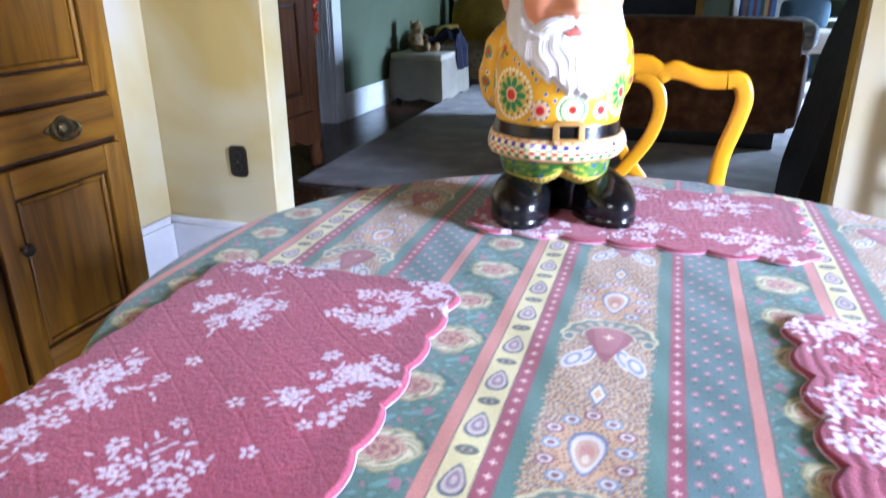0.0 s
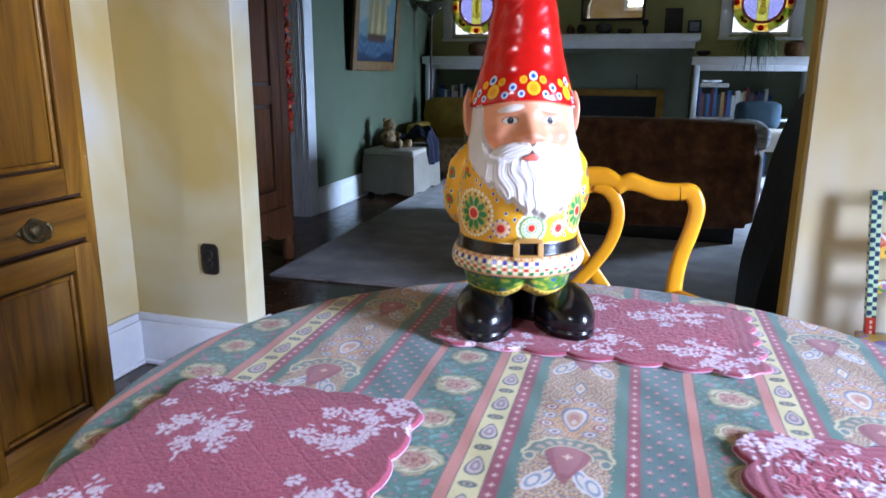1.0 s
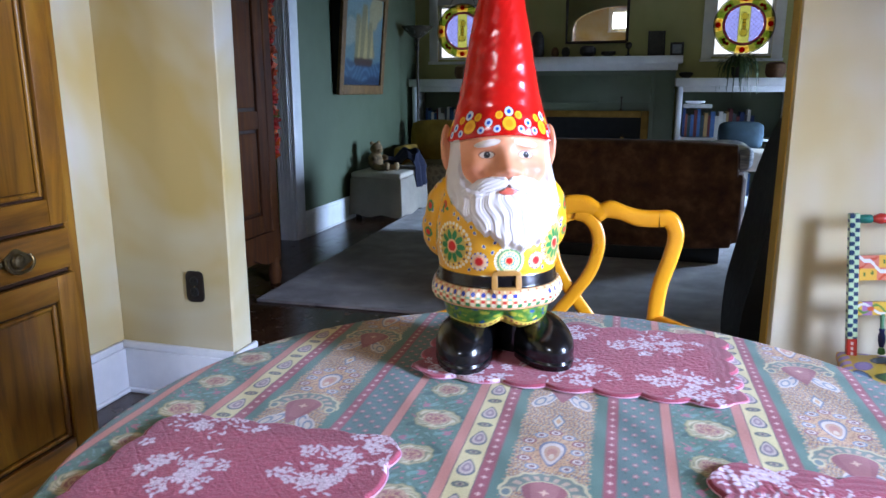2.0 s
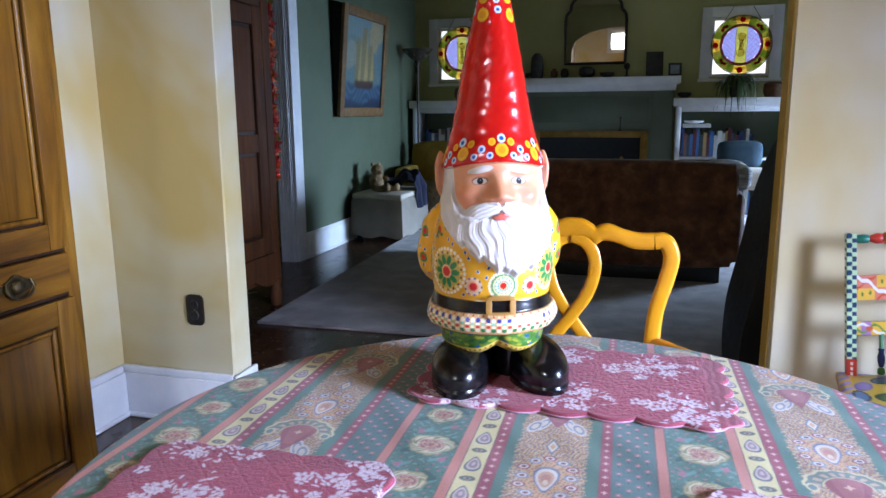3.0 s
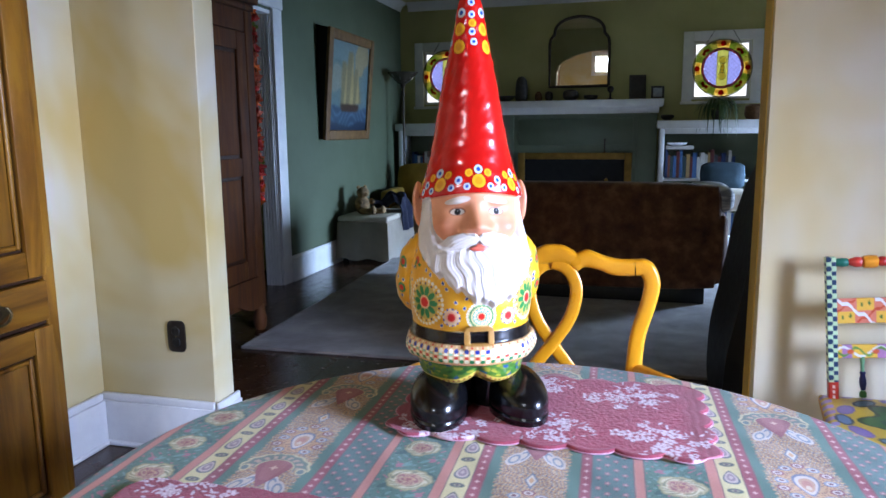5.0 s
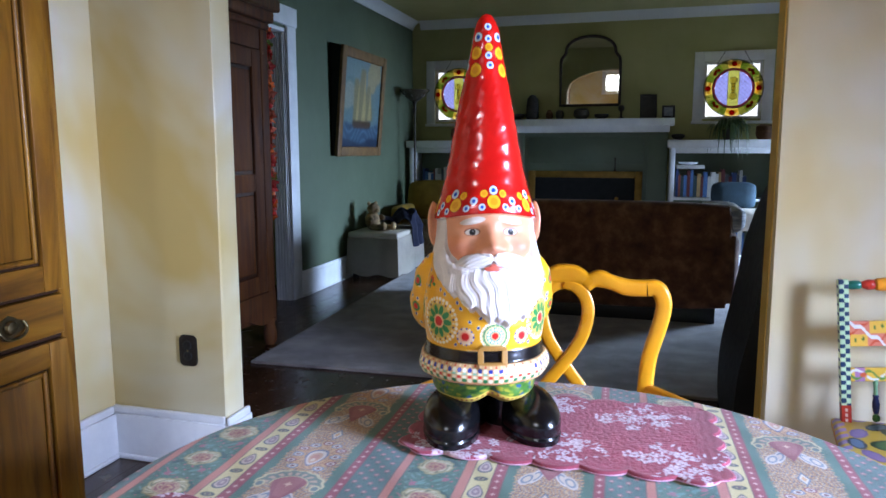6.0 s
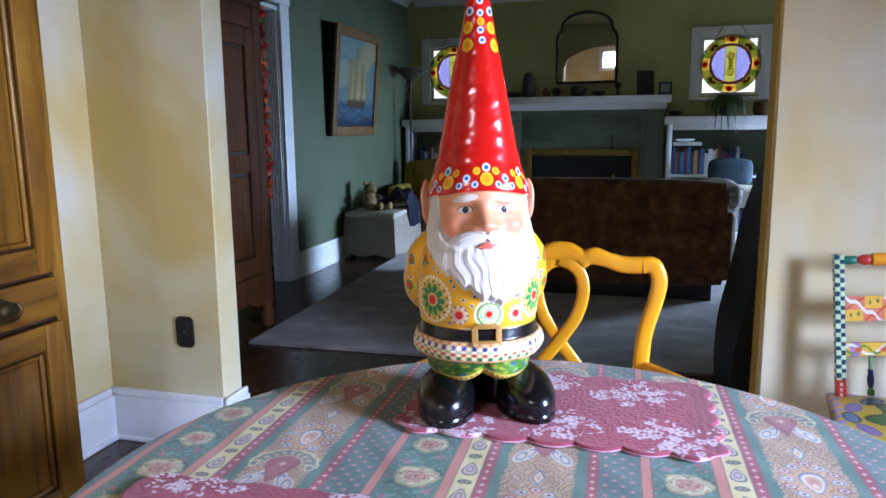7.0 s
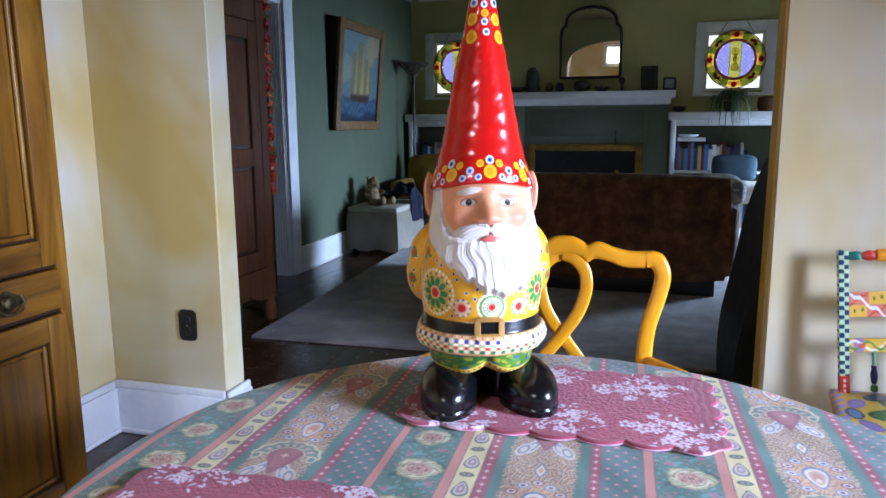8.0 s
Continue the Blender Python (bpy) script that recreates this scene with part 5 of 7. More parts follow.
def cloth_colours(x, y):
    """Provençal print: bands along y that repeat across x."""
    P = 0.311
    u = np.mod(x - 0.106, P)
    cell = np.floor((x - 0.106) / P)
    col = np.ones(x.shape + (4,))

    def lay(mask, c):
        col[mask, :3] = srgb(*c)
    teal, teal2, pink, cream, rose = (84, 121, 107), (86, 116, 112), (196, 129, 114), (214, 202, 148), (154, 73, 86)
    lay(u >= 0, teal)
    lay(u < 0.013, pink)
    lay((u >= 0.013) & (u < 0.04), cream)
    lay((u >= 0.04) & (u < 0.055), rose)
    lay((u >= 0.165) & (u < 0.178), rose)
    lay((u >= 0.178) & (u < 0.227), teal2)
    lay((u >= 0.227) & (u < 0.239), pink)
    for e in (0.0, 0.013, 0.04, 0.055, 0.165, 0.178, 0.227, 0.239):
        lay(np.abs(u - e) < 0.0007, (120, 96, 92))
    # crosses on the rose bands
    for c in (0.0475, 0.1715):
        w = np.mod(y, 0.0155) - 0.00775
        du = u - c
        lay((np.abs(du) < 0.0032) & (np.abs(w) < 0.0009) | (np.abs(w) < 0.0032) & (np.abs(du) < 0.0009), (226, 190, 178))
    # alternating drops and leaves on the cream band
    v = np.mod(y - 0.031 + 0.019 + 0.02 * cell, 0.064)
    d = drop_shape(u, v, 0.0265, 0.019, 0.0088, 0.0165)
    lay(d < 1.0, (92, 98, 108))
    lay(d < 0.8, (198, 180, 168))
    lay(d < 0.55, (146, 124, 138))
    lay(d < 0.26, (196, 176, 168))
    d = disc(u, v, 0.0265, 0.051, 0.0092, 0.0055)
    lay(d < 1, (92, 100, 92))
    lay(d < 0.5, (164, 152, 128))
    lay(disc(u, v, 0.0265, 0.051, 0.002) < 1, (84, 76, 84))
    # wide paisley band with ragged edges, filled with small commas and specks
    rag = 0.0035 * np.sin(y * 820 + np.sin(y * 190) * 3) * np.sin(y * 333)
    band = (u > 0.0685 + rag) & (u < 0.1505 - rag)
    lay(band, (176, 146, 116))
    L = 0.25
    c = 0.1095
    v = np.mod(0.74 + 0.125 * cell - y, L)          # runs towards the viewer from the top of a fan
    sp = np.sin(u * 1000 + 3 * np.sin(y * 210)) * np.sin(y * 860 + 2.5 * np.sin(u * 260))
    lay(band & (sp > 0.35), (142, 88, 80))
    lay(band & (sp < -0.45), (212, 196, 170))
    sp3 = np.sin(u * 1450 + 2 * np.sin(y * 330)) * np.sin(y * 1300 + 2 * np.sin(u * 410))
    lay(band & (sp3 > 0.7), (98, 84, 84))
    lay(band & (sp3 < -0.72), (214, 160, 88))
    sp2 = np.sin(u * 760 + y * 450 + 2 * np.sin(y * 250)) * np.sin(y * 620 - u * 520 + 1.5 * np.sin(u * 190))
    lay(band & (sp2 > 0.62), (112, 126, 138))
    lay(band & (sp2 < -0.62), (206, 170, 116))
    # orange ground round the large drop
    lay(band & (disc(u, v, c, 0.208, 0.03, 0.036) < 1) & (sp < 0.3), (206, 166, 126))
    lay(band & (disc(u, v, c, 0.176, 0.024, 0.016) < 1) & (sp < 0.3), (208, 172, 132))
    for k, (dx, vv) in enumerate(((0.0, 0.163), (0.0155, 0.171), (0.027, 0.184), (0.0265, 0.203), (0.028, 0.222), (0.018, 0.238))):
        for sgn in (-1, 1):
            d = disc(u, v, c + sgn * dx, vv, 0.0078, 0.0064)
            lay(band & (d < 1), (146, 84, 90) if k % 2 == 0 else (128, 144, 164))
            lay(band & (d < 0.68), (218, 208, 198))
            lay(band & (d < 0.4), (126, 82, 94))
    d = drop_shape(u, v, c, 0.209, 0.0135, 0.026)
    lay(band & (d < 1), (116, 126, 150))
    lay(band & (d < 0.84), (220, 210, 202))
    lay(band & (d < 0.62), (204, 166, 138))
    lay(band & (d < 0.4), (196, 140, 124))
    lay(band & (disc(u, v, c, 0.215, 0.003, 0.005) < 1), (222, 204, 180))
    # small pointed drop
    d = np.abs(u - c) / 0.0085 + np.abs(v - 0.133) / 0.02
    lay(band & (d < 1), (104, 118, 138))
    lay(band & (d < 0.72), (214, 206, 190))
    lay(band & (d < 0.4), (202, 158, 116))
    # white drops hanging beside the rose heart
    for sgn in (-1, 1):
        uu = (u - c) * sgn
        for w0, v0, aa, bb, cc in ((0.0165, 0.073, 0.0075, 0.021, (216, 210, 206)), (0.027, 0.082, 0.0085, 0.018, (208, 198, 190))):
            d = disc(uu, v, w0, v0, aa, bb, -0.35)
            lay(band & (d < 1), cc)
            lay(band & (d < 0.72), (128, 142, 158))
            lay(band & (d < 0.45), (212, 200, 186))
    # rose heart under an arched fan with a scalloped rim
    wide = np.interp(v, [0.012, 0.022, 0.036, 0.05, 0.066, 0.082], [0.02, 0.0235, 0.0215, 0.0165, 0.009, 0.001])
    lay(band & (np.abs(u - c) < wide) & (v > 0.012) & (v < 0.082), (152, 84, 92))
    lay(band & (np.abs(u - c) < wide * 0.62) & (v > 0.018) & (v < 0.066), (166, 102, 104))
    lay(band & (disc(u, v, c, 0.036, 0.0055, 0.0055) < 1) & (np.abs((u - c) * (v - 0.036)) < 4e-6), (220, 186, 160))
    dd = np.hypot((u - c) / 0.0455, (v - 0.036) / 0.038)
    ang = np.arctan2(v - 0.034, u - c)
    wav = 1 + 0.03 * np.cos(ang * 14)
    wide_band = (u > 0.064) & (u < 0.155)
    arch = wide_band & (v < 0.038) & (dd < wav)
    lay(arch & (dd > 0.52), (204, 192, 150))
    lay(arch & (dd < 0.91 * wav) & (dd > 0.56), (112, 128, 116))
    lay(arch & (dd < 0.8) & (dd > 0.6) & (np.cos(ang * 16) > 0), (190, 164, 140))
    for sgn in (-1, 1):
        d = disc(u, v, c + sgn * 0.0365, 0.04, 0.0065, 0.0085)
        lay(wide_band & (d < 1), (204, 192, 150))
        lay(wide_band & (d < 0.66), (108, 126, 124))
    # small carnations on the blue-green band
    du, dv = 0.0205, 0.0225
    for off in (0, 1):
        uu = np.mod(u - 0.186 + 0.5 * off * du, du) - du / 2
        vv = np.mod(y + 0.5 * off * dv, dv) - dv / 2
        r, a = np.hypot(uu, vv), np.arctan2(vv, uu)
        inside = (u > 0.182) & (u < 0.224)
        lay(inside & (r < 0.0042 * (0.75 + 0.25 * np.cos(5 * a))), (174, 112, 120))
        lay(inside & (r < 0.0013), (208, 172, 160))
        lay(inside & (np.abs(uu) < 0.0007) & (vv < -0.003) & (vv > -0.0075), (60, 84, 70))
    # blossoms on the deep teal band
    band = (u > 0.241) & (u < 0.3105)
    s1 = np.sin(u * 260 + 2 * np.sin(y * 120)) * np.sin(y * 300 + 1.5 * np.sin(u * 200))
    lay(band & (s1 > 0.72), (112, 150, 142))
    lay(band & (s1 < -0.85), (176, 108, 120))
    lay(band & (np.sin(u * 411 + y * 57) * np.sin(y * 391 - u * 77) > 0.86), (66, 96, 84))
    q = 0.167
    for k, (cx, cv, sz) in enumerate(((0.279, 0.498, 1.06), (0.274, 0.5815, 0.9))):
        vv = np.mod(y + q / 2 - cv - 0.042 * cell - 0.042, q) - q / 2
        r, a = np.hypot((u - cx) * 0.92, vv), np.arctan2(vv, u - cx)
        lob = 0.98 + 0.13 * np.abs(np.cos(2.5 * a + k)) + 0.05 * np.sin(3 * a + 1.3 + cell) + 0.03 * np.cos(13 * a)
        for sgn in (-1, 1):
            d = disc(u, vv, cx + sgn * 0.021, 0.014 * sgn, 0.005, 0.013, 0.9 * sgn)
            lay(band & (d < 1), (58, 96, 90))
            d = disc(u, vv, cx - sgn * 0.02, 0.033 * sgn, 0.006, 0.005)
            lay(band & (d < 1), (166, 106, 120))
            lay(band & (disc(u, vv, cx - sgn * 0.012, 0.036 * sgn, 0.0075, 0.003, 0.6) < 1), (104, 150, 140))
        lay(band & (r < 0.0228 * lob * sz), (138, 138, 100))
        lay(band & (r < 0.0212 * lob * sz), (182, 172, 130))
        ring = 0.5 + 0.5 * np.cos(7 * a + 6 * np.sin(r * 260 + 2 * a))
        lay(band & (r < 0.019 * lob * sz) & (ring > 0.66), (210, 202, 168))
        lay(band & (r < 0.0195 * lob * sz) & (ring < 0.2), (126, 128, 100))
        lay(band & (r < 0.0136 * lob * sz), (190, 158, 128))
        lay(band & (r < 0.0112 * lob * sz) & (ring < 0.6), (152, 94, 94))
        lay(band & (r < 0.0062 * sz) & (ring > 0.45), (202, 160, 120))
        lay(band & (r < 0.003 * sz), (150, 88, 86))
    return col


def laid(x, y):
    """The print's own coordinates of a place on the table: the cloth lies slightly askew in the room."""
    dx, dy = x - 0.1337, y - 0.8313
    return 0.1331 + 1.0014 * dx + 0.0308 * dy, 0.8175 - 0.0521 * dx + 0.9696 * dy


def tablecloth():
    """A dense flat sheet over the top and a hanging, folded skirt round it, in one mesh."""
    R0 = TR - 0.004
    nx, ny = 800, 580
    yy, ss = np.meshgrid(np.linspace(-1, 1, ny), np.linspace(-1, 1, nx), indexing="ij")
    fx = R0 * ss * 0.99995
    fy = yy * np.sqrt(R0 * R0 - fx * fx)
    crease = 0.0007 * np.sin(fx * 38 + 2 * np.sin(fy * 9)) * np.sin(fy * 21 + 1.0) + 0.0004 * np.sin(fx * 90 + fy * 60)
    fz = TOP + 0.003 + crease * np.clip((R0 - np.hypot(fx, fy)) / 0.03, 0, 1)
    verts = [np.stack([fx + TC.x, fy + TC.y, fz], -1).reshape(-1, 3)]
    ex, ey = 0.3 * 2 * R0 / nx, 0.3 * 2 * R0 / ny
    soft = sum(cloth_colours(*laid(fx + TC.x + a * ex, fy + TC.y + b * ey)) for a, b in ((-1, -0.5), (1, 0.5), (-0.5, 1), (0.5, -1))) / 4
    cols = [soft.reshape(-1, 4)]
    i = np.arange(nx * ny).reshape(ny, nx)
    quads = [np.stack([i[:-1, :-1], i[:-1, 1:], i[1:, 1:], i[1:, :-1]], -1).reshape(-1, 4)]
    n = 900
    th = np.linspace(0, 2 * math.pi, n, endpoint=False)
    folds = 0.5 + 0.5 * np.sin(th * 19 + 1.2 * np.sin(th * 5))
    rows = [(R0 - 0.0005 + 0.0, 0.0, 0.0)] + [(R0 + 0.008 * math.sin(radians(a)), 0.008 * (1 - math.cos(radians(a))), radians(a) * 0.008) for a in np.linspace(8, 90, 7)]
    S, F = [], []
    for r, drop, run in rows:
        S.append(np.stack([r * np.cos(th), r * np.sin(th), np.full(n, TOP + 0.003 - drop)], -1))
        F.append(np.stack([(R0 + run) * np.cos(th), (R0 + run) * np.sin(th)], -1))
    for d in np.linspace(0.012, 0.19, 30):
        r = TR + 0.004 + d * 0.22 * folds - 0.012 * (d / 0.19)
        S.append(np.stack([r * np.cos(th), r * np.sin(th), np.full(n, TOP - 0.005 - d)], -1))
        F.append(np.stack([(TR + 0.009 + d) * np.cos(th), (TR + 0.009 + d) * np.sin(th)], -1))
    S, F = np.array(S), np.array(F)
    S[..., 0] += TC.x
    S[..., 1] += TC.y
    verts.append(S.reshape(-1, 3))
    cols.append(cloth_colours(*laid(F[..., 0] + TC.x, F[..., 1] + TC.y)).reshape(-1, 4))
    i = np.arange(len(S) * n).reshape(len(S), n) + nx * ny
    j = np.roll(i, -1, axis=1)
    quads.append(np.stack([i[:-1], i[1:], j[1:], j[:-1]], -1).reshape(-1, 4))
    me = raw_mesh("tablecloth", np.concatenate(verts), np.concatenate(quads), painted("printed_cotton", 0.62, grain=0.14, grain_scale=420, bump=0.25, bump_scale=600, sheen=0.15), np.concatenate(cols))
    return tagged(part("tablecloth", me, None), "round teal, rose and cream striped paisley tablecloth on the table", "tablecloth")


tablecloth()
CLOTH_Z = TOP + 0.004

M_QUILT = painted("quilted_cotton", 0.85, grain=0.3, grain_scale=500, bump=0.35, bump_scale=420, sheen=0.15)


def onto(x, y):
    """From the print's coordinates to the room's."""
    dx, dy = x - 0.1331, y - 0.8175
    return 0.1337 + 0.9967 * dx - 0.0317 * dy, 0.8313 + 0.0535 * dx + 1.0295 * dy


def place_mat(cx, cy, turn, seed, label, long, wide, sprays, loft=1.0, ribbed=False, squared=False):
    """Scalloped quilted mat: burgundy ground, white rose sprays, stitched channels."""
    rng = np.random.default_rng(seed)
    n, m = 330, 240
    s, t = np.meshgrid(np.linspace(-1, 1, n), np.linspace(-1, 1, m), indexing="ij")
    A, B = long / 2 - 0.008, wide / 2 - 0.008
    scal = 0.007 if squared else 0.013
    X = s * (A + scal * np.abs(np.cos(t * math.pi * 2.5)) ** 0.7 - 0.004)
    Y = t * (B + scal * np.abs(np.cos(s * math.pi * 3.5)) ** 0.7 - 0.004)
    corner = np.clip(np.abs(s) + np.abs(t) - 1.86, 0, 1) / 0.14
    X, Y = X * (1 - 0.035 * corner), Y * (1 - 0.05 * corner)
    # stitched relief: echo lines near the rim, vermicelli inside
    dist = np.minimum((1 - np.abs(s)) * A, (1 - np.abs(t)) * B)
    sc = np.minimum(np.abs(np.cos(t * math.pi * 2.5)), 1) * (1 - np.abs(s) < (1 - np.abs(t)) * B / A) + np.abs(np.cos(s * math.pi * 3.5)) * (1 - np.abs(s) >= (1 - np.abs(t)) * B / A)
    echo = 0.5 + 0.5 * np.cos((dist + 0.006 * (1 - sc)) * 2 * math.pi / 0.011)
    wav = np.abs(np.sin((X + Y) * 105 + 1.6 * np.sin(Y * 160 + seed) + 0.9 * np.sin(X * 210) + 0.8 * np.sin((X - Y) * 330))) ** 0.5
    wav2 = np.abs(np.sin((X - Y) * 105 + 1.7 * np.sin(X * 175) + 1.1 * np.sin(Y * 290 + 1) + 0.7 * np.sin((X + Y) * 410)))
    f = np.clip((dist - 0.024) / 0.012, 0, 1)
    if ribbed:
        f = np.where((1 - np.abs(s)) * A >= (1 - np.abs(t)) * B, np.clip((dist - 0.005) / 0.006, 0, 1), f)
    ribs = 0.5 + 0.5 * np.cos(X * 2 * math.pi / 0.0075 + 1.5 * np.sin(X * 90))
    if ribbed:
        echo = np.where((1 - np.abs(s)) * A >= (1 - np.abs(t)) * B, 0.55 + 0.2 * echo + 0.2 * ribs, echo)
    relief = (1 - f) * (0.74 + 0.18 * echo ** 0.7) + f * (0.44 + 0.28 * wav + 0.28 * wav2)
    if squared:
        # long stitched lines that cross in slanting squares
        g = np.minimum(np.abs(np.sin((X + 0.75 * Y) * 78 + 0.5 * np.sin(Y * 30))), np.abs(np.sin((X - 0.9 * Y) * 74 + 0.5 * np.sin(X * 26))))
        relief = 0.72 + 0.14 * np.clip(g / 0.16, 0, 1) ** 0.7 + 0.14 * wav * wav2
    puff = np.clip(dist / 0.0035, 0, 1) ** 0.5
    Z = 0.0004 + puff * (0.0008 + 0.0032 * (1 - loft + loft * relief))
    Z += 0.0008 * np.sin(X * 23 + seed) * np.sin(Y * 31) * f + 0.0009
    col = np.ones((n, m, 4))
    col[..., :3] = srgb(170, 64, 84)
    # shade of the stitched hollows put into the colour; the rim darkened too
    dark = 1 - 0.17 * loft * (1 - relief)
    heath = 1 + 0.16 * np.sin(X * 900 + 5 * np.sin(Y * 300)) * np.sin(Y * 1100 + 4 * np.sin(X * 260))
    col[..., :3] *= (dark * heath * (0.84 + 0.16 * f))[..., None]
    c0, s0 = math.cos(radians(turn)), math.sin(radians(turn))
    for wx, wy in sprays:
        cxs, cys = c0 * (wx - cx) + s0 * (wy - cy), -s0 * (wx - cx) + c0 * (wy - cy)
        ang = rng.uniform(0, math.pi)
        # loose clusters of small roses, with leafy sprigs straying outwards
        petals = []
        ca, sa = math.cos(ang), math.sin(ang)
        for q in range(25):
            p, o = rng.normal(0, 0.031), rng.normal(0, 0.021)
            bx, by = cxs + p * ca - o * sa, cys + p * sa + o * ca
            size = rng.uniform(0.7, 1.25) * (1.1 if q < 10 else 0.8)
            turn0 = rng.uniform(0, 6)
            for k in range(5):
                pa = 2 * math.pi * k / 5 + turn0
                petals.append((bx + 0.0056 * size * math.cos(pa), by + 0.0056 * size * math.sin(pa), size * rng.uniform(0.0034, 0.0048), size * rng.uniform(0.0024, 0.0034), pa + rng.uniform(-0.7, 0.7)))
        for k in range(9):
            a = ang + k * 2 * math.pi / 9 + rng.uniform(-0.5, 0.5)
            r, end = 0.02, rng.uniform(0.036, 0.068)
            while r < end:
                a += rng.uniform(-0.25, 0.25)
                sg = rng.choice((-1, 1))
                petals.append((cxs + r * math.cos(a) - sg * 0.004 * math.sin(a), cys + r * math.sin(a) + sg * 0.004 * math.cos(a), rng.uniform(0.0034, 0.0062), rng.uniform(0.0014, 0.0024), a + sg * rng.uniform(0.2, 1.2)))
                r += rng.uniform(0.004, 0.009)
        box_m = (np.abs(X - cxs) < 0.075) & (np.abs(Y - cys) < 0.075)
        ii, jj = np.nonzero(box_m)
        xs, ys = X[ii, jj], Y[ii, jj]
        hit = np.zeros(len(xs))
        for px, py, pa_, pb, tr in petals:
            d = disc(xs, ys, px, py, pa_, pb, tr)
            hit = np.maximum(hit, np.where(d < 1, 0.4 + 0.6 * np.clip((0.95 - d) * 2.2, 0, 1), 0))
        w = hit > 0
        shade = np.array(srgb(228, 206, 216))[None] * hit[w][:, None] + np.array(srgb(170, 110, 128))[None] * (1 - hit[w])[:, None]
        col[ii[w], jj[w], :3] = shade
    V = np.stack([X, Y, Z], -1)
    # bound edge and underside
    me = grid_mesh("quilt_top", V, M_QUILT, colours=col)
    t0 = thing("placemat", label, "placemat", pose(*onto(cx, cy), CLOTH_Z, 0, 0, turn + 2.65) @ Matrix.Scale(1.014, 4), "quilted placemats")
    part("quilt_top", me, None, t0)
    rim = np.concatenate([V[:, 0], V[-1, :], V[::-1, -1], V[0, ::-1]])
    path = [Vector((x * 1.003, y * 1.003, 0.0014)) for x, y, _ in rim[::5]]
    part("bound_edge", add_tube(bmesh.new(), [*path, path[0]], 0.0009, 6), material("pale_rose_binding", [srgb(176, 116, 136), srgb(206, 170, 182)], 60.0, 0.85), t0)
    return t0


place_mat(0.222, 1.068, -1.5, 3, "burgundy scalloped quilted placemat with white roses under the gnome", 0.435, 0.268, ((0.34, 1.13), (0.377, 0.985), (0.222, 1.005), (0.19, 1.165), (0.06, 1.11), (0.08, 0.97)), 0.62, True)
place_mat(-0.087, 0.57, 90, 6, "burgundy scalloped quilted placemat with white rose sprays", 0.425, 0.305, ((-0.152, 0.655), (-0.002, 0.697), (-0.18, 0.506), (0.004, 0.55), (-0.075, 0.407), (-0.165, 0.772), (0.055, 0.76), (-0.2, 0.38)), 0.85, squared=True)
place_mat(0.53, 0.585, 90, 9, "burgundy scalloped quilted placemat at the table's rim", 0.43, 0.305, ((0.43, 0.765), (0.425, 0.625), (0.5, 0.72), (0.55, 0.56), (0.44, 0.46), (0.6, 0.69)))

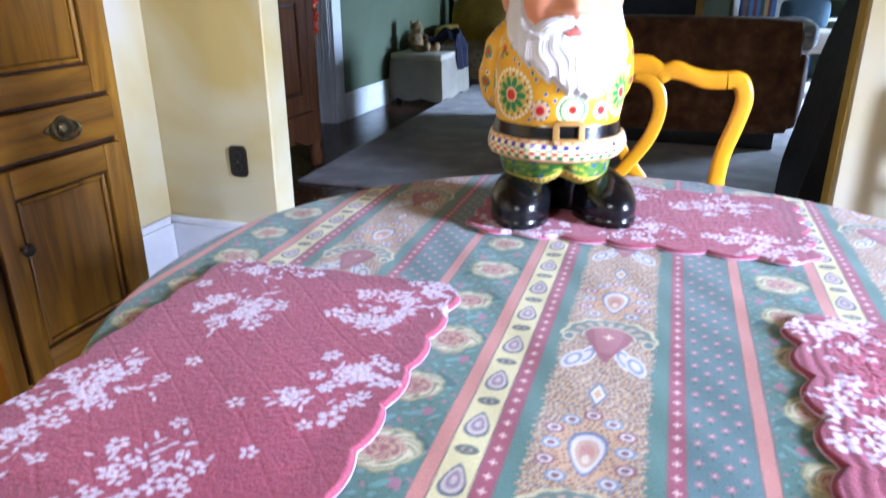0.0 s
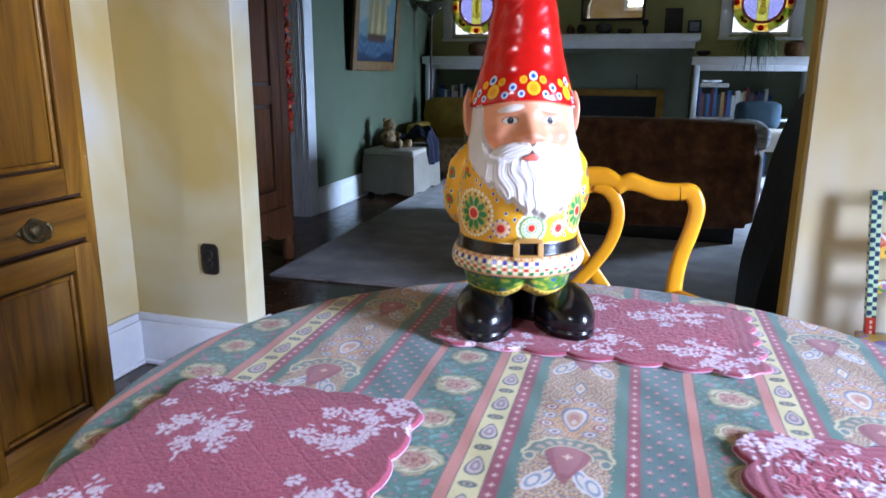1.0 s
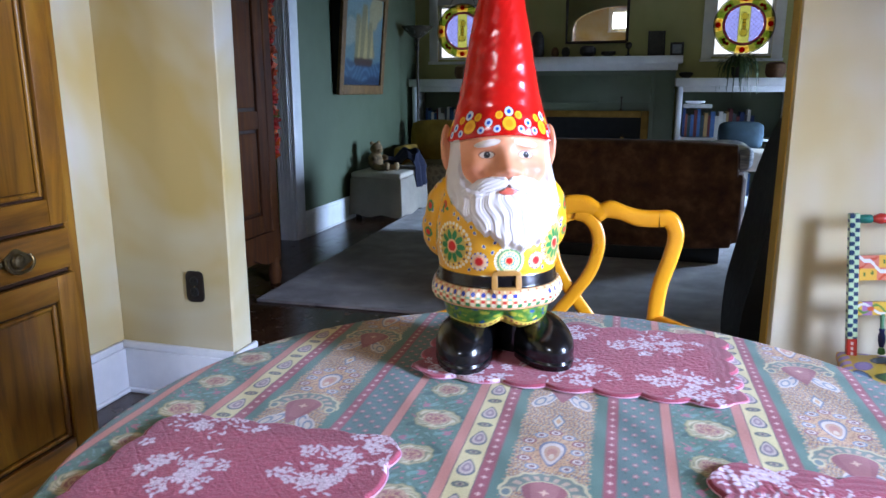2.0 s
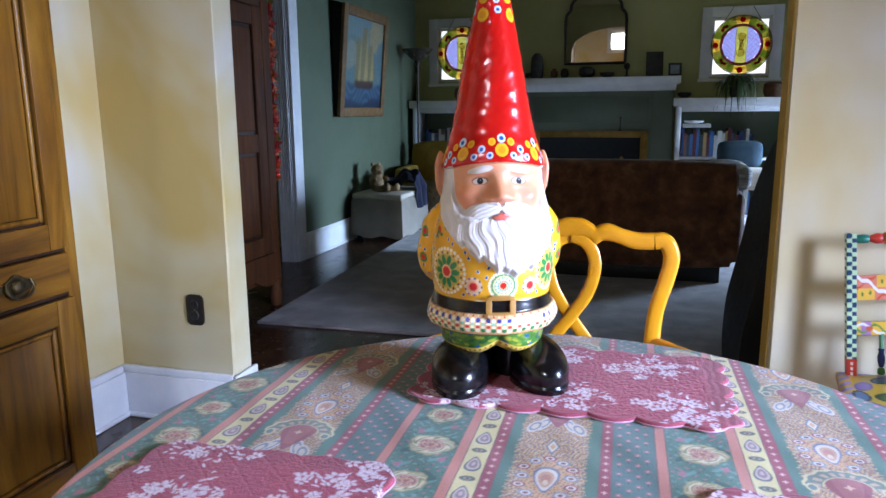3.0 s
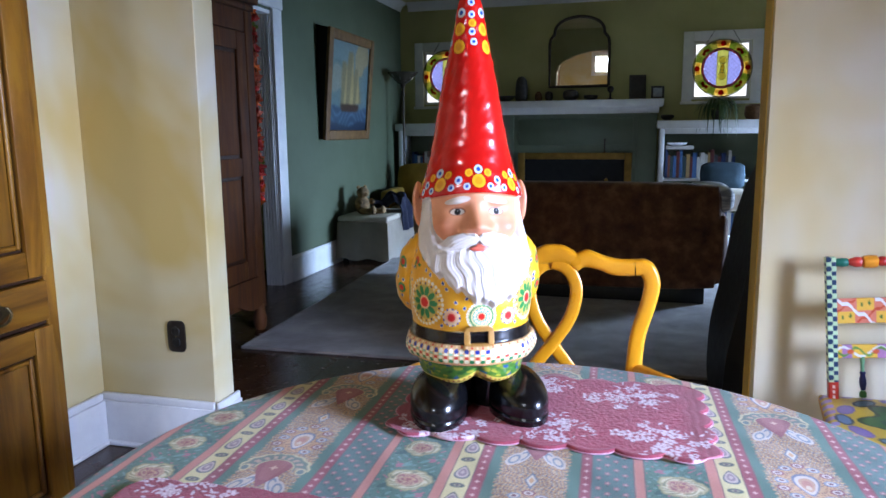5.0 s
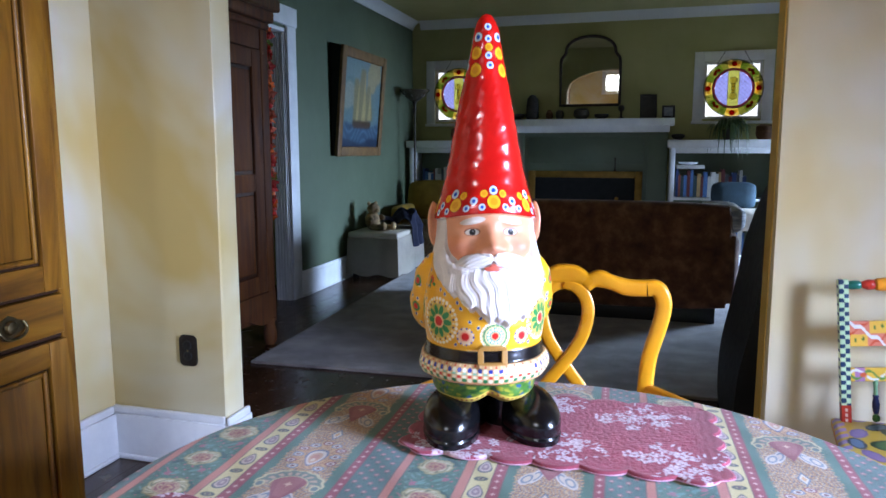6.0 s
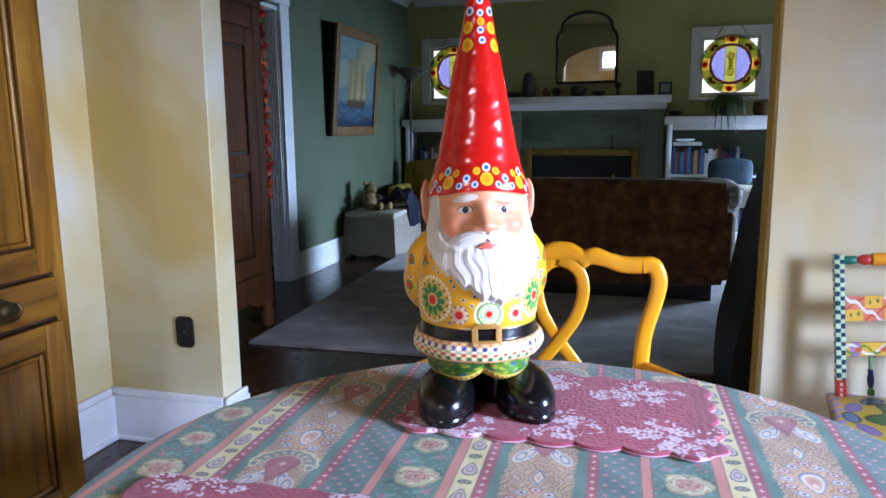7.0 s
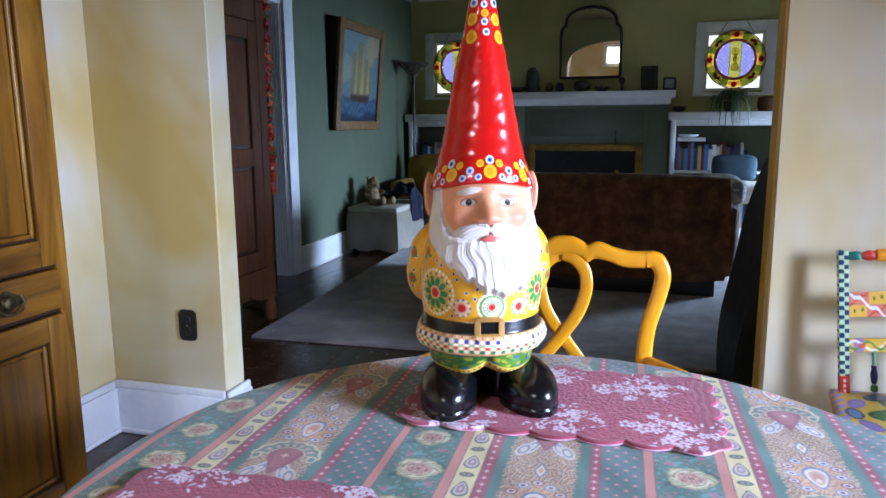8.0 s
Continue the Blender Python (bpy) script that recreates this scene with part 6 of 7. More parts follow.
# ---- the garden gnome: one glazed figure ----
def gnome():
    """Ceramic gnome as a single mesh: a turned body pushed out into face and beard, with arms, ears and boots joined to it. Its own front is -y."""
    n, m = 640, 560
    zk = [0.046, 0.055, 0.062, 0.076, 0.0845, 0.0855, 0.0885, 0.0945, 0.101, 0.109, 0.1138, 0.1148, 0.1305, 0.132, 0.14, 0.165, 0.19, 0.215, 0.235, 0.255, 0.275, 0.295, 0.311, 0.3135, 0.3155, 0.325, 0.335, 0.351, 0.374, 0.413, 0.451, 0.489, 0.511, 0.5265, 0.541, 0.554, 0.564, 0.571, 0.5745, 0.576]
    rk = [0.05, 0.0675, 0.072, 0.075, 0.0765, 0.084, 0.0895, 0.0925, 0.093, 0.0905, 0.0875, 0.0835, 0.0825, 0.0815, 0.083, 0.0865, 0.0865, 0.083, 0.0775, 0.0722, 0.0688, 0.0672, 0.0662, 0.0702, 0.0708, 0.0688, 0.0655, 0.06, 0.0535, 0.045, 0.0372, 0.0292, 0.0247, 0.022, 0.0193, 0.0168, 0.0135, 0.0088, 0.0048, 0.0006]
    z = np.concatenate([np.linspace(zk[0], 0.576, m - 150), np.linspace(0.0845, 0.1135, 30), np.linspace(0.24, 0.352, 120)])
    z.sort()
    m = len(z)
    th = np.linspace(-math.pi, math.pi, n, endpoint=False)
    th = th - 0.45 * np.sin(th)
    Z, T = np.meshgrid(z, th, indexing="ij")
    R = np.interp(Z, zk, rk)
    S = T * R

    def bump(s0, z0, a, b, h):
        return h * np.exp(-((S - s0) / a) ** 2 - ((Z - z0) / b) ** 2)
    front = np.cos(T) > 0
    face = front & (Z < 0.3145) & (Z > 0.15)
    D = np.zeros_like(Z)
    # brow, nose, cheeks, sockets
    D += bump(0, 0.288, 0.0115, 0.02, 0.0065) + bump(0, 0.2705, 0.0122, 0.0118, 0.0185) + bump(-0.0142, 0.2665, 0.0072, 0.0068, 0.008) + bump(0.0142, 0.2665, 0.0072, 0.0068, 0.008)
    for s in (-1, 1):
        D += bump(s * 0.043, 0.2685, 0.018, 0.0145, 0.0078)
        D += bump(s * 0.0265, 0.289, 0.0135, 0.0078, -0.0036) + bump(s * 0.0265, 0.2884, 0.0085, 0.0054, 0.0022)
        D += bump(s * 0.026, 0.303, 0.017, 0.0045, 0.0034) + bump(s * 0.0265, 0.2822, 0.0125, 0.0028, 0.0009)
    # beard: broad soft locks that sway as they fall
    aS = np.abs(S)
    low = np.interp(S, [-0.098, -0.085, -0.07, -0.053, -0.04, -0.02, 0.0, 0.014, 0.03, 0.045, 0.06, 0.075, 0.088, 0.098], [0.252, 0.228, 0.215, 0.203, 0.194, 0.181, 0.169, 0.1645, 0.167, 0.174, 0.186, 0.201, 0.222, 0.25])
    low = low + 0.0026 * np.sin(S * 240) + 0.0014 * np.sin(S * 520 + 1)
    up = np.interp(aS, [0, 0.012, 0.03, 0.045, 0.057, 0.0645, 0.0695, 0.079, 0.1], [0.247, 0.25, 0.248, 0.25, 0.259, 0.277, 0.317, 0.317, 0.3])
    inb = face & (Z > low) & (Z < up) & (aS < 0.098)
    mid = np.clip((up - Z) / 0.01, 0, 1) * np.clip((Z - low) / 0.011, 0, 1)
    mid = mid * mid * (3 - 2 * mid)
    drop = np.clip((0.25 - Z) / 0.085, 0, 1)
    sway = S * (1 + 0.22 * drop) - 0.012 * drop + 0.0036 * np.sin(drop * 6.4 + 0.7 + S * 42) + 0.0019 * np.sin(drop * 13 + S * 80)
    lock = np.sin(sway * 400 + 1.7 * np.sin(sway * 95 + drop * 2.6) + 1.6 * np.sin(drop * 2.6 + sway * 45))
    strands = 0.5 + 0.5 * lock
    fine = 0.5 + 0.5 * np.sin(sway * 1250 + 2 + 2 * np.sin(sway * 260 + drop * 4))
    D = np.where(inb, D * 0.5 + mid * np.interp(aS, [0, 0.065, 0.098], [1, 1, 0.35]) * (np.interp(Z, [0.25, 0.285], [1, 0.3]) * 0.009 + np.interp(Z, [0.24, 0.262], [1, 0.05]) * np.interp(drop, [0, 0.35, 1], [0.5, 1, 1]) * (0.0012 * strands + 0.0005 * fine)), D)
    # moustache: two combed lobes that droop and end in the beard
    ms_mid = 0.2545 - 3.4 * np.clip(aS - 0.006, 0, 1) ** 2 - 0.15 * aS
    ms_h = np.interp(aS, [0, 0.004, 0.018, 0.036, 0.056], [0.003, 0.0078, 0.0106, 0.0108, 0.0036])
    q = (Z - ms_mid) / ms_h
    ms = front & (np.abs(q) < 1) & (aS < 0.056)
    comb = 0.88 + 0.12 * np.abs(np.sin((Z - ms_mid) * 640 + aS * 230 + 0.8 * np.sin(aS * 170)))
    D = np.where(ms, np.maximum(D, 0.0058) + 0.0052 * np.interp(aS, [0, 0.03, 0.056], [1, 1, 0.2]) * np.sqrt(np.clip(1 - q * q, 0, 1)) * comb, D)
    # lip
    lip = disc(S, Z, -0.001, 0.2437, 0.0104, 0.0046)
    D = np.where(front & (lip < 1) & ~ms, 0.0105 + 0.003 * np.sqrt(np.clip(1 - lip ** 2, 0, 1)), D)
    # belt buckle
    bk = (np.abs(S / 0.0195) ** 4.5 + np.abs((Z - 0.1242) / 0.0156) ** 4.5) ** (1 / 4.5)
    buck = front & (bk < 1) & ((np.abs(S) > 0.0117) | (np.abs(Z - 0.1242) > 0.0082))
    D = np.where(buck, 0.0042, D)
    # cleft between trouser legs, crinkled jacket hem, hand-built hat
    D += np.where(Z < 0.0845, -0.007 * np.exp(-(S / 0.007) ** 2) * np.clip((0.0845 - Z) / 0.015, 0, 1), 0)
    D += np.where((Z > 0.0855) & (Z < 0.1138), 0.0012 * np.sin(T * 9 + 1), 0)
    hat = Z > 0.3132
    D += np.where(hat, 0.0004 * np.sin(Z * 46 + 1.2 * np.sin(T * 2 + 1)) + 0.0006 * np.sin(T * 3 + Z * 30), 0)
    # uneven hand-brushed glaze
    rw = np.random.default_rng(11)
    wob = np.zeros_like(Z)
    for _ in range(26):
        kz, kt = rw.uniform(-1, 1) * 330, int(rw.integers(-9, 10))
        wob += np.sin(kz * Z + kt * T + rw.uniform(0, 6.3))
    for _ in range(16):
        wob += 0.45 * np.sin(rw.uniform(-1, 1) * 700 * Z + int(rw.integers(-22, 23)) * T + rw.uniform(0, 6.3))
    D += np.where(hat, 0.00005, 0.00003) * wob
    RR = R + D
    X, Y = RR * np.sin(T), -RR * np.cos(T) * np.where(Z < 0.3132, 0.97, 1.0)
    # the brim arches over the forehead; the trouser hems sag on each leg
    Zw = Z - 0.0125 * np.sin(T) ** 2 * np.interp(Z, [0.272, 0.306, 0.3145, 0.345, 0.43], [0, 0.8, 1, 1, 0])
    Zw = Zw + 0.0115 * np.exp(-(S / 0.02) ** 2) * np.interp(Z, [0.05, 0.0615, 0.0845], [1, 1, 0])
    V = np.stack([X, Y, Zw], -1)

    # colours; the fourth value is the glaze's roughness
    col = np.ones((m, n, 4))

    def lay(mask, c, rough=None):
        col[mask, :3] = srgb(*c)
        if rough is not None:
            col[mask, 3] = rough
    yellow, red, white, green, blue, flesh = (228, 164, 34), (196, 20, 16), (218, 209, 203), (28, 126, 66), (30, 70, 160), (228, 154, 112)
    lay(Z > 0, yellow, 0.32)
    lay(hat, red, 0.2)
    head = (Z > 0.235) & ~hat
    lay(head, white, 0.35)
    fl = front & (Z < 0.3132) & (Z > 0.232) & (Z > np.maximum(up - 0.002, np.where(aS < 0.022, 0.2565, 0))) & (aS < 0.0705)
    lay(fl, flesh, 0.5)

    def blush(s0, z0, a, b, c, amount):
        d = np.clip(1 - disc(S, Z, s0, z0, a, b), 0, 1)[..., None] * amount
        w = fl & (d[..., 0] > 0)
        col[w, :3] = col[w, :3] * (1 - d[w]) + np.array(srgb(*c)) * d[w]
    for s in (-1, 1):
        blush(s * 0.043, 0.266, 0.027, 0.02, (214, 124, 90), 0.75)
        blush(s * 0.026, 0.2965, 0.02, 0.009, (204, 128, 92), 0.6)
        blush(s * 0.012, 0.282, 0.009, 0.016, (200, 124, 90), 0.6)
    blush(0, 0.267, 0.018, 0.013, (214, 134, 102), 0.7)
    for s in (-1, 1):
        lay(fl & (disc(S, Z, s * 0.0265, 0.2892, 0.0118, 0.0058) < 1), (186, 116, 84))
        lay(fl & (disc(S, Z, s * 0.0265, 0.2885, 0.0098, 0.0042) < 1), (214, 204, 192), 0.6)
        lay(fl & (disc(S, Z, s * 0.0265 + 0.0004, 0.2887, 0.0044, 0.0044) < 1), (44, 38, 36), 0.75)
        lay(fl & (disc(S, Z, s * 0.0265 + 0.0004, 0.2887, 0.0032, 0.0032) < 1), (3, 3, 3), 0.75)
        # small grey highlight put into the pupil's colour
        lay(fl & (disc(S, Z, s * 0.0265 + 0.001, 0.2898, 0.0009, 0.0009) < 1), (150, 150, 150))
        lay(fl & (Z > 0.2885) & (np.abs(disc(S, Z, s * 0.0265, 0.2885, 0.0102, 0.0046) - 1) < 0.08), (96, 58, 44))
        lay(fl & (disc(S, Z, s * 0.0258, 0.304, 0.0175, 0.0048, -s * 0.12) < 1), (228, 217, 204))
    lay(inb, white, 0.35)
    lay(ms, white, 0.35)
    lay(front & (lip < 1) & ~ms & (Z < 0.25), (222, 104, 86), 0.3)
    body = (Z < 0.262) & (Z > 0.1315) & ~inb & ~ms & ~fl & (Z < low + 0.004)
    lay(body, yellow, 0.28)
    rng = np.random.default_rng(2)

    def dot(mask, s0, z0, r, c, b=None, turn=0.0):
        lay(mask & (disc(S, Z, s0, z0, r, b or r, turn) < 1), c)
    # scattered dots on the jacket
    placed = []
    med = [(-0.08, 0.167, 0.0315), (0.081, 0.169, 0.03), (0.003, 0.1525, 0.0195), (-0.037, 0.1505, 0.0115), (0.042, 0.1505, 0.011), (-0.135, 0.18, 0.02), (0.135, 0.18, 0.02), (0.18, 0.16, 0.02), (-0.18, 0.16, 0.02)]
    for _ in range(900):
        s0, z0 = rng.uniform(-0.26, 0.26), rng.uniform(0.137, 0.25)
        if all((s0 - a) ** 2 + (z0 - b) ** 2 > 0.009 ** 2 for a, b in placed) and all((s0 - a) ** 2 + (z0 - b) ** 2 > (r + 0.004) ** 2 for a, b, r in med):
            placed.append((s0, z0))
    for k, (s0, z0) in enumerate(placed):
        a = rng.uniform(0, 3)
        if k % 9 == 4:
            dot(body, s0, z0, 0.0052, (206, 40, 30))
            for q in range(3):
                dot(body, s0 + 0.006 * math.cos(q * 2), z0 - 0.005 + 0.003 * math.sin(q * 2), 0.0042, green, 0.0022, q)
        else:
            dot(body, s0, z0, 0.0031, (232, 214, 170), 0.0025, a)
            dot(body, s0, z0, 0.0023, blue, 0.0018, a)
    # medallions
    for s0, z0, r in med[:3] + med[5:]:
        big = r > 0.022 or abs(s0) > 0.1
        dot(body, s0, z0, r * 1.04, (228, 176, 60) if big else (222, 204, 150))
        for k in range(30):
            a = 2 * math.pi * k / 30
            dot(body, s0 + r * 0.97 * math.cos(a), z0 + r * 0.97 * math.sin(a), r * 0.075, (238, 232, 214))
            dot(body, s0 + r * 0.82 * math.cos(a), z0 + r * 0.82 * math.sin(a), r * 0.055, (64, 52, 84) if k % 2 else (232, 214, 160))
        if big:
            dot(body, s0, z0, r * 0.74, (196, 172, 84))
            for k in range(10):
                a = 2 * math.pi * k / 10
                dot(body, s0 + r * 0.49 * math.cos(a), z0 + r * 0.49 * math.sin(a), r * 0.235, green, r * 0.125, a)
        else:
            dot(body, s0, z0, r * 0.84, (96, 150, 96))
            dot(body, s0, z0, r * 0.72, (222, 206, 150))
            dot(body, s0, z0, r * 0.6, (104, 168, 140))
            for k in range(13):
                a = 2 * math.pi * k / 13
                dot(body, s0 + r * 0.47 * math.cos(a), z0 + r * 0.47 * math.sin(a), r * 0.1, (236, 236, 220))
        dot(body, s0, z0, r * 0.3, (240, 186, 140))
        dot(body, s0, z0, r * 0.22, (214, 34, 26))
    for s0, z0, r in med[3:5]:
        dot(body, s0, z0, r, (226, 190, 150))
        for k in range(18):
            a = 2 * math.pi * k / 18
            dot(body, s0 + r * math.cos(a), z0 + r * math.sin(a), r * 0.12, white if k % 2 else blue)
        dot(body, s0, z0, r * 0.62, (232, 150, 120))
        dot(body, s0, z0, r * 0.46, (206, 30, 26))
    # belt and buckle
    belt = (Z > 0.1143) & (Z < 0.1315)
    lay(belt, (14, 12, 12), 0.22)
    lay(front & (bk < 1), (14, 12, 12), 0.22)
    lay(buck, (168, 122, 58), 0.35)
    # jacket hem: rows of beads
    hem = (Z >= 0.0855) & (Z <= 0.1143)
    lay(hem, (214, 170, 120), 0.28)
    arc = T * 0.094
    beads = ((0.1122, ((204, 70, 44), (238, 214, 160)), 0.0072, 0.0014, 0.0014, 0),
             (0.1068, ((238, 230, 200), (34, 54, 150)), 0.0072, 0.0033, 0.003, 0),
             (0.1022, ((128, 184, 150), (238, 228, 196)), 0.0072, 0.0014, 0.0032, 0),
             (0.0981, ((206, 46, 34), (238, 226, 190)), 0.0072, 0.0022, 0.0027, 1),
             (0.0932, ((238, 226, 190), (36, 122, 68)), 0.0072, 0.0029, 0.0033, 1))
    for z0, pal, pitch, rz, rs, step in beads:
        k = np.floor(arc / pitch)
        du = arc - (k + 0.5) * pitch
        half = np.mod(k + step, 2).astype(int)
        inside = hem & ((du / rs) ** 2 + ((Z - z0) / rz) ** 2 < 1)
        lay(inside & (half == 0), pal[0])
        lay(inside & (half == 1), pal[1])
    lay((Z >= 0.0855) & (Z < 0.0898), (226, 158, 112))
    # trousers
    tr = Z < 0.0855
    lay(tr, (62, 106, 36), 0.28)
    for _ in range(420):
        s0, z0 = rng.uniform(-0.24, 0.24), rng.uniform(0.062, 0.085)
        lay(tr & (disc(T * 0.07, Z, s0, z0, 0.0046, 0.0023, rng.uniform(-0.4, 0.4)) < 1), ((30, 84, 34), (104, 126, 36), (28, 74, 124), (66, 114, 46), (150, 146, 48))[rng.integers(5)])
    lay(Z < 0.0605, (216, 190, 84))
    k = np.floor(T * 0.068 / 0.0072)
    du = T * 0.068 - (k + 0.5) * 0.0072
    lay((Z < 0.06) & (Z > 0.052) & ((du / 0.002) ** 2 + ((Z - 0.0565) / 0.0015) ** 2 < 1), (140, 60, 40))
    # hat band: big yellow and small blue-eyed roundels
    def roundel(s0, z0, r, kind):
        mm = hat
        ss = T * np.interp(z0, zk, rk)
        dd = np.sqrt((ss - s0) ** 2 + (Z - z0) ** 2) / r
        if kind == "y":
            lay(mm & (dd < 1.12), (150, 20, 16))
            lay(mm & (dd < 1), (240, 176, 40))
            lay(mm & (dd < 0.55), (226, 150, 30))
        else:
            lay(mm & (dd < 1.12), (130, 18, 20))
            lay(mm & (dd < 1), (206, 214, 226))
            lay(mm & (dd < 0.5), (30, 80, 170))
    band_r = np.interp(0.33, zk, rk)
    per = 2 * math.pi * band_r / 8
    for k in range(-4, 5):
        s0 = k * per + 0.002
        roundel(s0, 0.3285, 0.0088, "y")
        roundel(s0, 0.343, 0.0056, "b")
        roundel(s0 + per * 0.24, 0.339, 0.005, "y")
        roundel(s0 - per * 0.24, 0.339, 0.005, "y")
        roundel(s0 + per * 0.3, 0.322, 0.0045, "b")
        roundel(s0 + per * 0.5, 0.3305, 0.005, "b")
        roundel(s0 - per * 0.3, 0.322, 0.0045, "b")
    for z0, cnt, r, kind, ph in ((0.5, 4, 0.0088, "y", 0.05), (0.506, 4, 0.0048, "b", 0.55), (0.519, 4, 0.0046, "b", 0.5), (0.5225, 4, 0.0082, "y", 0.0), (0.53, 4, 0.0052, "y", 0.52), (0.5435, 4, 0.006, "b", 0.02), (0.541, 4, 0.0044, "b", 0.5), (0.557, 3, 0.0046, "b", 0.0)):
        rr = np.interp(z0, zk, rk)
        for k in range(cnt):
            roundel(((k + ph + 0.5) / cnt % 1 - 0.5) * 2 * math.pi * rr, z0, r, kind)
    verts, quads, cols = [V.reshape(-1, 3)], [], [col.reshape(-1, 4)]
    idx = np.arange(m * n).reshape(m, n)
    nx = np.roll(idx, -1, axis=1)
    quads.append(np.stack([idx[:-1], nx[:-1], nx[1:], idx[1:]], -1).reshape(-1, 4))
    base = m * n

    def blob(fn, colour_fn, nu=90, nv=60):
        """Adds a closed shell; fn maps (u in 0..2pi, v in 0..1) to places."""
        nonlocal base
        u, v = np.meshgrid(np.linspace(0, 2 * math.pi, nu, endpoint=False), np.linspace(0, 1, nv), indexing="xy")
        P = fn(u, v)
        verts.append(P.reshape(-1, 3))
        cols.append(colour_fn(P).reshape(-1, 4))
        i = np.arange(nu * nv).reshape(nv, nu)
        j = np.roll(i, -1, axis=1)
        quads.append(np.stack([i[:-1], j[:-1], j[1:], i[1:]], -1).reshape(-1, 4) + base)
        base += nu * nv

    def plain(c, rough):
        def fill(P):
            out = np.ones(P.shape[:2] + (4,))
            out[..., :3], out[..., 3] = srgb(*c), rough
            return out
        return fill

    for s in (-1, 1):
        # sleeves: from the shoulder down and round to the back
        pth = smooth_path([(s * 0.052, 0.004, 0.252), (s * 0.069, 0.006, 0.228), (s * 0.0755, 0.014, 0.197), (s * 0.0755, 0.03, 0.165), (s * 0.055, 0.062, 0.15), (s * 0.02, 0.08, 0.152)], 12)
        pa = np.array([list(p) for p in pth])
        tan = np.gradient(pa, axis=0)
        tan /= np.linalg.norm(tan, axis=1)[:, None]
        rad = np.interp(np.linspace(0, 1, len(pa)), [0, 0.1, 0.25, 0.5, 0.75, 0.93, 1], [0.002, 0.018, 0.024, 0.0262, 0.0245, 0.02, 0.002])
        e1 = np.cross(tan, np.array([0.0, -1.0, 0.25]))
        e1 /= np.linalg.norm(e1, axis=1)[:, None]
        e2 = np.cross(tan, e1)

        def sleeve(u, v):
            f = v * (len(pa) - 1)
            g = lambda arr: np.stack([np.interp(f, np.arange(len(pa)), arr[:, c]) for c in range(3)], -1)
            rr = np.interp(f, np.arange(len(pa)), rad) * (1 + 0.05 * np.sin(v * 30) * (np.sin(u) > 0))
            return g(pa) + rr[..., None] * (np.cos(u)[..., None] * g(e1) + np.sin(u)[..., None] * g(e2))

        def sleeve_cols(P):
            out = plain(yellow, 0.28)(P)
            r2 = np.random.default_rng(7 + s)
            flat = P.reshape(-1, 3)
            o = out.reshape(-1, 4)
            for k in range(80):
                c = flat[r2.integers(len(flat))]
                d = np.linalg.norm(flat - c, axis=1)
                o[d < 0.0033, :3] = srgb(236, 220, 176)
                o[d < 0.0024, :3] = srgb(*(blue if k % 5 else (206, 40, 30)))
            for c in ([s * 0.1, -0.006, 0.215], [s * 0.102, 0.0, 0.175]):
                d = np.linalg.norm(flat - np.array(c), axis=1)
                o[d < 0.0105, :3] = srgb(40, 130, 70)
                o[d < 0.008, :3] = srgb(206, 40, 34)
                o[d < 0.003, :3] = srgb(236, 180, 60)
            return o.reshape(out.shape)
        blob(sleeve, sleeve_cols, 130, 150)

        # pointed ears
        def ear(u, v):
            ph = v * math.pi
            x, y, zz = np.sin(ph) * np.cos(u), np.sin(ph) * np.sin(u), np.cos(ph)
            wide = 0.0175 * (1 - 0.35 * np.clip(zz, 0, 1) ** 2)
            dent = 0.0035 * np.exp(-((zz - 0.1) / 0.5) ** 2 - (x / 0.5) ** 2) * (y < 0)
            return np.stack([s * (0.0675 + wide * 0.68 * x + 0.004 * np.clip(zz, 0, 1)), 0.006 + 0.0085 * y + dent * 1.2 - 0.3 * wide * x, 0.292 + 0.032 * zz], -1)
        blob(ear, plain((216, 144, 106), 0.32), 60, 50)

        # boots with a welt and a thick sole
        def boot(u, v):
            ph = v * math.pi
            c, si = np.cos(ph), np.sin(ph)
            toe = -np.sin(u)
            zz = np.where(c > 0, 0.024 + 0.038 * c, 0.024 * (1 + np.clip(c * 1.25, -1, 0)))
            full = np.where(c > 0, si ** 0.9, np.where(c > -0.8, 1 - 0.02 * np.abs(c), 0.984 * np.clip((1 + c) / 0.2, 0, 1) ** 0.5))
            wx = 0.04 * full * (1 - 0.1 * np.clip(-toe, 0, 1))
            ly = np.where(toe > 0, 0.07, 0.032) * full
            welt = 1 + 0.018 * np.exp(-((zz - 0.0075) / 0.0035) ** 2) - 0.014 * np.exp(-((zz - 0.0125) / 0.002) ** 2)
            x, y = wx * np.cos(u) * welt, -ly * toe * welt - 0.02 + 0.016 * np.clip(c, 0, 1) ** 2
            a = s * 0.15
            return np.stack([0.007 + s * 0.052 + x * math.cos(a) - y * math.sin(a), x * math.sin(a) + y * math.cos(a) - 0.004, zz], -1)
        blob(boot, plain((10, 10, 12), 0.22), 130, 110)

        # trouser leg into the boot
        def leg(u, v):
            rr = np.interp(v, [0, 0.02, 0.9, 1], [0.001, 0.034, 0.034, 0.001])
            return np.stack([0.004 + s * 0.032 + rr * np.cos(u), 0.012 + rr * np.sin(u), 0.0005 + 0.054 * v], -1)
        blob(leg, plain((9, 9, 10), 0.14), 60, 24)
    me = raw_mesh("garden_gnome", np.concatenate(verts), np.concatenate(quads), painted("glazed_ceramic", 0.25, coat=0.08, grain=0.05, grain_scale=90, bump=0.12, bump_scale=42, rough_by_alpha=True), np.concatenate(cols))
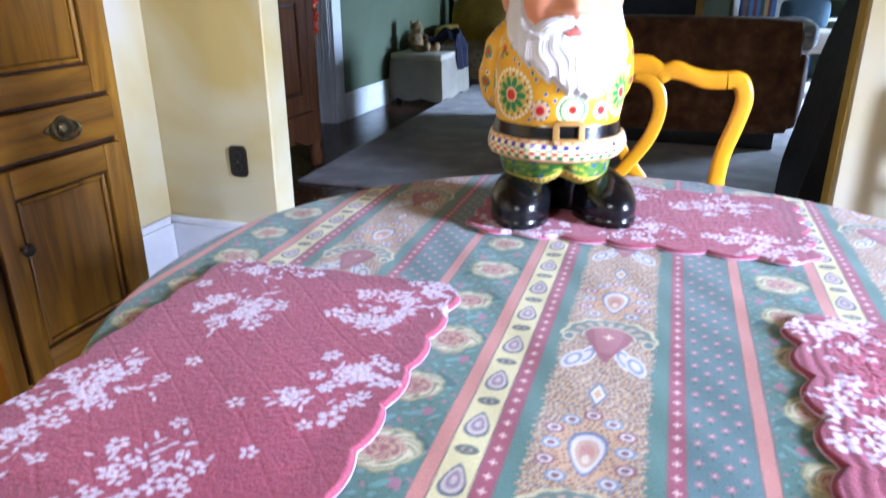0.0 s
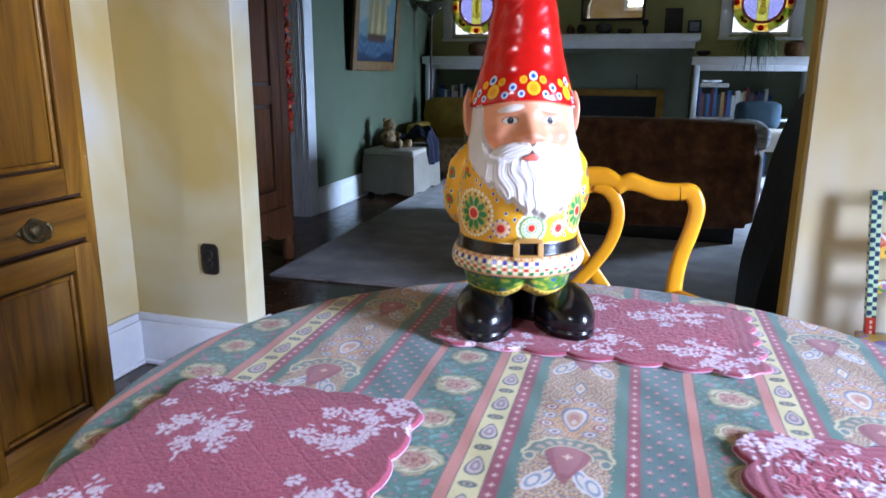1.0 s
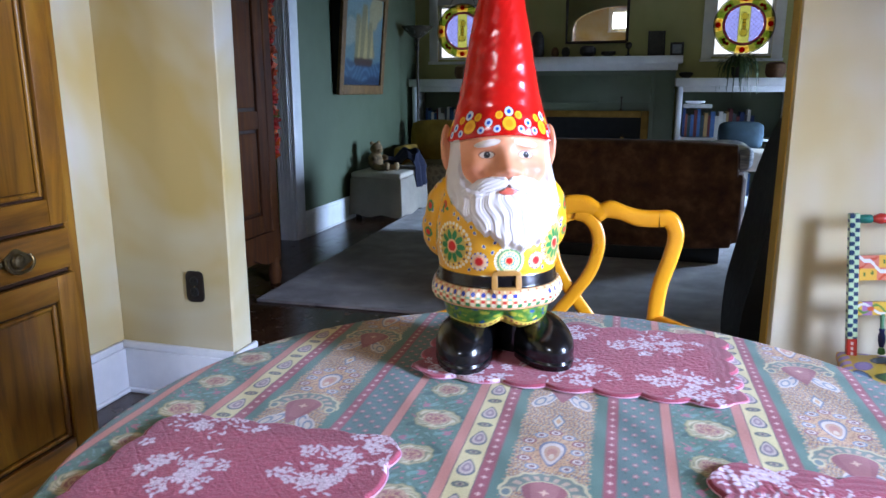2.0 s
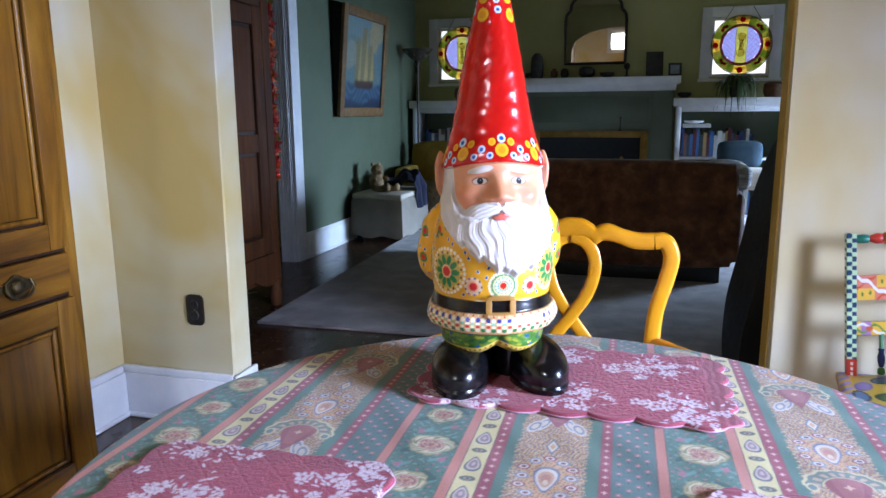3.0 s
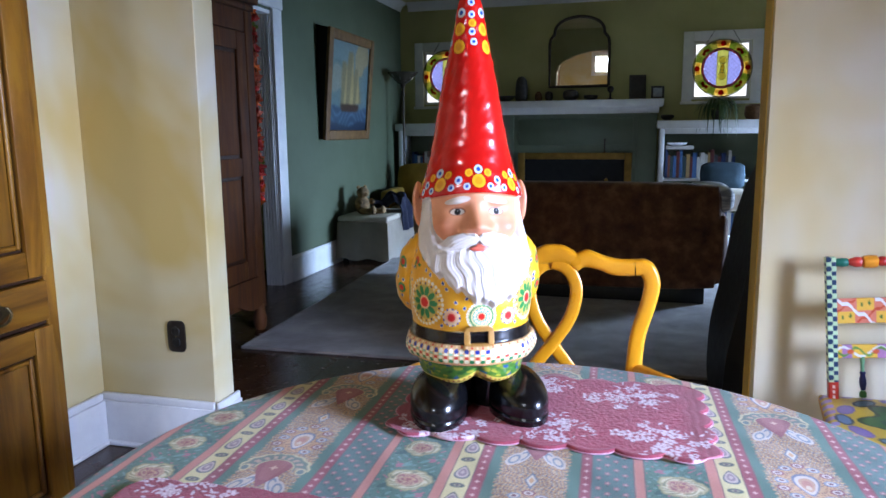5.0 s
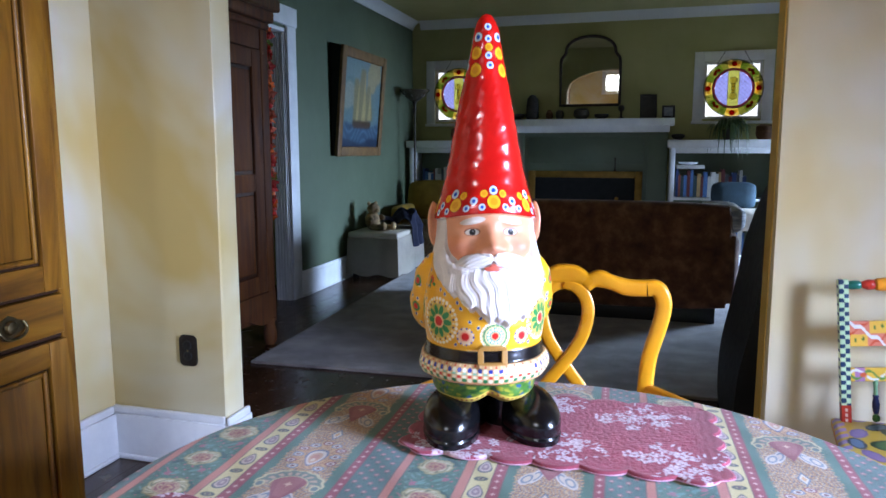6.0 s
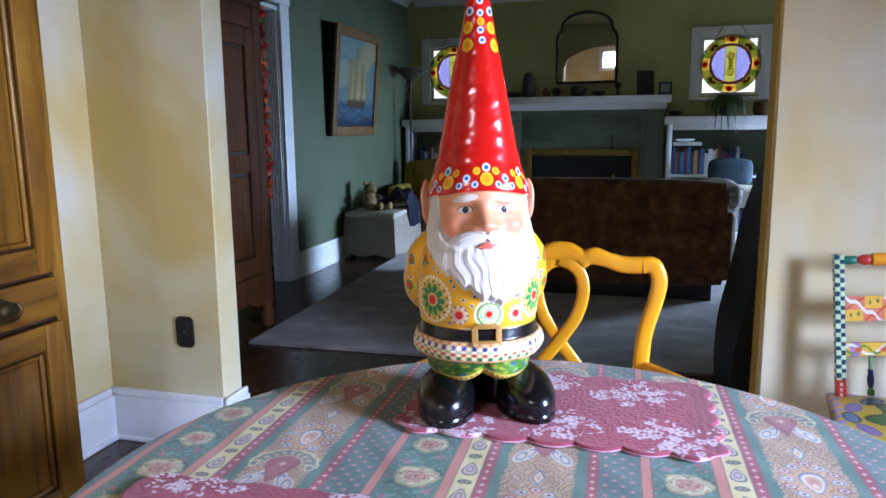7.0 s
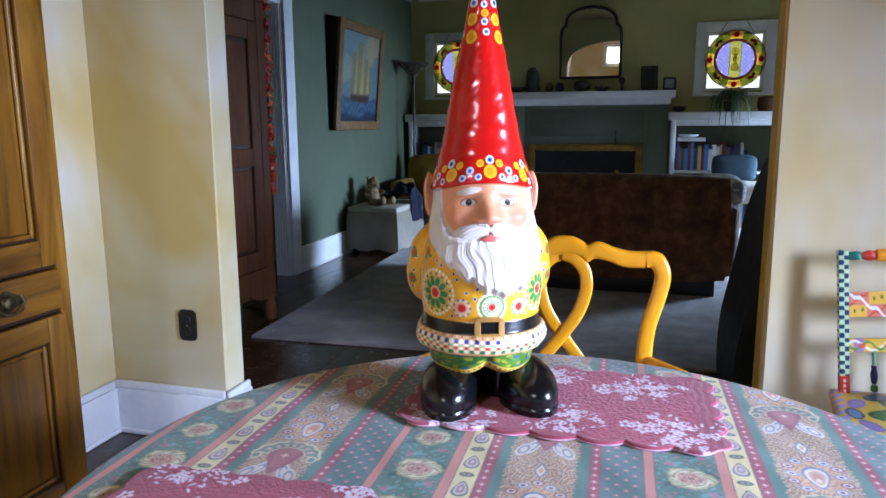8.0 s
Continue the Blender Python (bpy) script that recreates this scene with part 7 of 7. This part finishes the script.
    ob = part("garden_gnome", me, None, at=pose(0.0965, 1.075, CLOTH_Z + 0.0044, 0, 0, 21) @ Matrix.Scale(1.02, 4))
    return tagged(ob, "glazed ceramic garden gnome with red hat and painted jacket", "garden gnome")


gnome()

# ---- painted chair by the wall ----
M_PAINTED = painted("hand_painted_enamel", 0.35, coat=0.2, grain=0.06, grain_scale=200, bump=0.08, bump_scale=120)


def decorated_box(name, size, centre, pattern, parent, label="", n=(24, 24), bow=0.0):
    """A slab whose faces carry a painted pattern given by a function of its own x, y, z."""
    sx, sy, sz = size
    bm = bmesh.new()
    add_box(bm, -sx / 2, sx / 2, -sy / 2, sy / 2, -sz / 2, sz / 2, 0.002, 2)
    cuts_x, cuts_z = n
    for k in range(1, cuts_x):
        bmesh.ops.bisect_plane(bm, geom=list(bm.verts) + list(bm.edges) + list(bm.faces), plane_co=(-sx / 2 + sx * k / cuts_x, 0, 0), plane_no=(1, 0, 0))
    for k in range(1, cuts_z):
        bmesh.ops.bisect_plane(bm, geom=list(bm.verts) + list(bm.edges) + list(bm.faces), plane_co=(0, 0, -sz / 2 + sz * k / cuts_z), plane_no=(0, 0, 1))
    me = mesh_of(name, bm, M_PAINTED)
    co = np.array([tuple(v.co) for v in me.vertices])
    col = np.ones((len(co), 4))
    col[:, :3] = pattern(co[:, 0] / sx + 0.5, co[:, 2] / sz + 0.5, co)
    at = me.color_attributes.new("decor", "FLOAT_COLOR", "POINT")
    at.data.foreach_set("color", col.astype(np.float32).ravel())
    if bow:
        for v in me.vertices:
            v.co.y += bow * (1 - (2 * v.co.x / sx) ** 2)
    return part(name, me, None, parent, label, at=Matrix.Translation(centre))


def pick(shape, base):
    out = np.zeros((shape, 3))
    out[:] = srgb(*base)
    return out


def checks(a, b, co):
    out = pick(len(a), (196, 222, 176))
    fa, fb = (a * 2) % 1 - 0.5, (b * 32) % 1 - 0.5
    k = (np.floor(a * 2 - 1e-6) + np.floor(b * 32)) % 2
    out[(k > 0.5) & (np.abs(fa) ** 3 + np.abs(fb) ** 3 < 0.17)] = srgb(28, 58, 92)
    out[b < 0.14] = srgb(196, 52, 34)
    for z in (0.035, 0.07, 0.105):
        out[(np.abs(a - 0.5) < 0.16) & (np.abs(b - z) < 0.011)] = srgb(236, 214, 200)
    return out


def squiggle_slat(a, b, co):
    out = pick(len(a), (222, 128, 104))
    cell = np.floor(a * 8).astype(int)
    f = a * 8 - cell
    up = (cell % 2 == 1)
    yell = np.where(up, b > 0.5, b < 0.5) & (np.abs(f - 0.5) < 0.46)
    out[yell] = srgb(234, 184, 70)
    dots = yell & ((np.hypot((f - 0.3) * 1.4, (b % 0.5) - 0.25) < 0.09) | (np.hypot((f - 0.7) * 1.4, (b % 0.5) - 0.3) < 0.09))
    out[dots] = srgb(90, 120, 50)
    line = np.abs(b - (1 - ((a * 4) % 1)) + 0.07 * np.sin(a * 60)) < 0.075
    out[line] = srgb(232, 232, 236)
    line2 = np.abs(b - ((a * 4 + 0.5) % 1) + 0.05 * np.sin(a * 70)) < 0.05
    out[line2 & ~line] = srgb(206, 74, 40)
    return out


def low_slat(a, b, co):
    out = pick(len(a), (228, 182, 64))
    s = np.sin(a * 26)
    out[s > 0.55] = srgb(170, 120, 170)
    out[np.abs(b - 0.5 - 0.35 * np.sin(a * 26 + 0.6)) < 0.1] = srgb(226, 226, 226)
    out[np.abs(b - 0.5 + 0.3 * np.sin(a * 39)) < 0.09] = srgb(96, 140, 60)
    out[np.hypot((a * 6) % 1 - 0.5, b - 0.5) < 0.16] = srgb(206, 90, 50)
    return out


def painted_chair():
    c = thing("painted_chair", "small wooden chair hand-painted in bright checks and flowers", "chair", pose(0.864, 2.15, 0, 0, 0, -1) @ Matrix.Scale(1.026, 4))
    W = 0.385
    for x in (0.0, W):
        decorated_box("back_post", (0.024, 0.024, 0.385), (x, 0, 0.613), checks, c, "blue and mint checked post", (12, 140))
        part("back_leg", tube([(x, 0.0, 0.415), (x, 0.01, 0.2), (x, 0.03, 0.0)], [0.012, 0.013, 0.011], 10), M_GREEN_DARK, c)
    cols = [((0, 0.011), (0.03, 0.011), (24, 110, 92)), ((0.031, 0.009), (0.062, 0.013), (196, 52, 40)), ((0.063, 0.016), (0.098, 0.016), (232, 150, 40)), ((0.099, 0.012), (0.118, 0.012), (190, 44, 40)), ((0.119, 0.011), (0.14, 0.012), (70, 110, 190)), ((0.141, 0.011), (0.23, 0.011), (226, 190, 70)), ((0.231, 0.012), (0.252, 0.012), (70, 110, 190)), ((0.253, 0.013), (0.3, 0.016), (232, 150, 40)), ((0.301, 0.013), (0.335, 0.01), (196, 52, 40)), ((0.336, 0.011), (0.361, 0.011), (24, 110, 92))]
    for (x0, r0), (x1, r1), k in cols:
        xm = (x0 + x1) / 2
        part("top_rail_bead", lathe([(r0 * 0.8, x0), (r0, x0 + 0.003), (max(r0, r1) * 1.08, xm), (r1, x1 - 0.003), (r1 * 0.8, x1)], 18, pose(0.012, 0, 0.79, 0, 90, 0)), material("enamel", [srgb(*k)], 40.0, 0.35, coat=0.2), c)
    decorated_box("back_slat", (W - 0.026, 0.012, 0.066), (W / 2, 0, 0.662), squiggle_slat, c, "coral slat with yellow blocks and white squiggles", (150, 26), 0.008)
    decorated_box("back_slat", (W - 0.026, 0.012, 0.036), (W / 2, 0, 0.554), low_slat, c, "yellow slat with violet waves", (90, 14), 0.008)
    M_NAVYE, M_GRNE, M_MINT = material("navy_enamel", [srgb(26, 36, 84)], 40.0, 0.35), material("green_enamel", [srgb(60, 120, 50)], 40.0, 0.35), material("mint_enamel", [srgb(110, 160, 120)], 40.0, 0.35)
    for k in range(5):
        x = W * (k + 0.95) / 5.9 + 0.01
        sp = part("spindle", lathe([(0.005, 0.5), (0.0078, 0.497), (0.0055, 0.491), (0.0085, 0.479), (0.0088, 0.468), (0.0062, 0.452), (0.005, 0.45)], 14, pose(x, 0.004, 0)), M_NAVYE, c)
        part("spindle_foot", lathe([(0.006, 0.438), (0.009, 0.441), (0.0085, 0.452), (0.005, 0.456)], 14, pose(x, 0.004, -0.0085)), M_GRNE, sp)
        part("spindle_neck", lathe([(0.005, 0.499), (0.0045, 0.52), (0.007, 0.54)], 14, pose(x, 0.004, 0)), M_MINT, sp)
    lean = Matrix.Translation((0, 0, 0.43)) @ pose(0, 0, 0, -3.5, -4.5, 0) @ Matrix.Translation((0, 0, -0.43))
    for ob in list(c.children):
        if not ob.name.startswith("back_leg"):
            ob.matrix_basis = lean @ ob.matrix_basis
    # seat with painted flowers, colours lowered for the shade they lie in
    n, m = 150, 130
    v, u = np.meshgrid(np.linspace(0, 1, n), np.linspace(0, 1, m), indexing="ij")
    half = (W / 2 + 0.03) * (1 - v) + (W / 2 + 0.075) * v
    X = W / 2 + (2 * u - 1) * half
    Y = 0.02 - 0.37 * v
    edge = np.minimum(np.minimum(u, 1 - u), np.minimum(v, 1 - v))
    Z = 0.43 - 0.006 * np.clip(1 - edge / 0.03, 0, 1) ** 2
    col = np.ones((n, m, 4))

    def lay(mask, k):
        col[mask, :3] = srgb(*k)
    lay(u >= 0, (196, 164, 52))
    lay(edge < 0.06, (150, 130, 190))
    lay((edge < 0.06) & (np.sin((u + v) * 60) > 0.2), (200, 168, 60))
    # purple and blue ovals round one large ringed flower
    for k in range(14):
        a0 = 2 * math.pi * k / 14
        ox, oy = 0.19 + 0.2 * math.cos(a0), -0.155 + 0.16 * math.sin(a0)
        lay(disc(X, Y, ox, oy, 0.036, 0.02, a0 + 1.57) < 1, (30, 50, 66) if k % 2 else (112, 92, 150))
        lay(disc(X, Y, ox, oy, 0.028, 0.014, a0 + 1.57) < 1, (84, 120, 158) if k % 2 else (128, 106, 166))
    a, d = np.arctan2(Y + 0.155, X - 0.19), np.hypot((X - 0.19), (Y + 0.155) * 1.12)
    lay(d < 0.152 + 0.02 * np.cos(8 * a), (20, 56, 30))
    lay(d < 0.14 + 0.02 * np.cos(8 * a), (36, 96, 44))
    lay(d < 0.108 + 0.012 * np.cos(8 * a), (24, 66, 58))
    lay(d < 0.096, (50, 112, 108))
    lay(d < 0.072, (178, 70, 46))
    lay(d < 0.046, (66, 52, 112))
    lay(d < 0.02, (206, 166, 60))
    V = np.stack([X, Y, Z], -1)
    part("seat", grid_mesh("seat", V, M_PAINTED, colours=col), None, c, "seat painted with large flowers")
    part("seat_rim", extrude_outline([(X[0, 0], Y[0, 0]), (X[0, -1], Y[0, 0]), (X[-1, -1], Y[-1, 0]), (X[-1, 0], Y[-1, 0])], 0.405, 0.4235, "z", 0.004), M_YELLOW, c)
    for x in (-0.05, W + 0.05):
        part("front_leg", tube([(x, -0.32, 0.406), (x, -0.325, 0.2), (x, -0.33, 0.0)], [0.016, 0.014, 0.011], 12), M_GRNE, c)
    for z in (0.14, 0.24):
        part("stretcher", tube([(-0.05, -0.325, z), (W + 0.05, -0.325, z)], 0.009, 10, steps=0), M_NAVYE, c)
    return c


painted_chair()


def flower_pot():
    p = thing("flower_pot", "small wooden pot of bright paper flowers on the painted chair", "flower pot", pose(1.04, 2.03, 0.4427))
    part("pot", lathe([(0.026, 0), (0.033, 0.045), (0.035, 0.05), (0.03, 0.05), (0.024, 0.01)], 20), M_PINE, p)
    kinds = [material("petal", [srgb(*k)], 60.0, 0.6) for k in ((206, 60, 34), (232, 196, 190), (214, 170, 60), (228, 226, 214))]
    rng = random.Random(6)
    meshes = []
    for mt in kinds:
        b2 = bmesh.new()
        for k in range(9):
            a = 2 * math.pi * k / 9
            bmesh.ops.create_icosphere(b2, subdivisions=1, radius=1, matrix=pose(0.009 * math.cos(a), 0.009 * math.sin(a), 0.002 * (k % 2), 0, 30, math.degrees(a)) @ Matrix.Diagonal((0.009, 0.006, 0.003, 1)))
        bmesh.ops.create_icosphere(b2, subdivisions=1, radius=0.006)
        meshes.append(mesh_of("blossom", b2, mt))
    for k in range(26):
        z = rng.uniform(0.058, 0.125)
        w = 0.045 * (1 - abs(z - 0.085) / 0.08)
        a = rng.uniform(0, 2 * math.pi)
        x, y = w * math.cos(a), w * math.sin(a)
        part("blossom", meshes[k % 4], None, p, at=pose(x, y, z, math.degrees(-math.sin(a)) * 1.0 + 30, math.degrees(math.cos(a)) * 0.8, rng.uniform(0, 90)))
        if k % 3 == 0:
            part("stem", tube([(0, 0, 0.02), (x * 0.5, y * 0.5, z * 0.6), (x, y, z)], 0.0016, 6, steps=3), M_LEAF, p)


flower_pot()
